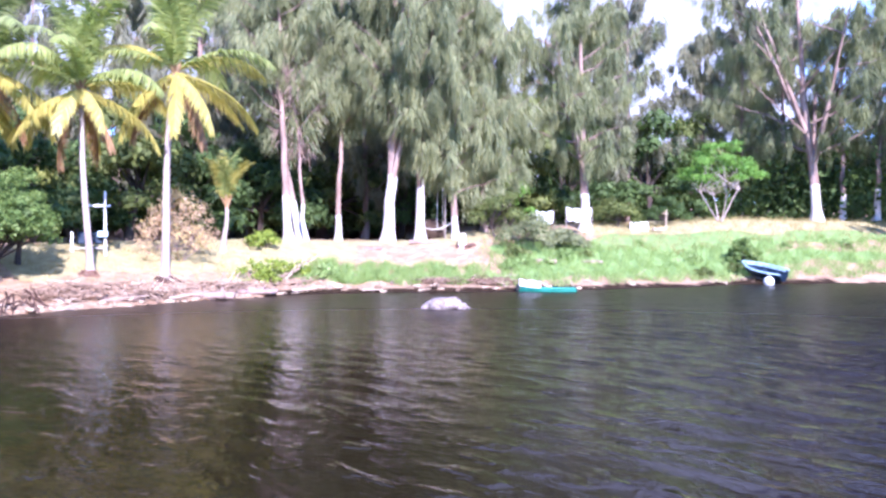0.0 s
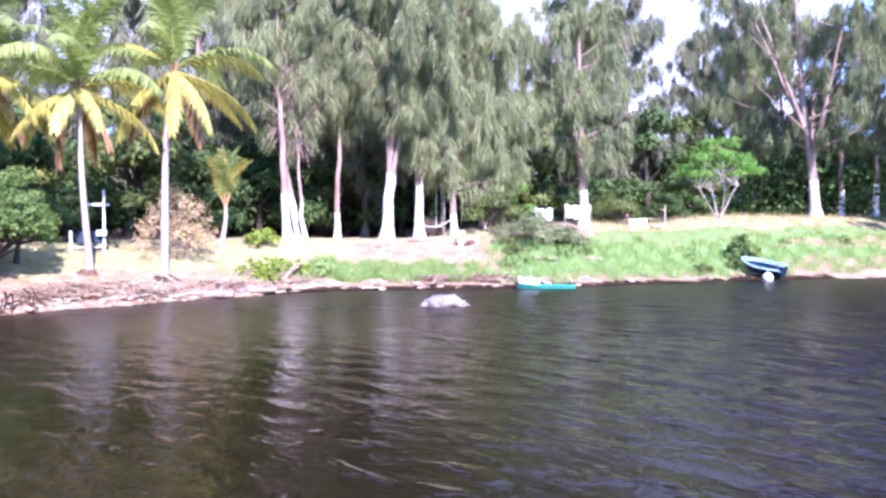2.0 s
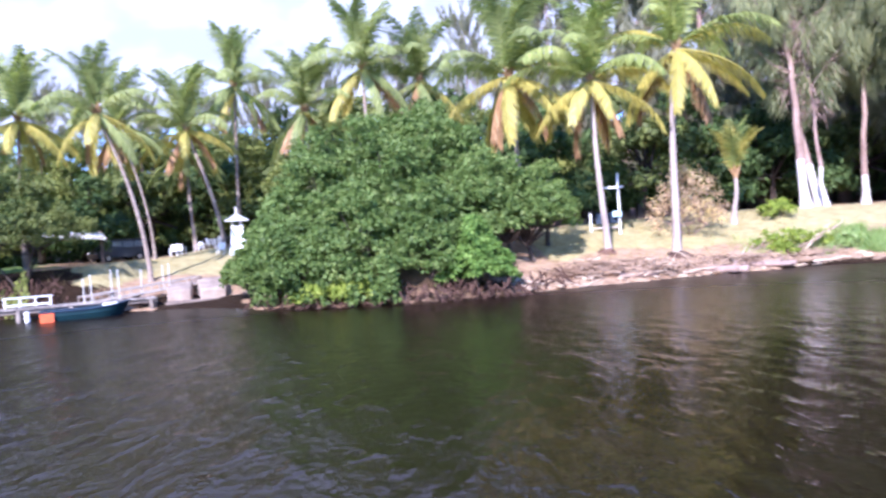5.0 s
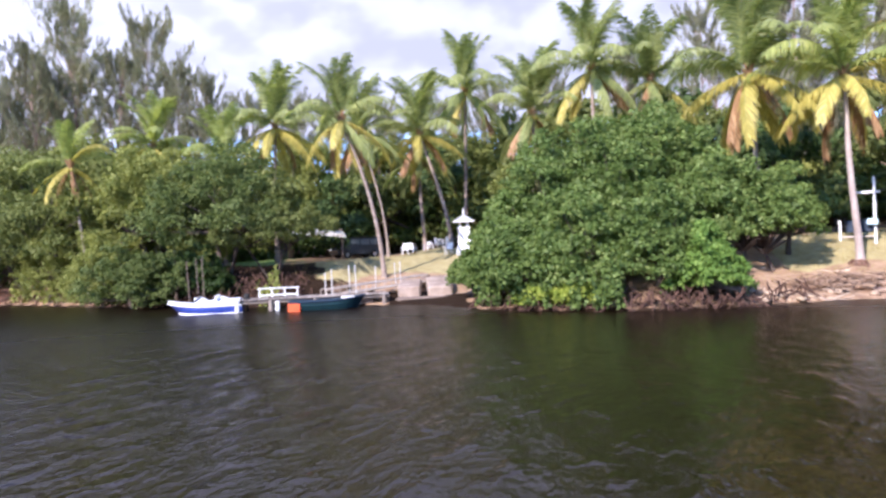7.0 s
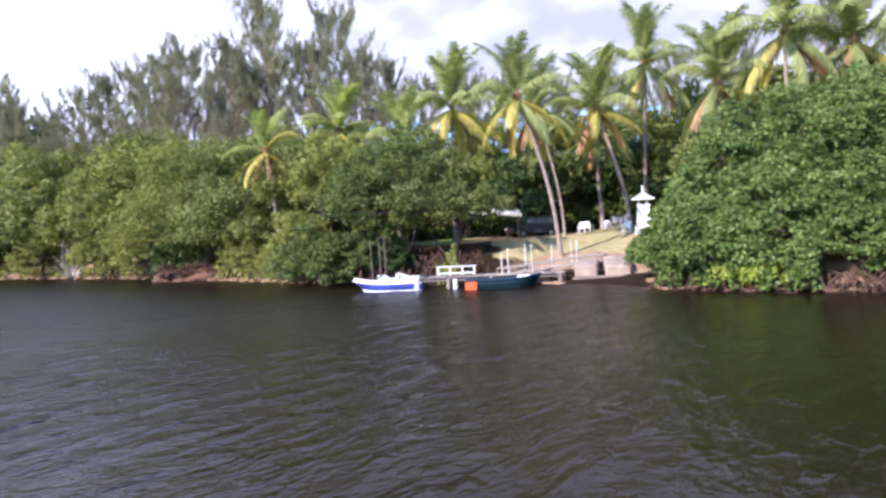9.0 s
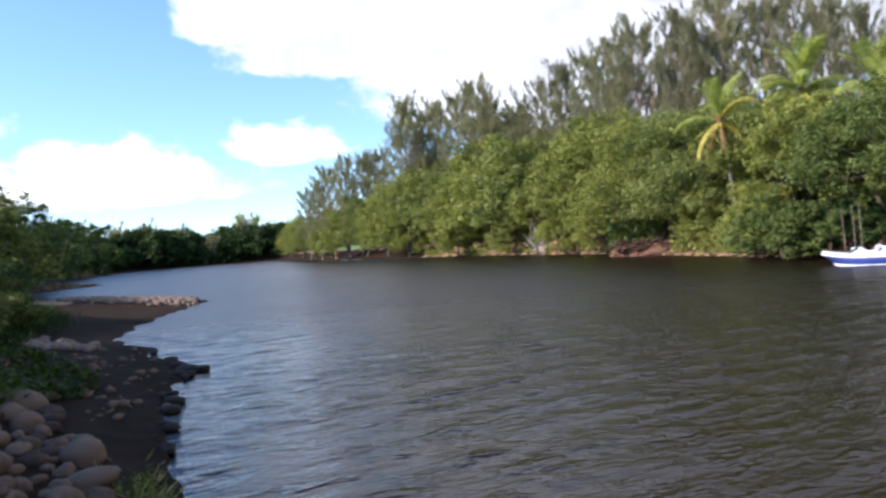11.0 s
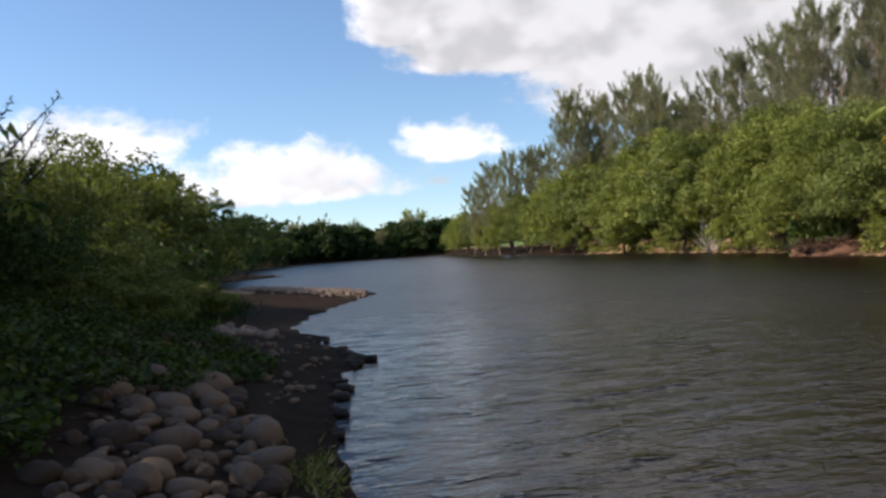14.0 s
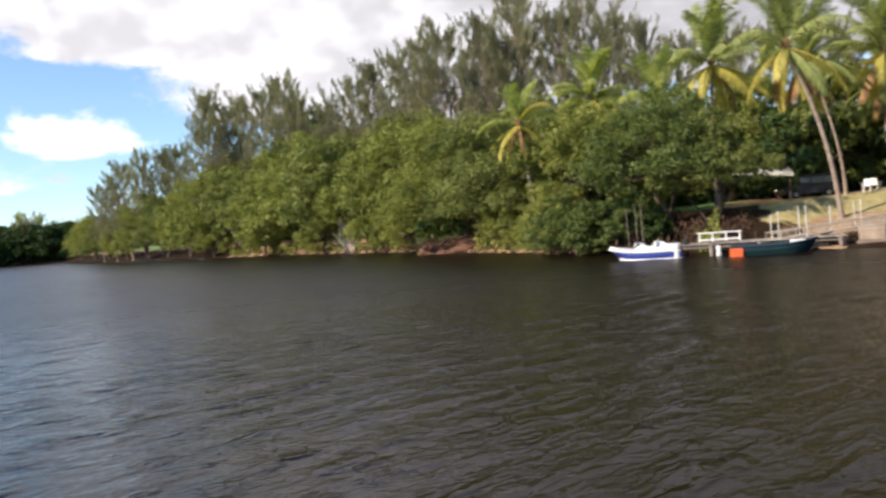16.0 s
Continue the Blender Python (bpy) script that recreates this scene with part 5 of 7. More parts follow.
for az, d, turn, sc in ((130.2, 36, 10, 0.42), (127.8, 45, 70, 0.40), (126.4, 53, 130, 0.42), (133.0, 30, 190, 0.38), (125.6, 62, 250, 0.42)):
    copy_thing(left_far, spot(az, d, turn, 0, sc))
# far bend trees use the shade_deep leaves, darkened to read as a silhouette
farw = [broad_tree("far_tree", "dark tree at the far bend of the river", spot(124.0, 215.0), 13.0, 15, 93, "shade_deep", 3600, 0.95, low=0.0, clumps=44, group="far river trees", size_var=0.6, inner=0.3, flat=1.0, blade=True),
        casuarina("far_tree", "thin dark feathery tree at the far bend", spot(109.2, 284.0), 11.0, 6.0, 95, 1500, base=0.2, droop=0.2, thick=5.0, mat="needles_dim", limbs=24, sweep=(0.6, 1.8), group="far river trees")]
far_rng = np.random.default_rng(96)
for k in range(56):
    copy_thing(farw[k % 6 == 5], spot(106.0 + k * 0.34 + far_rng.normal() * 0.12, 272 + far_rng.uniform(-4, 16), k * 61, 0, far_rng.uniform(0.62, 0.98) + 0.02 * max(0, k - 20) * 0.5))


def undergrowth(name, label, n, bands, mat, size, seed):
    """Dense growth that closes the wood behind the trees (bearing from, to, distance from, to, height)."""
    rng = np.random.default_rng(seed)
    g = Geo()
    for a0, a1, d0, d1, h in bands:
        m = int(n * (a1 - a0) / sum(b[1] - b[0] for b in bands))
        az, f = rng.uniform(a0, a1, m), rng.random(m)
        d = d0 + (d1 - d0) * f
        a = np.radians(az)
        x, y = -d * np.sin(a), d * np.cos(a)
        z = land(x, y)[0]
        top = h * (0.62 + 0.38 * waves2(x, y, 0.45, seed + 3))
        pos = np.stack([x, y, z + np.clip(top, 0.5, 99) * rng.random(m)], 1)
        nrm = normed(units(rng, m) + np.array([0, 0, 0.4]))
        ax = normed(np.cross(nrm, units(rng, m)))
        s = rng.uniform(0.7, 1.3, m) * size
        g.leaves(pos, ax, normed(np.cross(nrm, ax)), s, s * 0.75, True)
    tagged(part(name, g, M[mat]), label, "undergrowth", kind="stuff")


undergrowth("undergrowth", "dense dark undergrowth in the wood behind the bank", 84000, [(-42, 66, 84, 104, 8.5)], "broad_deep", 0.46, 301)
undergrowth("undergrowth", "dark undergrowth below the upstream trees", 16000, [(64, 84, 76, 100, 7.0), (84, 95, 128, 165, 8.0)], "broad_deep", 0.6, 302)
# shade_deep paints the shade here; the band from 134 to 215 is mostly unseen
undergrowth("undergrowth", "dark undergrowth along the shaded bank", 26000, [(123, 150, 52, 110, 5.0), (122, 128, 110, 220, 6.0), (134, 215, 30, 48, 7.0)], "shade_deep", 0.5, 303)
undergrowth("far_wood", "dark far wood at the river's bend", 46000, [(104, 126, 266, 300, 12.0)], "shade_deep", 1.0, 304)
for k, (az, h) in enumerate(((109.7, 9.5), (108.6, 8.5))):
    palm("tiny far coconut palm above the far trees", spot(az, 284), h, (0.3, 0), 30 + k, green="frond_grey", yellow=1, dead=1, fronds=14, group="far coconut palms", nuts=False)


def overhang(label, a0, a1, n, high, mat, gaps, seed):
    """Leafy shoots that hang over the water's edge, but for gaps (bearing, half width)."""
    rng = np.random.default_rng(seed)
    ea, ed = [e[0] for e in EDGE[1:32]], [e[1] for e in EDGE[1:32]]
    az = rng.uniform(a0, a1, n)
    keep = np.sin(az * 2.1) + 0.6 * np.sin(az * 5.3) > -0.75
    for g0, half in gaps:
        keep &= abs(az - g0) > half
    az = az[keep]
    d = np.interp(az, ea, ed) + rng.uniform(-0.6, 2.6, len(az))
    a = np.radians(az)
    pos = np.stack([-d * np.sin(a), d * np.cos(a), 0.25 + high * rng.random(len(az)) * (0.7 + 0.3 * np.sin(az * 3.7))], 1)
    nrm = normed(units(rng, len(az)) + np.stack([np.sin(a), -np.cos(a), 0.5 + 0 * a], 1))
    ax = normed(np.cross(nrm, units(rng, len(az))) + np.array([0, 0, -0.4]))
    s = rng.uniform(0.7, 1.3, len(az)) * np.clip(0.26 + 0.22 * (d - 45) / 100, 0.17, 1)
    tagged(part("overhang", Geo().leaves(pos, ax, normed(np.cross(nrm, ax)), s, s * 0.6), M[mat]), label, "shrub", kind="stuff")


overhang("leafy shoots hanging over the water's edge", 63, 97.0, 5600, 2.2, "broad_lit", ((81.3, 1.6), (68.6, 4.2)), 515)
overhang("bush shoots hanging low over the undercut bank", 38.8, 49.0, 5500, 2.2, "mangrove", ((43.0, 0.5),), 516)


# ---- boats ----
def hull(L, B, D, stations=15, bow=2.2, flare=0.75, transom=0.8, wall=0.04, rocker=0.08, rake=0.25):
    """Shell of an open boat along +x, keel at z 0: outside and inside skins and the rim between."""
    t = np.linspace(0, 1, stations)
    half = B / 2 * np.minimum(1, (transom + (1 - transom) * np.sin(np.clip(t / 0.45, 0, 1) * math.pi / 2))) * np.clip(1 - np.clip((t - 0.5) / 0.5, 0, 1) ** bow, 0.02, 1)
    x = (t - 0.5) * L
    sheer = D * (1 + 0.28 * np.clip((t - 0.4) / 0.6, 0, 1) ** 2)
    keel = rocker * np.clip((t - 0.6) / 0.4, 0, 1) ** 2 * 4 * D
    s = np.array([0, 0.35, 0.7, 0.92, 1.0])
    prof_y, prof_z = np.array([0, 0.55 * flare + 0.1, 0.93 * flare + 0.06, 0.97, 1.0]), np.array([0, 0.08, 0.38, 0.75, 1.0])

    def skin(inset):
        h = np.maximum(half - inset, 0.004)
        rows = []
        for i in range(stations):
            yy = h[i] * prof_y
            zz = keel[i] + inset + (sheer[i] - keel[i] - inset) * prof_z
            xx = x[i] + rake * t[i] ** 3 * (prof_z - 1)
            rows.append(np.concatenate([np.stack([xx[::-1], -yy[::-1], zz[::-1]], 1), np.stack([xx[1:], yy[1:], zz[1:]], 1)]))
        return np.array(rows)
    out, ins = skin(0.0), skin(wall)
    m = 9
    g = Geo()
    i, j = np.meshgrid(np.arange(stations - 1), np.arange(m - 1), indexing="ij")
    q = np.stack([i * m + j, i * m + j + 1, (i + 1) * m + j + 1, (i + 1) * m + j], -1).reshape(-1, 4)
    k = stations * m
    rim = [[a * m + e, (a + 1) * m + e, k + (a + 1) * m + e, k + a * m + e] for a in range(stations - 1) for e in (0, m - 1)]
    tr = [[j, j + 1, k + j + 1, k + j] for j in range(m - 1)]
    g.add(np.concatenate([out.reshape(-1, 3), ins.reshape(-1, 3)]), np.concatenate([q, q[:, ::-1] + k, rim, tr]))
    close = [[0, 1, 7, 8], [1, 2, 6, 7], [2, 3, 5, 6], [3, 4, 5, 5]]
    g.f.append(np.array(close) + g.n - 2 * k)
    g.f.append(np.array(close) + g.n - k)
    return g, x, half, sheer


def gunwale(x, half, sheer, r=0.035):
    a = np.stack([x, half, sheer], 1)
    b = np.stack([x, -half, sheer], 1)[::-1]
    return Geo().tube(np.concatenate([a, b]), r, 6)


def float_pose(az, d, turn, z, roll=0.0, pitch=0.0):
    p = bearing(az, d)
    return pose(p.x, p.y, z, 0, 0, turn) @ pose(0, 0, 0, roll, pitch, 0)


def rowing_boat():
    ob = thing("rowing_boat", "sea-green wooden rowing boat with a white cover, afloat at the bank", "boat", float_pose(-7.3, 49.0, 174, -0.36))
    g, x, half, sheer = hull(3.6, 1.25, 0.55)
    shell = part("hull", g, M["green_paint"], ob)
    part("gunwale", gunwale(x, half, sheer), M["green_paint"], shell, "lighter green rim")
    for u in (-0.7, 0.4):
        part("thwart", Geo().box((u, 0, 0.38), (0.22, 1.06, 0.035), 0, 0.01), M["grey_wood"], ob)
    cov = Geo()
    n = 9
    xs, ys = np.meshgrid(np.linspace(0.35, 1.62, n), np.linspace(-1, 1, n), indexing="ij")
    hw = np.interp(xs, x, half) + 0.03
    zs = np.interp(xs, x, sheer) + 0.03 + 0.36 * (1 - ys ** 2) + 0.08 * np.sin(xs * 9 + ys * 5) * (1 - ys ** 2)
    i, j = np.meshgrid(np.arange(n - 1), np.arange(n - 1), indexing="ij")
    cov.add(np.stack([xs, ys * hw, zs], -1).reshape(-1, 3), np.stack([i * n + j, (i + 1) * n + j, (i + 1) * n + j + 1, i * n + j + 1], -1).reshape(-1, 4))
    part("cover", cov, M["cloth"], ob, "crumpled white cover over the bow", smooth=True)
    part("outboard_motor", Geo().box((1.72, 0.34, 0.62), (0.22, 0.2, 0.42), 0, 0.05).tube([(1.74, 0.34, 0.5), (1.76, 0.34, 0.0)], 0.05, 6), M["rubber"], ob)


def skiff():
    p = bearing(-21.75, 62.2)
    ob = thing("skiff", "pale blue and navy skiff drawn up bow first on the bank", "boat", pose(p.x, p.y, ground_z(p.x, p.y) + 0.22, 0, 0, 128) @ pose(0, 0, 0, -17, -10, 0))
    g, x, half, sheer = hull(3.3, 1.4, 0.66)
    shell = part("hull", g, M["navy"], ob)
    part("gunwale", gunwale(x, half, sheer, 0.06), M["pale_blue"], shell, "pale blue rim")
    for u in (-0.9, 0.0, 0.8):
        part("thwart", Geo().box((u, 0, 0.44), (0.20, 1.0, 0.04), 0, 0.01), M["navy"], ob)
    inner = Geo().tube(np.stack([x[1:-1], half[1:-1] - 0.07, sheer[1:-1] - 0.12], 1), 0.06, 6).tube(np.stack([x[1:-1], -half[1:-1] + 0.07, sheer[1:-1] - 0.12], 1), 0.06, 6)
    part("inwale", inner, M["pale_blue"], shell)


def buoy():
    p = bearing(-22.1, 60.2)
    ob = thing("mooring_buoy", "round white mooring buoy beside the skiff", "buoy", pose(p.x, p.y, 0.0))
    g = Geo()
    a = np.linspace(-math.pi / 2, math.pi / 2, 9)
    g.tube(np.stack([0 * a, 0 * a, 0.22 + 0.36 * np.sin(a)], 1), 0.36 * np.cos(a) + 0.01, 12)
    part("float", g, M["white_paint"], ob, smooth=True)
    part("ring", Geo().tube([(0.08 * math.cos(t), 0, 0.62 + 0.08 * math.sin(t)) for t in np.linspace(0, 6.28, 12)], 0.018, 5, False), M["pipe"], ob)


def motor_boat():
    ob = thing("motor_boat", "small blue and white motor boat moored at the dock", "boat", float_pose(67.95, 45.4, 238, -0.36))
    L = 4.0
    g, x, half, sheer = hull(L, 1.8, 0.76, wall=0.06, bow=2.6, rake=0.9)
    shell = part("hull", g, M["blue_paint"], ob, "blue hull")
    st = np.stack([x - 0.9 * np.linspace(0, 1, len(x)) ** 3 * 0.7, half * 0.86 + 0.012, sheer * 0.36 + 0.06], 1)
    part("stripe", Geo().tube(st, 0.07, 6).tube(st * (1, -1, 1), 0.07, 6), M["white_paint"], shell, "white chine along the waterline")
    part("gunwale", gunwale(x, half, sheer, 0.045), M["white_paint"], shell, "white rim")
    dk = Geo()
    n = 8
    xs = np.linspace(0.45, L / 2 - 0.05, n)
    hw, zz = np.interp(xs, x, half) - 0.01, np.interp(xs, x, sheer) + 0.02
    v = np.concatenate([np.stack([xs, -hw, zz], 1), np.stack([xs, 0 * hw, zz + 0.16], 1), np.stack([xs, hw, zz], 1)])
    dk.add(v, [[r * n + k, r * n + k + 1, (r + 1) * n + k + 1, (r + 1) * n + k] for r in range(2) for k in range(n - 1)])
    part("foredeck", dk, M["plastic"], ob, "white foredeck", smooth=True)
    cv, n = Geo(), 15
    xs, ys = np.meshgrid(np.linspace(-1.85, 0.55, n), np.linspace(-1, 1, n), indexing="ij")
    zs = np.interp(xs, x, sheer) + 0.04 + 0.34 * (1 - ys ** 2) + 0.11 * np.sin(xs * 5.0 + ys * 2.0) * (1 - ys ** 2) + 0.04 * np.sin(xs * 13 + ys * 7)
    i, j = np.meshgrid(np.arange(n - 1), np.arange(n - 1), indexing="ij")
    cv.add(np.stack([xs, ys * np.interp(xs, x, half), zs], -1).reshape(-1, 3), np.stack([i * n + j, (i + 1) * n + j, (i + 1) * n + j + 1, i * n + j + 1], -1).reshape(-1, 4))
    part("boat_cover", cv, M["cloth"], ob, "crumpled white cover over the cockpit", smooth=True)
    ws = Geo()
    ws.add([(0.62, -0.7, 1.0), (0.62, 0.7, 1.0), (0.30, 0.58, 1.26), (0.30, -0.58, 1.26)], [[0, 1, 2, 3]])
    ws.add([(0.60, -0.7, 1.0), (0.60, 0.7, 1.0), (0.28, 0.58, 1.26), (0.28, -0.58, 1.26)], [[3, 2, 1, 0]])
    part("windscreen", ws, M["glass"], ob)
    for y in (-0.4, 0.4):
        part("seat", Geo().box((-0.35, y, 0.86), (0.6, 0.5, 0.2), 0, 0.06).box((-0.66, y, 1.12), (0.16, 0.5, 0.42), 0, 0.06), M["plastic"], ob, "white seat")
    part("stern_bench", Geo().box((-1.45, 0, 0.98), (0.9, 1.5, 0.26), 0, 0.08), M["plastic"], ob, "white padded bench")
    part("outboard_motor", Geo().box((-2.2, 0, 1.12), (0.32, 0.34, 0.46), 0, 0.09).tube([(-2.2, 0, 1.0), (-2.25, 0, 0.0)], [0.09, 0.05], 6), M["rubber"], ob)


def barge():
    ob = thing("work_boat", "dark teal work boat with an orange panel, at the dock", "boat", float_pose(59.7, 43.4, 59.7, -0.36))
    g, x, half, sheer = hull(4.1, 1.5, 0.82, bow=3.0, transom=0.95, rake=0.5)
    shell = part("hull", g, M["teal"], ob)
    part("gunwale", gunwale(x, half, sheer, 0.05), M["navy"], shell)
    for u in (-1.1, 0.2):
        part("thwart", Geo().box((u, 0, 0.62), (0.26, 1.3, 0.04), 0, 0.01), M["navy"], ob)
    part("bow_panel", Geo().box((-1.72, -0.735, 0.55), (0.62, 0.05, 0.46), 0, 0.01), M["orange"], shell, "orange painted panel")
    part("cover", Geo().box((1.15, 0.1, 0.93), (0.7, 0.6, 0.14), 12, 0.05), M["cloth"], ob, "pale folded sheet")


# ---- dock and lawn ----
def dock():
    ob = thing("dock", "weathered wooden dock on white-capped piles", "dock", float_pose(62.3, 45.4, 61.5, 0.0))
    n = 34
    for k in range(n):
        x = -3.4 + k * 0.265
        part("plank", plank_mesh, None, ob).matrix_basis = pose(x, 0, 0.62 + 0.006 * math.sin(k * 3.3), 0, 0, 90 + math.sin(k * 5.0) * 1.2)
    for y in (-0.85, 0.85):
        part("beam", Geo().box((1.0, y, 0.50), (9.0, 0.12, 0.18), 0, 0.02), M["grey_wood"], ob)
    for x in (-3.2, -1.0, 1.4, 3.6, 5.2):
        for y in (-0.95, 0.95):
            part("pile", Geo().tube([(x, y, -1.1), (x, y, 0.58)], 0.11, 8), M["grey_wood"], ob)
    for x in (-2.75, -0.62):
        pile = part("white_pile", Geo().tube([(x, -1.08, -1.0), (x, -1.08, 0.42)], 0.13, 10), M["white_paint"], ob, "white painted mooring pile")
        part("pile_cap", Geo().tube([(x, -1.08, 0.41), (x, -1.08, 0.45), (x, -1.08, 0.52)], [0.145, 0.145, 0.08], 10), M["white_paint"], pile)
    for x, y in ((-1.65, 0.85), (-0.95, 0.85), (-0.25, 0.85), (0.45, 0.85)):
        part("rail_post", Geo().box((x, y, 0.88), (0.09, 0.09, 0.5), 0, 0.015), M["white_paint"], ob, "white rail post")
    part("top_rail", Geo().box((-0.6, 0.85, 1.14), (2.3, 0.13, 0.07), 0, 0.015), M["white_paint"], ob, "white top rail")
    part("mid_rail", Geo().box((-0.6, 0.85, 0.76), (2.2, 0.06, 0.09), 0, 0.015), M["white_paint"], ob, "white lower rail")


plank_mesh = Geo().box((0, 0, 0), (2.1, 0.235, 0.05), 0, 0.012).mesh("plank", M["grey_wood"])


def gangway():
    """The sloping walkway from the dock up to the lawn, with its side rails."""
    a, b = bearing(59.9, 45.8, 0.56), bearing(52.7, 48.2, 1.09)
    ob = thing("gangway", "narrow wooden gangway sloping up to the lawn", "gangway", Matrix.Translation(a))
    v = b - a
    w = Vector((v.y, -v.x, 0)).normalized() * 0.5
    for s in (-1, 1):
        for dz, r in ((0.0, 0.05), (0.37, 0.04)):
            part("side_rail", Geo().tube([tuple(w * s + Vector((0, 0, dz))), tuple(w * s + v + Vector((0, 0, dz)))], r, 6), M["grey_wood"], ob)
    for k in range(9):
        q = v * (k / 8)
        for s in (-1, 1):
            part("baluster", Geo().tube([tuple(q + w * s), tuple(q + w * s + Vector((0, 0, 0.37)))], 0.035, 6), M["grey_wood"], ob)
    part("end_bracket", Geo().box(tuple(v + Vector((0, 0, 0.06))), (0.16, 1.1, 0.75), math.degrees(math.atan2(v.y, v.x)), 0.03), M["dark_wood"], ob, "dark timber bracket at the upper end")
    part("trestle", Geo().box(tuple(v * 0.45 + Vector((0, 0, -0.35))), (0.14, 0.95, 0.62), math.degrees(math.atan2(v.y, v.x)), 0.03), M["dark_wood"], ob, "dark timber trestle")
    n = 22
    ang = math.degrees(math.atan2(v.y, v.x))
    for k in range(n):
        q = v * ((k + 0.5) / n)
        pl = part("plank", plank_mesh, None, ob)
        pl.matrix_basis = pose(q.x, q.y, q.z, 0, 0, ang + 90) @ Matrix.Diagonal((0.5, 1.0, 0.8, 1))
    return a, b


def pipe_post(az, d, h, z0):
    p = bearing(az, d)
    ob = thing("pipe_post", "pale upright metal pipe beside the gangway", "post", pose(p.x, p.y, z0, random.uniform(-1.5, 1.5), random.uniform(-1.5, 1.5), 0), "pipe posts")
    part("pipe", Geo().tube([(0, 0, -0.6), (0, 0, h)], 0.034, 8), M["pipe"], ob)
    part("cap", Geo().tube([(0, 0, h), (0, 0, h + 0.05), (0, 0, h + 0.07)], [0.044, 0.044, 0.025], 8), M["pipe"], ob)


def boat_ramp():
    a = bearing(53.0, 46.3)
    ob = thing("boat_ramp", "cracked concrete block ramp at the water's edge", "ramp", pose(a.x, a.y, 0.0, 0, 0, 52))
    part("left_slab", Geo().box((-0.62, 0.4, 0.66), (1.25, 2.4, 0.86), -2, 0.07, Matrix.Rotation(radians(8), 4, "X")), M["concrete"], ob)
    part("right_slab", Geo().box((1.05, 0.5, 0.70), (1.4, 2.8, 0.86), 3, 0.07, Matrix.Rotation(radians(11), 4, "X")), M["concrete"], ob)
    part("footing", Geo().box((0.1, -0.95, 0.12), (3.0, 0.7, 0.42), 2, 0.09), M["dark_wood"], ob, "dark wet footing")
    part("bollard", Geo().box((-2.35, -0.75, 0.30), (0.42, 0.42, 0.85), 8, 0.06), M["dark_wood"], ob, "dark squared timber")
    part("step", Geo().box((-3.3, -1.0, 0.16), (1.2, 0.9, 0.42), 6, 0.06), M["concrete"], ob)


def pavilion():
    ob = thing("pavilion", "narrow white masonry pavilion with a small grey hipped roof", "pavilion", spot(49.75, 59.3, 50, 0, 0.96))
    part("plinth", Geo().box((0.3, 0, 0.20), (1.9, 1.6, 0.6), 0, 0.05), M["white_paint"], ob)
    part("low_wall", Geo().box((0.75, -0.35, 0.62), (0.85, 0.7, 0.6), 0, 0.06), M["white_paint"], ob)
    body = Geo()
    v = [(sx * r, sy * r, z) for r, z in ((0.55, 0.46), (0.48, 1.05), (0.42, 1.80), (0.40, 1.95)) for sx, sy in ((-1, -1), (1, -1), (1, 1), (-1, 1))]
    body.add(v, [[k * 4 + j, k * 4 + (j + 1) % 4, k * 4 + 4 + (j + 1) % 4, k * 4 + 4 + j] for k in range(3) for j in range(4)] + [[12, 13, 14, 15]])
    pillar = part("pillar", body, M["white_paint"], ob, "white plastered pillar, narrower to the top")
    part("capital", Geo().box((0, 0, 1.99), (0.98, 0.98, 0.14), 0, 0.03), M["white_paint"], pillar)
    for x in (-0.3, 0.3):
        for y in (-0.3, 0.3):
            part("post", Geo().box((x, y, 2.28), (0.14, 0.14, 0.5), 0, 0.02), M["white_paint"], ob)
    g = Geo()
    r0, r1 = 0.82, 0.10
    base = [(-r0, -r0, 2.50), (r0, -r0, 2.50), (r0, r0, 2.50), (-r0, r0, 2.50)]
    top = [(-r1, -r1, 3.0), (r1, -r1, 3.0), (r1, r1, 3.0), (-r1, r1, 3.0)]
    g.add(base + top, [[0, 1, 5, 4], [1, 2, 6, 5], [2, 3, 7, 6], [3, 0, 4, 7], [4, 5, 6, 7], [3, 2, 1, 0]])
    roof = part("roof", g, M["tin"], ob, "grey hipped roof")
    for x, y, sx, sy in ((0, -r0, 1.68, 0.05), (0, r0, 1.68, 0.05), (-r0, 0, 0.05, 1.58), (r0, 0, 0.05, 1.58)):
        part("fascia", Geo().box((x, y, 2.49), (sx, sy, 0.09), 0, 0.01), M["white_paint"], roof, "white fascia board")
    part("finial", Geo().tube([(0, 0, 2.95), (0, 0, 3.4), (0, 0, 3.55)], [0.08, 0.06, 0.02], 8), M["white_paint"], roof)


def chair(m):
    ob = thing("garden_chair", "white moulded plastic garden chair on the lawn", "chair", m, "white garden chairs")
    part("seat", Geo().box((0, 0, 0.43), (0.46, 0.46, 0.04), 0, 0.015), M["plastic"], ob)
    part("backrest", Geo().box((0, 0.24, 0.68), (0.48, 0.04, 0.46), 0, 0.015, Matrix.Rotation(radians(-10), 4, "X")), M["plastic"], ob)
    for x in (-0.22, 0.22):
        part("armrest", Geo().box((x * 1.15, 0.02, 0.64), (0.05, 0.46, 0.03), 0, 0.01).box((x * 1.15, -0.19, 0.53), (0.045, 0.05, 0.22), 0, 0.01), M["plastic"], ob)
        for y in (-0.2, 0.2):
            part("leg", Geo().tube([(x * 1.1, y * 1.15, 0), (x, y, 0.43)], [0.022, 0.03], 6), M["plastic"], ob)
    return ob


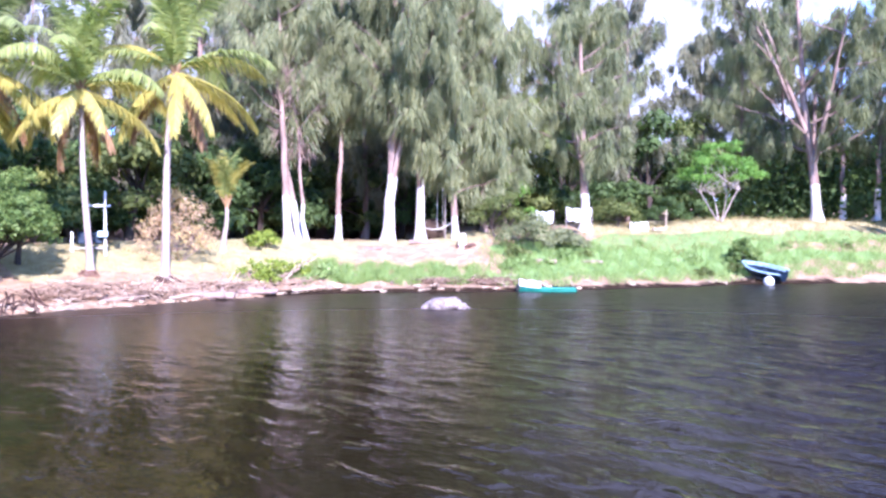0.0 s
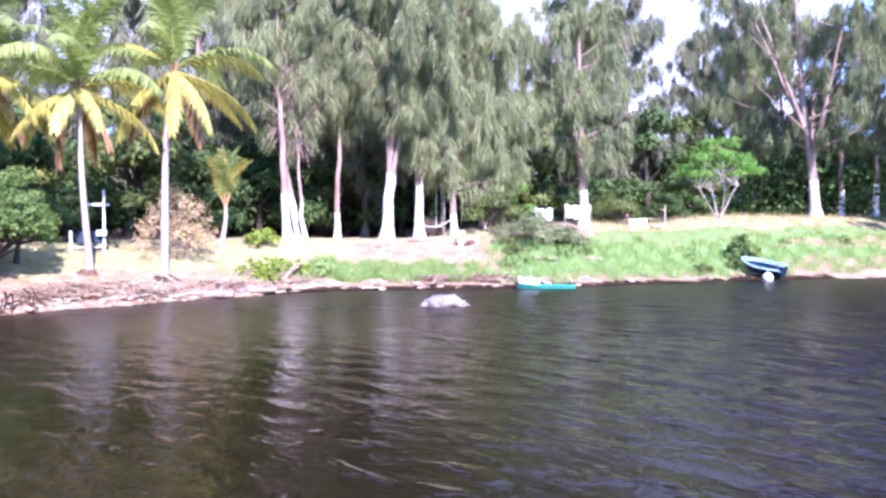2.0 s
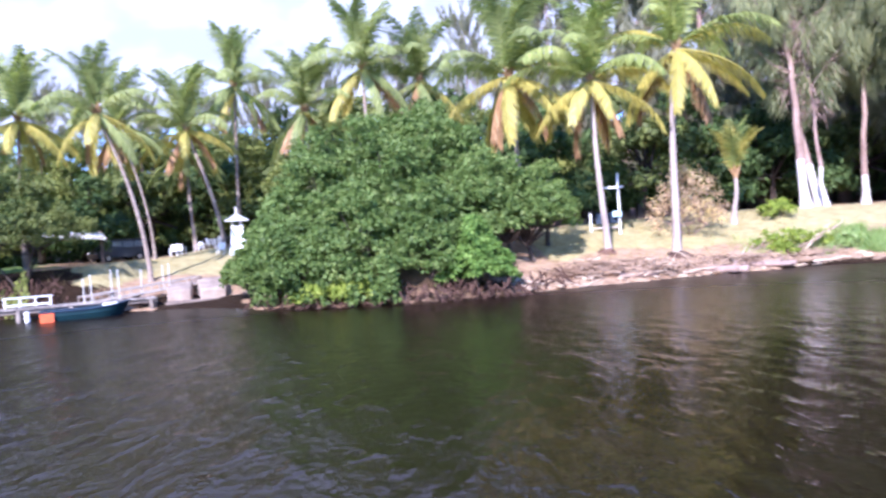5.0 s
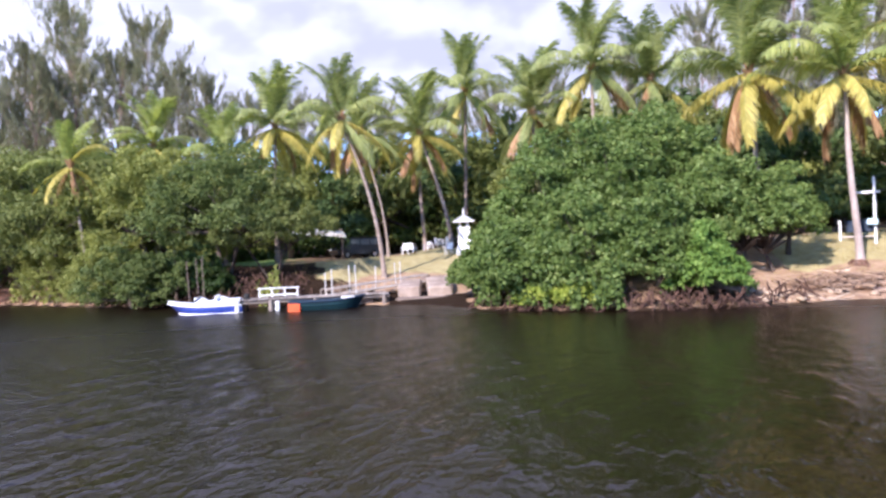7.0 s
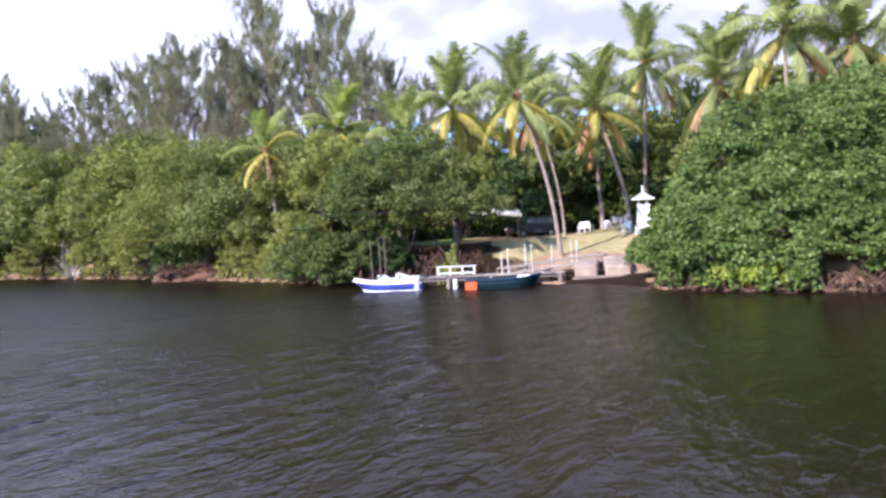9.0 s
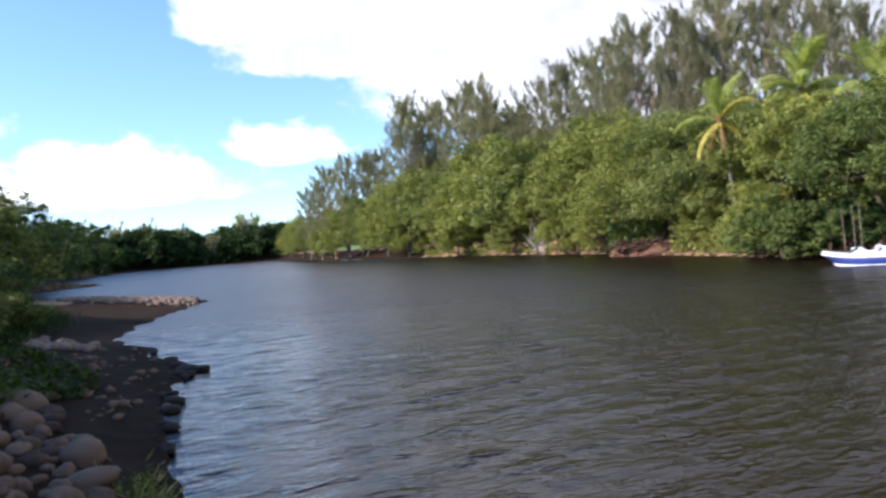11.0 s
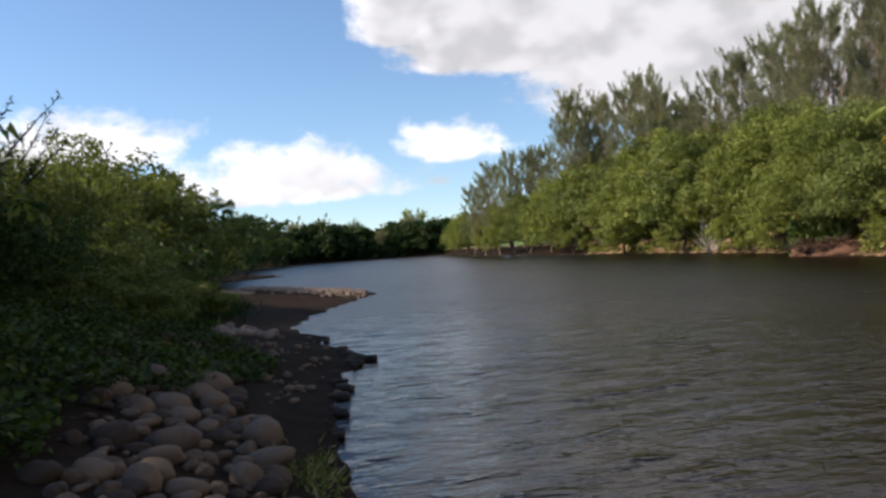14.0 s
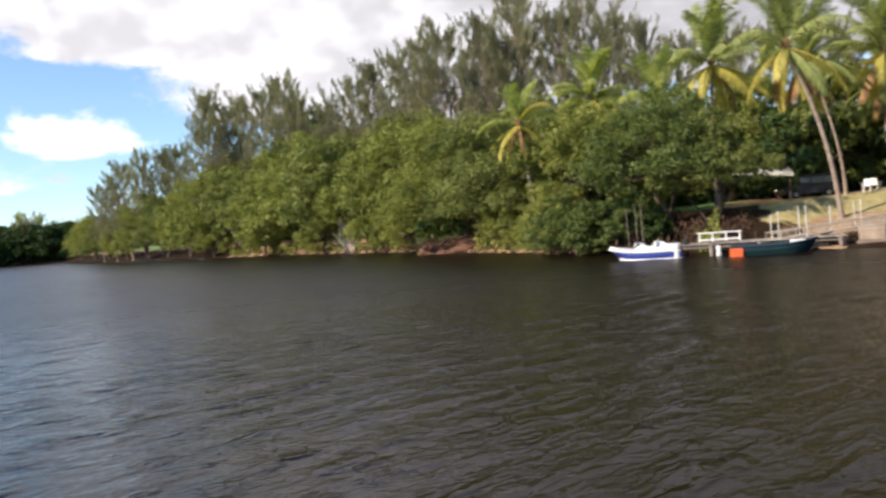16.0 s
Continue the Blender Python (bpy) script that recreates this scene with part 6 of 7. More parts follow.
def garden_table(m):
    ob = thing("garden_table", "white plastic garden table on the lawn", "table", m, "white garden tables")
    part("tabletop", Geo().tube([(0, 0, 0.69), (0, 0, 0.70), (0, 0, 0.73)], [0.56, 0.6, 0.6], 20), M["plastic"], ob)
    for k in range(4):
        a = k * math.pi / 2 + 0.78
        part("leg", Geo().tube([(0.42 * math.cos(a), 0.42 * math.sin(a), 0), (0.36 * math.cos(a), 0.36 * math.sin(a), 0.7)], [0.025, 0.035], 6), M["plastic"], ob)
    return ob


def van():
    ob = thing("van", "dark blue-grey van parked under the trees", "van", spot(57.5, 72.0, 266))
    prof = [(-2.3, 0.35), (2.2, 0.35), (2.3, 0.75), (1.75, 1.0), (1.1, 1.75), (0.8, 1.86), (-2.1, 1.86), (-2.3, 1.7)]
    v = np.array([(x, y, z) for y in (-0.88, 0.88) for x, z in prof])
    v[:, 1] *= np.where(v[:, 2] > 1.2, 0.9, 1.0)
    q = [[k, (k + 1) % 8, 8 + (k + 1) % 8, 8 + k] for k in range(8)] + [[0, 1, 2, 3], [0, 3, 6, 7], [3, 4, 5, 6], [11, 10, 9, 8], [15, 14, 11, 8], [14, 13, 12, 11]]
    part("body", Geo().add(v, q), M["dark_metal"], ob)
    part("windscreen", Geo().add([(1.70, -0.74, 1.06), (1.70, 0.74, 1.06), (1.16, 0.68, 1.70), (1.16, -0.68, 1.70)], [[0, 1, 2, 3]]).add([(1.72, -0.74, 1.07), (1.72, 0.74, 1.07), (1.18, 0.68, 1.71), (1.18, -0.68, 1.71)], [[0, 1, 2, 3]]), M["glass"], ob)
    for s in (-1, 1):
        for x0, x1 in ((0.05, 0.95), (-0.95, -0.05), (-2.0, -1.05)):
            part("side_window", Geo().box(((x0 + x1) / 2, s * 0.835, 1.42), (x1 - x0, 0.03, 0.5), 0, 0.01), M["glass"], ob)
        for x in (-1.4, 1.35):
            w = part("wheel", Geo().tube([(x, s * 0.72, 0.33), (x, s * 0.74, 0.33), (x, s * 0.92, 0.33)], [0.28, 0.33, 0.33], 16), M["rubber"], ob)
            part("rim", Geo().tube([(x, s * 0.90, 0.33), (x, s * 0.935, 0.33)], 0.19, 12), M["pipe"], w)
    for s in (-0.6, 0.6):
        part("headlight", Geo().box((2.27, s, 0.78), (0.06, 0.28, 0.16), 0, 0.02), M["plastic"], ob)


def shelter():
    ob = thing("boat_shelter", "open shelter with a sloping pale sheet roof under trees", "shelter", spot(60.2, 66.0, 61))
    for x in (-3.0, 2.0):
        for y, h in ((-1.3, 1.86), (1.3, 2.2)):
            part("post", Geo().tube([(x, y, -0.2), (x, y, h)], 0.05, 8), M["dark_wood"], ob)
    n = 40
    xs = np.linspace(-3.3, 2.3, n)
    w = 0.03 * np.cos(np.arange(n) * math.pi)
    lo, hi = np.stack([xs, 0 * xs - 1.8, 1.98 + w - 0.10 * xs], 1), np.stack([xs, 0 * xs + 1.8, 2.60 + w - 0.14 * xs], 1)
    g = Geo().add(np.concatenate([lo, hi, lo - (0, 0, 0.02), hi - (0, 0, 0.02)]),
                  [[k, k + 1, n + k + 1, n + k] for k in range(n - 1)] + [[2 * n + k, 3 * n + k, 3 * n + k + 1, 2 * n + k + 1] for k in range(n - 1)] + [[k, 2 * n + k, 2 * n + k + 1, k + 1] for k in range(n - 1)])
    part("roof_sheet", g, M["pale_tin"], ob, "pale corrugated sheet")
    for y, z in ((-1.3, 2.0), (1.3, 2.5)):
        part("beam", Geo().box((-0.5, y, z - 0.1), (5.2, 0.1, 0.10), 0, 0.01), M["dark_wood"], ob)


def masts():
    for k, (az, h, lean) in enumerate(((68.9, 3.1, -2.5), (68.35, 3.2, -1.5), (68.0, 3.3, -1.0))):
        p = bearing(az, 48.3)
        ob = thing("mooring_pole", "thin grey mooring pole standing in the water", "pole", pose(p.x, p.y, -1.0, 0, 0, 68) @ pose(0, 0, 0, 0, lean, 0), "mooring poles")
        part("shaft", Geo().tube([(0, 0, 0), (0, 0, h + 0.8)], [0.034, 0.024], 8), M["dark_wood"], ob)


def rack():
    """White posts with a cross-bar and a blue box, behind the slim palm."""
    ob = thing("post_frame", "white wooden post with a cross-bar and a blue box", "post", spot(22.9, 50.0, 20))
    part("tall_post", Geo().box((0, 0, 1.75), (0.13, 0.13, 3.9), 0, 0.02), M["white_paint"], ob)
    part("crossbar", Geo().box((-0.35, -0.075, 2.85), (1.3, 0.06, 0.13), 0, 0.015), M["white_paint"], ob)
    part("low_post", Geo().box((-1.75, 0, 0.6), (0.13, 0.13, 1.5), 0, 0.02), M["white_paint"], ob)
    part("bar", Geo().box((-0.85, 0, 0.42), (1.65, 0.08, 0.1), 0, 0.015), M["grey_wood"], ob)
    part("blue_box", Geo().box((-0.8, 0.25, 1.0), (1.3, 0.5, 0.7), 0, 0.05), M["navy"], ob, "dark blue box")
    part("pale_box", Geo().box((-0.12, -0.22, 1.22), (0.55, 0.3, 0.35), 0, 0.04), M["pale_blue"], ob, "pale blue tub")


def hammock():
    a, b = bearing(1.5, 59.9), bearing(-0.9, 60.2)
    za, zb = ground_z(a.x, a.y) + 1.0, ground_z(b.x, b.y) + 1.5
    mid = (a + b) / 2
    ob = thing("rope_line", "slack pale rope tied between two tree trunks", "rope")
    t = np.linspace(0, 1, 16)
    pts = np.stack([a.x + (b.x - a.x) * t, a.y + (b.y - a.y) * t, za + (zb - za) * t - 0.9 * 4 * t * (1 - t) * 0.5], 1)
    part("rope", Geo().tube(pts, 0.035, 6), M["rope"], ob)
    s = bearing(0.25, 61.5)
    zs = ground_z(s.x, s.y)
    sw = thing("rope_swing", "rope swing with a wooden seat under a she-oak", "swing")
    for dx in (-0.22, 0.22):
        part("rope", Geo().tube([(s.x + dx, s.y, zs + 0.7), (s.x + dx * 0.8, s.y, zs + 7.5)], 0.025, 6), M["rope"], sw)
    part("seat", Geo().box((s.x, s.y, zs + 0.7), (0.55, 0.22, 0.05), 0, 0.01), M["grey_wood"], sw)


def bank_clutter():
    """Small things below the she-oaks: a stump, logs, a pole and a grey boulder, and the eroded foot of the palm."""
    rng = np.random.default_rng(61)
    ob = thing("painted_stump", "whitewashed tree stump with dark stones leaning on it", "stump", spot(-1.3, 57.6, 20))
    part("stump", Geo().tube([(0, 0, -0.2), (0.02, 0, 0.3), (0.08, 0, 0.75), (0.1, 0, 0.95)], [0.42, 0.30, 0.24, 0.20], 9), M["lime"], ob, smooth=True)
    for x, y, s in ((0.45, -0.3, 0.45), (0.8, -0.1, 0.6), (0.15, -0.45, 0.35), (-0.4, -0.3, 0.3)):
        part("stone", stone_mesh(int(500 + s * 100), M["root"], 0.7, 0.15, 2), None, ob).matrix_basis = pose(x, y, 0.1 * s, 0, 0, 40 * s) @ Matrix.Scale(s, 4)
    for az, d, L, r, turn in ((1.4, 58.4, 2.2, 0.16, 8), (5.0, 56.5, 1.2, 0.09, -12), (16.3, 43.6, 2.6, 0.24, -20), (13.6, 45.2, 3.0, 0.18, 10), (21.8, 41.4, 2.0, 0.16, 15), (-7.0, 55.5, 2.0, 0.18, -5), (-10.5, 58.0, 1.6, 0.14, 20)):
        lg = thing("fallen_log", "dark weathered log lying on the bank", "log", spot(az, d, turn + az), "fallen logs")
        part("log_trunk", Geo().tube(bent((-L / 2, 0, r * 0.7), (L / 2, 0, r * 0.8), 7, 0.03, rng), np.linspace(r, r * 0.75, 7), 8), M["bark"], lg, smooth=True)
        part("stub", Geo().tube([(0.2 * L, 0, r), (0.28 * L, 0.05, r * 2.6)], [r * 0.4, r * 0.2], 6), M["bark"], lg)
    p = thing("thin_pole", "thin grey pole standing under the she-oaks", "pole", spot(-0.1, 60.2))
    part("pole_shaft", Geo().tube([(0, 0, -0.3), (0.04, 0, 5.2)], [0.06, 0.045], 7), M["grey_wood"], p)
    rk = new("grey_boulder", stone_mesh(520, M["stone"], 0.8))
    rk.matrix_basis = spot(0.75, 62.5) @ pose(0, 0, 0.6) @ Matrix.Diagonal((2.1, 1.6, 2.2, 1))
    tagged(rk, "large grey-green boulder in the shade of the she-oaks", "boulder")
    for az, d, s in ((19.2, 46.6, 1.5), (24.0, 45.7, 0.9)):
        m = thing("root_ball", "dark eroded root ball at a palm's foot", "roots", spot(az, d, 0, 0.15), "palm root balls")
        part("earth", stone_mesh(530, M["root"], 0.42, 0.2), None, m).matrix_basis = Matrix.Scale(s, 4)
        g = Geo()
        for k in range(26):
            a = k * 0.55
            g.tube(bent((0.2 * math.cos(a), 0.2 * math.sin(a), 0.35), (s * 0.7 * math.cos(a), s * 0.7 * math.sin(a), 0.0), 4, 0.05, rng), [0.05, 0.04, 0.03, 0.015], 4, caps=False)
        part("root_tangle", g, M["root"], m)["kind"] = "stuff"


def cloths():
    for k, (az, d, w, h, z) in enumerate(((-7.2, 62.5, 1.4, 1.0, 1.15), (-9.6, 64.0, 2.0, 1.0, 1.45))):
        p = bearing(az, d)
        ob = thing("hanging_cloth", "white cloth hung on a line between bushes", "cloth", pose(p.x, p.y, ground_z(p.x, p.y), 0, 0, az), "hanging white cloths")
        n = 10
        u, v = np.meshgrid(np.linspace(-0.5, 0.5, n), np.linspace(0, 1, n), indexing="ij")
        x, z2 = u * w * (1 - 0.15 * (1 - v)), z + h * v - 0.12 * np.cos(u * math.pi) + 0.07 * np.sin(u * 17 + v * 3)
        y = 0.10 * np.sin(u * 14 + v * 2) * (1 - v * 0.6)
        i, j = np.meshgrid(np.arange(n - 1), np.arange(n - 1), indexing="ij")
        q = np.stack([i * n + j, (i + 1) * n + j, (i + 1) * n + j + 1, i * n + j + 1], -1).reshape(-1, 4)
        f = np.stack([x, y, z2], -1).reshape(-1, 3)
        g = Geo().add(np.concatenate([f, f + (0, 0.02, 0)]), np.concatenate([q, q[:, ::-1] + n * n]))
        part("sheet", g, M["cloth"], ob, smooth=True)
        for s in (-1, 1):
            part("stake", Geo().tube([(s * w * 0.5, 0.02, -0.2), (s * w * 0.5, 0.02, z + h)], 0.035, 6), M["grey_wood"], ob)


def block_and_sign():
    ob = thing("concrete_block", "whitewashed concrete block on the dry bank", "block", spot(-13.7, 70.5, -10))
    part("block", Geo().box((0, 0, 0.28), (1.5, 0.8, 0.8), 0, 0.05), M["white_paint"], ob)
    part("slab", Geo().box((1.6, -0.1, 0.06), (1.0, 0.6, 0.2), 12, 0.03), M["concrete"], ob)
    s = thing("stake", "thin pale stake on the dry bank", "post", spot(-15.5, 72.0))
    part("stake_post", Geo().tube([(0, 0, -0.3), (0.05, 0, 1.8)], 0.05, 6), M["drift"], s)
    part("stake_top", Geo().box((-0.1, 0, 1.5), (0.4, 0.05, 0.12), 0, 0.01), M["drift"], s)


# ---- stones and shore litter ----
def stone_mesh(seed, mat, flat=0.62, craggy=0.06, detail=3):
    rng = np.random.default_rng(seed)
    bm = bmesh.new()
    bmesh.ops.create_icosphere(bm, subdivisions=detail, radius=0.5)
    o = rng.uniform(0, 50, 3)
    for v in bm.verts:
        d = noise.noise(v.co * 1.6 + Vector(o)) * 0.30 + noise.noise(v.co * 4.5 + Vector(o)) * craggy
        v.co *= 1 + d
        v.co.z *= flat
    me = bpy.data.meshes.new("stone")
    bm.to_mesh(me)
    bm.free()
    me.polygons.foreach_set("use_smooth", np.full(len(me.polygons), True))
    me.materials.append(mat)
    return me


def boulders():
    rng = np.random.default_rng(5)
    kinds = [stone_mesh(100 + k, M["stone"], 0.52 + 0.06 * k, 0.10) for k in range(7)]
    placed = []
    for k in range(2600):
        f = rng.random()
        d = 7.6 + 14.5 * f
        az = rng.normal(128.0 - 4.2 * (d - 8) / 14.5, 5.2 - 3.0 * (d - 8) / 14.5)
        if az < 118.8 + 0.5 * (d - 9) or az > (132.0 if d > 10.5 else 135.0):
            continue
        s = float(np.clip(rng.lognormal(-0.95, 0.5), 0.14, 0.70)) * (0.60 if d < 10.5 else 1.0 if d < 16 else 0.75)
        p = bearing(az, d)
        if any((p.x - q[0]) ** 2 + (p.y - q[1]) ** 2 < (0.40 * (s + q[2])) ** 2 for q in placed):
            continue
        placed.append((p.x, p.y, s))
        if len(placed) >= 290:
            break
    for x, y, s in placed:
        ob = new("boulder", kinds[int(rng.integers(0, 7))])
        ob.matrix_basis = pose(x, y, ground_z(x, y) + 0.10 * s, rng.uniform(-12, 12), rng.uniform(-12, 12), rng.uniform(0, 360)) @ Matrix.Diagonal((s * rng.uniform(0.95, 1.35), s, s * rng.uniform(0.85, 1.15), 1))
        tagged(ob, "smooth rounded grey-brown river boulder on dark sand", "boulder", "shore boulders")
    # dark stones at the water's edge
    dark = [stone_mesh(150 + k, M["wet_stone"], 0.6 + 0.05 * k, 0.16) for k in range(4)]
    wet = [(114.0, 22.1, 0.5), (113.5, 21.9, 0.42), (112.9, 21.8, 0.36), (114.5, 23.2, 0.45), (115.0, 24.6, 0.4), (113.9, 21.2, 0.3), (114.9, 17.6, 0.36), (114.5, 21.6, 0.3), (115.3, 14.8, 0.3), (115.2, 16.6, 0.34)]
    wet += [(np.interp(q, [10, 14.4, 16.3, 19, 22.2, 25.5, 29], [114.2, 116.4, 115.6, 115.2, 114.0, 115.2, 116.6]) + rng.normal() * 0.5, q, rng.uniform(0.10, 0.24)) for q in rng.uniform(13, 29, 26)]
    for az, d, s in wet:
        p = bearing(az, d)
        ob = new("boulder", dark[int(rng.integers(0, 4))])
        ob.matrix_basis = pose(p.x, p.y, 0.05, 0, 0, rng.uniform(0, 360)) @ Matrix.Diagonal((s * 1.2, s, s * 0.9, 1))
        tagged(ob, "dark wet boulder at the water's edge", "boulder", "wet boulders")
    # cobbles on the spits, too many to count
    def cobbles(name, label, n, pick, mat, smin, smax):
        base = bmesh.new()
        bmesh.ops.create_icosphere(base, subdivisions=1, radius=0.5)
        bv = np.array([v.co[:] for v in base.verts])
        bf = np.array([[v.index for v in f.verts] for f in base.faces])
        base.free()
        g = Geo()
        xy = np.array([pick() for k in range(n)])
        z = land(xy[:, 0], xy[:, 1])[0]
        for (x, y), zz in zip(xy, z):
            s = smin + (smax - smin) * rng.random() ** 2.2
            v = bv * (1 + rng.normal(size=(len(bv), 1)) * 0.10) * s * np.array([rng.uniform(0.9, 1.4), 1, 0.65])
            g.add(v + (x, y, zz + 0.12 * s), np.concatenate([bf, bf[:, 2:]], 1))
        ob = part(name, g, mat, smooth=True)
        tagged(ob, label, "stones", kind="stuff")

    def spit():
        f = rng.random()
        p = bearing(112.9 + 8.6 * f, 53.8 + rng.normal() * 1.1 + 1.7 * f)
        return p.x, p.y

    def spit2():
        p = bearing(119.2 + rng.random() * 4, 119 + rng.normal() * 3)
        return p.x, p.y

    def beach():
        f = rng.random()
        p = bearing(118.2 + rng.normal() * 2.0 + 3.0 * f, 15 + 16 * f)
        return p.x, p.y
    cobbles("cobbles", "pale cobbles heaped along the gravel spit", 1900, spit, M["cobble"], 0.10, 0.52)
    cobbles("cobbles", "cobbles on the farther gravel spit", 140, spit2, M["stone"], 0.3, 0.9)
    def patch():
        f = rng.random()
        p = bearing(119.9 + 3.6 * f + rng.normal() * 0.3, 29.5 + 2.0 * f + rng.normal() * 0.9)
        return p.x, p.y
    cobbles("cobbles", "patch of pale cobbles on the dark beach", 170, patch, M["cobble"], 0.14, 0.5)
    cobbles("cobbles", "small cobbles scattered over dark sand", 90, beach, M["stone"], 0.10, 0.3)


def river_rock():
    p = bearing(-0.1, 36.2)
    ob = thing("river_rock", "pale lumpy rock rising from the river", "rock", pose(p.x, p.y, 0.0))
    for k, (x, y, s, sx) in enumerate(((0, 0, 1.15, 1.35), (-0.55, 0.1, 0.75, 1.2), (0.7, -0.05, 0.6, 1.1), (0.25, 0.3, 0.8, 1.0), (-0.85, -0.1, 0.4, 1.2), (0.95, 0.1, 0.35, 1.0))):
        part("stone", stone_mesh(300 + k, M["rock"], 0.72, 0.24), None, ob).matrix_basis = pose(x, y, 0.10 * s, 0, 0, k * 50) @ Matrix.Diagonal((s * sx, s, s, 1))


def shore_litter():
    """Driftwood, stones and roots along the water's edge of the far bank."""
    rng = np.random.default_rng(8)
    kinds = [stone_mesh(200 + k, M["pale_stone"], 0.6, 0.14, 2) for k in range(5)]
    for k in range(190):
        az = rng.uniform(-22, 30) if k % 3 == 0 else rng.uniform(4, 30)
        base = np.interp(az, [e[0] for e in EDGE[1:24]], [e[1] for e in EDGE[1:24]])
        d = base + abs(rng.normal()) * 1.3 + 0.1
        p = bearing(az, d)
        s = 0.13 + 0.36 * rng.random() ** 1.8
        ob = new("shore_stone", kinds[k % 5])
        ob.matrix_basis = pose(p.x, p.y, max(0, ground_z(p.x, p.y)) + 0.05 * s, 0, 0, rng.uniform(0, 360)) @ Matrix.Diagonal((s * 1.5, s, s * 0.8, 1))
        tagged(ob, "pale sunlit stone among shore litter", "stone", "shore stones")
    for k in range(46):
        az = rng.uniform(8, 30) if k < 30 else rng.uniform(-14, 8)
        base = np.interp(az, [e[0] for e in EDGE[1:24]], [e[1] for e in EDGE[1:24]])
        p = bearing(az, base + abs(rng.normal()) * 1.6 + 0.2)
        z = ground_z(p.x, p.y)
        L = rng.uniform(0.6, 2.2)
        a = rng.uniform(0, 6.28)
        tilt = rng.uniform(-0.05, 0.16)
        line = bent((0, 0, 0.06), (math.cos(a) * L, math.sin(a) * L, 0.1 + tilt * L), 6, 0.05, rng)
        ob = thing("driftwood", "bleached driftwood branch lying on the shore", "driftwood", pose(p.x, p.y, z), "driftwood")
        part("branch", Geo().tube(line, np.linspace(0.07, 0.02, 6), 6), M["drift"], ob)
        b2 = line[2]
        part("side_branch", Geo().tube(bent(b2, b2 + np.array([rng.normal() * 0.4, rng.normal() * 0.4, 0.35]), 4, 0.03, rng), [0.035, 0.03, 0.02, 0.01], 5), M["drift"], ob)
    for az, d, L, turn, lift in ((17.2, 45.2, 3.0, 20, 0.9), (18.3, 44.0, 2.4, 120, 0.7), (12.2, 48.0, 3.2, 40, 1.5), (11.5, 48.6, 2.6, 60, 1.3), (22.5, 42.5, 2.4, 5, 0.2)):
        p = bearing(az, d)
        ob = thing("fallen_branch", "bare pale fallen branch on the bank", "branch", pose(p.x, p.y, ground_z(p.x, p.y), 0, 0, turn), "fallen branches")
        line = bent((0, 0, 0), (L, 0, lift), 8, 0.09, rng)
        part("limb", Geo().tube(line, np.linspace(0.065, 0.02, 8), 7), M["drift"], ob)
        for j in (3, 4, 5, 6):
            part("twig", Geo().tube(bent(line[j], line[j] + np.array([0.4, rng.normal() * 0.5, 0.5]), 4, 0.03, rng), [0.04, 0.03, 0.02, 0.012], 5), M["drift"], ob)
    # tangled roots under the bank
    g = Geo()
    for k in range(900):
        az = rng.uniform(27, 49) if k < 230 else (rng.uniform(60.5, 66) if k < 330 else rng.uniform(62, 98))
        base = np.interp(az, [e[0] for e in EDGE[1:29]], [e[1] for e in EDGE[1:29]])
        p = bearing(az, base + (rng.uniform(1.0, 6.0) if 60 < az < 66.2 else rng.uniform(-0.1, 1.4)))
        z = max(0.0, ground_z(p.x, p.y))
        q = np.array(p) + (rng.normal() * 0.6, rng.normal() * 0.6, 0)
        g.tube(bent((p.x, p.y, z + rng.uniform(0.1, 0.85)), (q[0], q[1], max(0.0, z - 0.25)), 5, 0.06, rng), np.linspace(0.045, 0.018, 5), 4, caps=False)
    tagged(part("roots", g, M["root"]), "tangle of reddish roots along the undercut bank", "roots", kind="stuff")


def debris_mounds():
    """Mats of washed-up roots and dry earth on the shore below the palms."""
    rng = np.random.default_rng(44)
    for k, (az, d, w, h) in enumerate(((24.6, 41.6, 3.2, 0.85), (22.6, 42.2, 3.6, 0.8), (20.8, 43.0, 2.6, 0.6), (17.6, 44.4, 3.0, 0.75), (15.9, 45.4, 2.6, 0.6), (13.9, 46.4, 3.4, 0.55), (26.6, 41.0, 2.6, 0.55), (11.4, 48.4, 2.2, 0.4), (0.6, 50.2, 2.2, 0.35), (-3.6, 50.6, 3.0, 0.5))):
        ob = thing("root_mat", "mat of washed-up brown roots and dry earth on the shore", "debris", spot(az, d, az + rng.uniform(-15, 15)), "root mats")
        part("earth", stone_mesh(540 + k % 4, M["dry_root"], 0.7, 0.36, 3), None, ob).matrix_basis = Matrix.Diagonal((w * 0.8, w * 0.5, h * 1.15, 1))
        g = Geo()
        for j in range(110):
            a = np.array([rng.normal() * w * 0.30, rng.normal() * w * 0.16, h * rng.uniform(0.1, 0.75)])
            g.tube(bent(a, a + np.array([rng.normal() * 0.7, rng.normal() * 0.4 - 0.2, rng.uniform(-0.35, 0.22)]), 5, 0.06, rng), np.linspace(0.035, 0.012, 5), 4, caps=False)
        part("root_tangle", g, M["dry_root"], ob)["kind"] = "stuff"


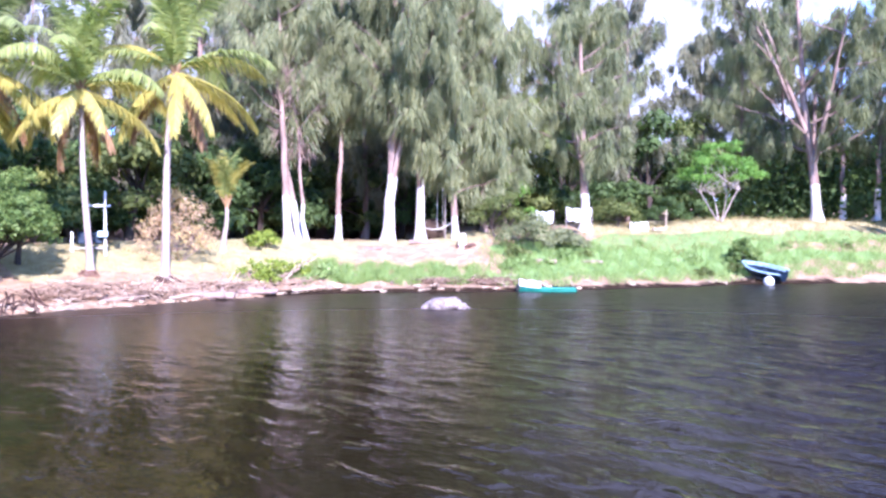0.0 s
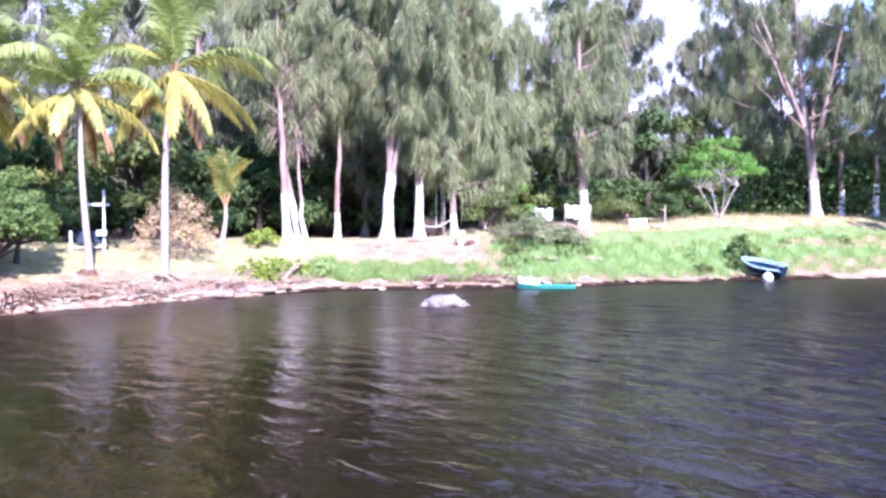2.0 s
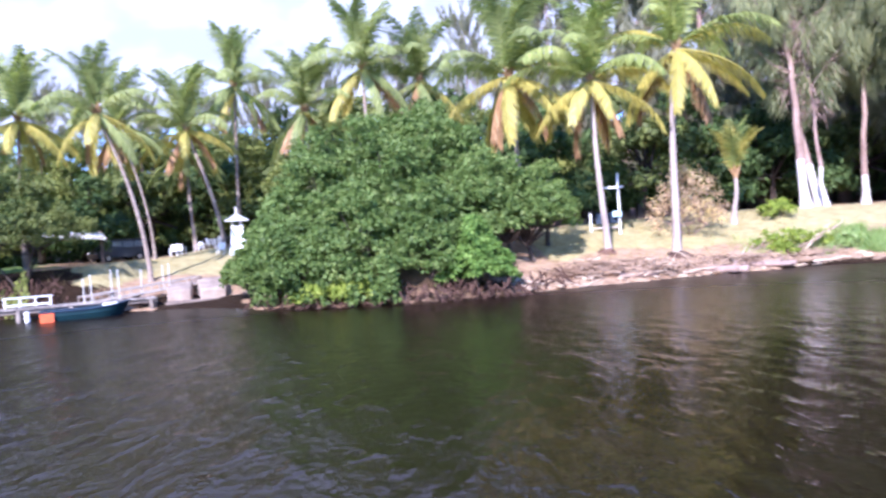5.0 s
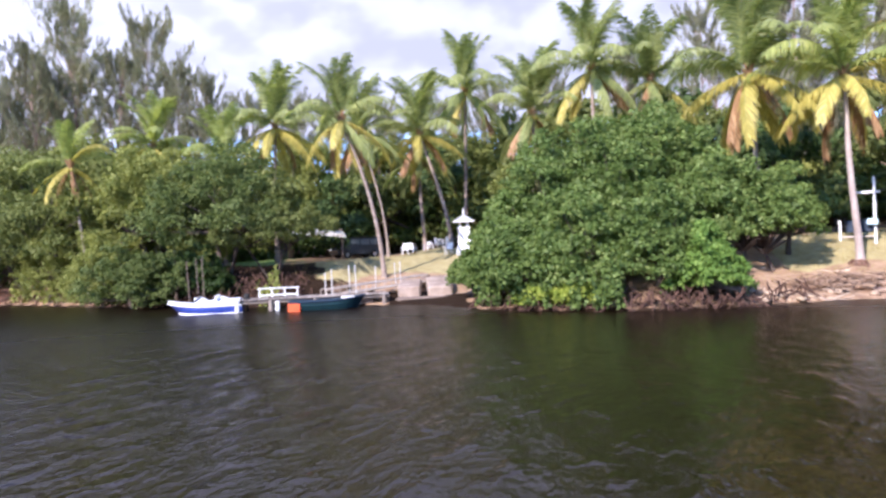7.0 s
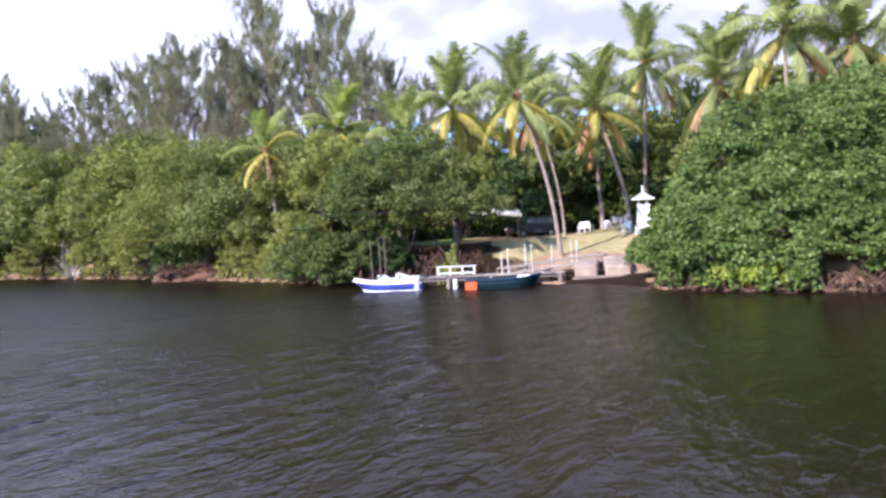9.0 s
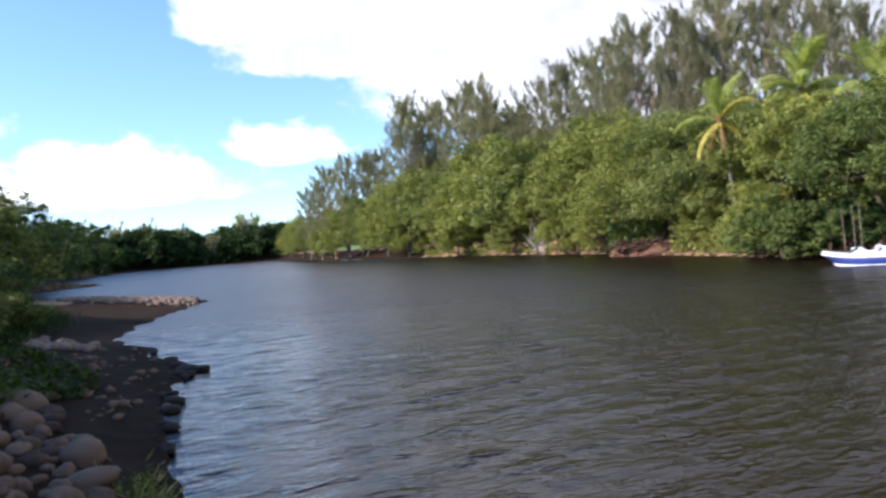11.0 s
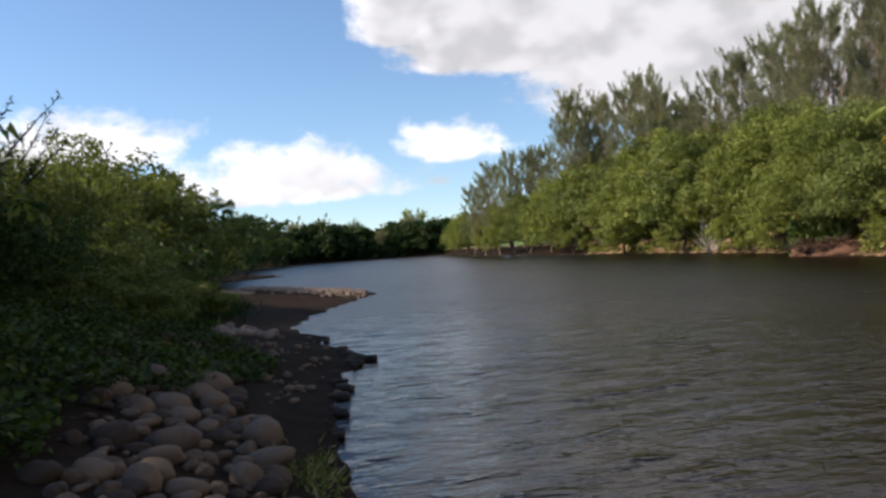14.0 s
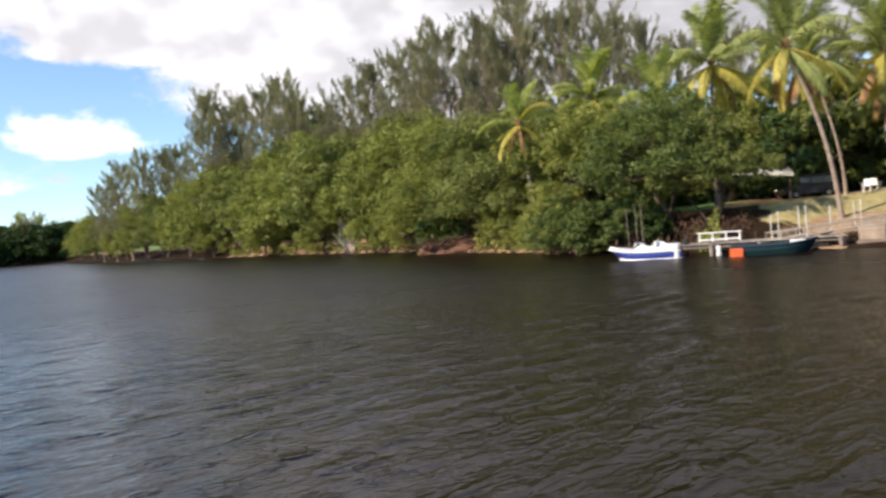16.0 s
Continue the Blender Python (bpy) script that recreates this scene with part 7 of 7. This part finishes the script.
def red_mound():
    p = bearing(81.2, 74.0)
    ob = thing("root_mound", "red earth mound with bare roots on the bank", "mound", pose(p.x, p.y, 0.25, 0, 0, 81))
    me = stone_mesh(400, M["red_earth"], 0.55, 0.34, 4)
    part("earth", me, None, ob).matrix_basis = Matrix.Diagonal((6.6, 3.2, 3.3, 1))
    rng = np.random.default_rng(4)
    g = Geo()
    for k in range(70):
        a = np.array([rng.uniform(-3.2, 3.2), -1.2, rng.uniform(0.1, 1.2)])
        g.tube(bent(a, a + np.array([rng.normal() * 1.6, -0.5, -rng.uniform(-0.5, 0.9)]), 5, 0.10, rng), np.linspace(0.07, 0.02, 5), 4, caps=False)
    part("root_tangle", g, M["root"], ob)["kind"] = "stuff"
    q = bearing(88.8, 96.0)
    sn = thing("dead_branch", "bleached dead branch hanging over the water", "branch", pose(q.x, q.y, ground_z(q.x, q.y) + 0.3))
    for k in range(9):
        a = rng.uniform(0, 6.28)
        part("twig", Geo().tube(bent((0, 0, 0), (math.cos(a) * 1.8, math.sin(a) * 1.8, rng.uniform(1.0, 4.6)), 7, 0.12, rng), np.linspace(0.07, 0.02, 7), 5, caps=False), M["lime"], sn)


# ---- grass and creepers ----
def blades(name, label, n, pick, mat, lo, hi, w, lean=0.5):
    rng = np.random.default_rng(len(name) * 13 + n)
    xy = np.array(pick(rng, n))
    z, inland, _ = land(xy[:, 0], xy[:, 1])
    ok = inland > 0.15
    xy, z = xy[ok], z[ok]
    m = len(z)
    ax = normed(np.array([0, 0, 1.0]) + rng.normal(size=(m, 3)) * lean * (1, 1, 0.2))
    side = normed(np.cross(ax, units(rng, m)))
    g = Geo().leaves(np.stack([xy[:, 0], xy[:, 1], z - 0.03], 1), ax, side, rng.uniform(lo, hi, m), rng.uniform(w * 0.6, w * 1.3, m))
    tagged(part(name, g, M[mat]), label, "grass", kind="stuff")


edge_az, edge_d = np.array([e[0] for e in EDGE[1:24]]), np.array([e[1] for e in EDGE[1:24]])


def strip(a0, a1, t0, t1, wob=0.0):
    def pick(rng, n):
        az = rng.uniform(a0, a1, n) + rng.normal(size=n) * 0.8
        d = np.interp(az, edge_az, edge_d) + rng.uniform(t0, t1, n) + wob * np.sin(az * 1.7)
        clump = np.sin(az * 5.1 + d * 0.7) + np.sin(az * 2.3 - d * 1.3) + rng.normal(size=n) * 0.8
        keep = clump > -0.6
        a = np.radians(az[keep])
        return np.stack([-d[keep] * np.sin(a), d[keep] * np.cos(a)], 1)
    return pick


def foot(rng, n):
    a, d = np.radians(122.0 + 7.0 * rng.random(n) ** 0.7 + rng.normal(size=n) * 0.8), rng.uniform(31, 48, n)
    a = a + np.radians(np.clip(38 - d, 0, 9) * 0.35)
    return np.stack([-d * np.sin(a), d * np.cos(a)], 1)


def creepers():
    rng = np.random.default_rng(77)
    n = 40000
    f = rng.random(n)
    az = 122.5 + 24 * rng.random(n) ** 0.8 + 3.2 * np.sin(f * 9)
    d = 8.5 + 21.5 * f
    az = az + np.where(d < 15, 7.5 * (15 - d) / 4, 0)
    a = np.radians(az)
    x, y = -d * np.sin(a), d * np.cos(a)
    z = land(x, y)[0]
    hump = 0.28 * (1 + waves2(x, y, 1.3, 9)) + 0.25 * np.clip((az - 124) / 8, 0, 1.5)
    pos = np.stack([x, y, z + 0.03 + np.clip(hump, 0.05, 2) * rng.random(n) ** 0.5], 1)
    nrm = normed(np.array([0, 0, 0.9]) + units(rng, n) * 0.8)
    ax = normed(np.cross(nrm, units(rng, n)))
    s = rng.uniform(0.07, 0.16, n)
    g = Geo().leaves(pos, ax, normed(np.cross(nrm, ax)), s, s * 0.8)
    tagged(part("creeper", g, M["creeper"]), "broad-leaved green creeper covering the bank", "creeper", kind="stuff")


rowing_boat()
skiff()
buoy()
motor_boat()
barge()
dock()
gangway()
for az, d, h, z0 in ((59.75, 45.6, 1.55, 0.5), (59.3, 44.6, 1.75, 0.5), (58.05, 45.9, 1.7, 0.7), (57.6, 44.9, 1.8, 0.6), (56.2, 46.5, 1.5, 0.8), (54.8, 48.4, 1.2, 1.2), (54.45, 47.4, 1.4, 1.1)):
    pipe_post(az, d, h - 0.22, z0)
boat_ramp()
pavilion()
for az, d, turn in ((54.0, 63.0, 40), (53.5, 63.3, 200), (52.4, 65.5, 10), (51.6, 65.8, 120), (51.0, 65.0, 260), (50.9, 59.5, 30), (48.4, 59.0, 60)):
    chair(spot(az, d, turn))
for az, d in ((52.0, 65.0), (51.3, 66.2)):
    garden_table(spot(az, d))
van()
shelter()
masts()
rack()
hammock()
bank_clutter()
cloths()
block_and_sign()
boulders()
river_rock()
shore_litter()
debris_mounds()
red_mound()
blades("bank_grass", "tall bright green grass on the river bank", 34000, strip(-33, -3.4, 1.2, 11.0, 0.6), "grass", 0.25, 0.7, 0.035)
blades("bank_grass", "tall bright green grass below the she-oaks", 15000, strip(-2.2, 9.5, 1.8, 5.2, 0.5), "grass", 0.25, 0.75, 0.035)
blades("bank_grass", "yellow-green grass below the palms", 2200, strip(9.0, 15.0, 3.0, 7.0, 0.5), "grass", 0.15, 0.45, 0.03)
blades("dry_grass", "dry straw-coloured grass on the upper bank", 12000, strip(-33, -10, 10.0, 21.0, 0.5), "straw", 0.2, 0.55, 0.03)
blades("dry_grass", "dry straw-coloured grass round the palms", 9000, strip(12, 29, 3.5, 14.0, 0.5), "straw", 0.06, 0.2, 0.03)
blades("dry_grass", "short dry lawn grass", 7000, strip(49.5, 62, 5.0, 24.0, 0.5), "straw", 0.04, 0.14, 0.03)
blades("bank_grass", "long soft green grass at the foot of the shaded trees", 14000, lambda rng, n: foot(rng, n), "shade_deep", 0.2, 0.7, 0.05, 0.7)
creepers()


def tuft(rng, n):
    a, d = np.radians(117.2 + rng.normal(size=n) * 1.1), 10.4 + rng.normal(size=n) * 0.7
    return np.stack([-d * np.sin(a), d * np.cos(a)], 1)


blades("grass_tuft", "tuft of long yellow-green grass at the water's edge", 170, tuft, "broad_lit", 0.12, 0.36, 0.03, 1.1)
blades("grass_tuft", "tuft of pale dry grass among green blades at the water's edge", 120, tuft, "straw", 0.10, 0.32, 0.026, 1.3)
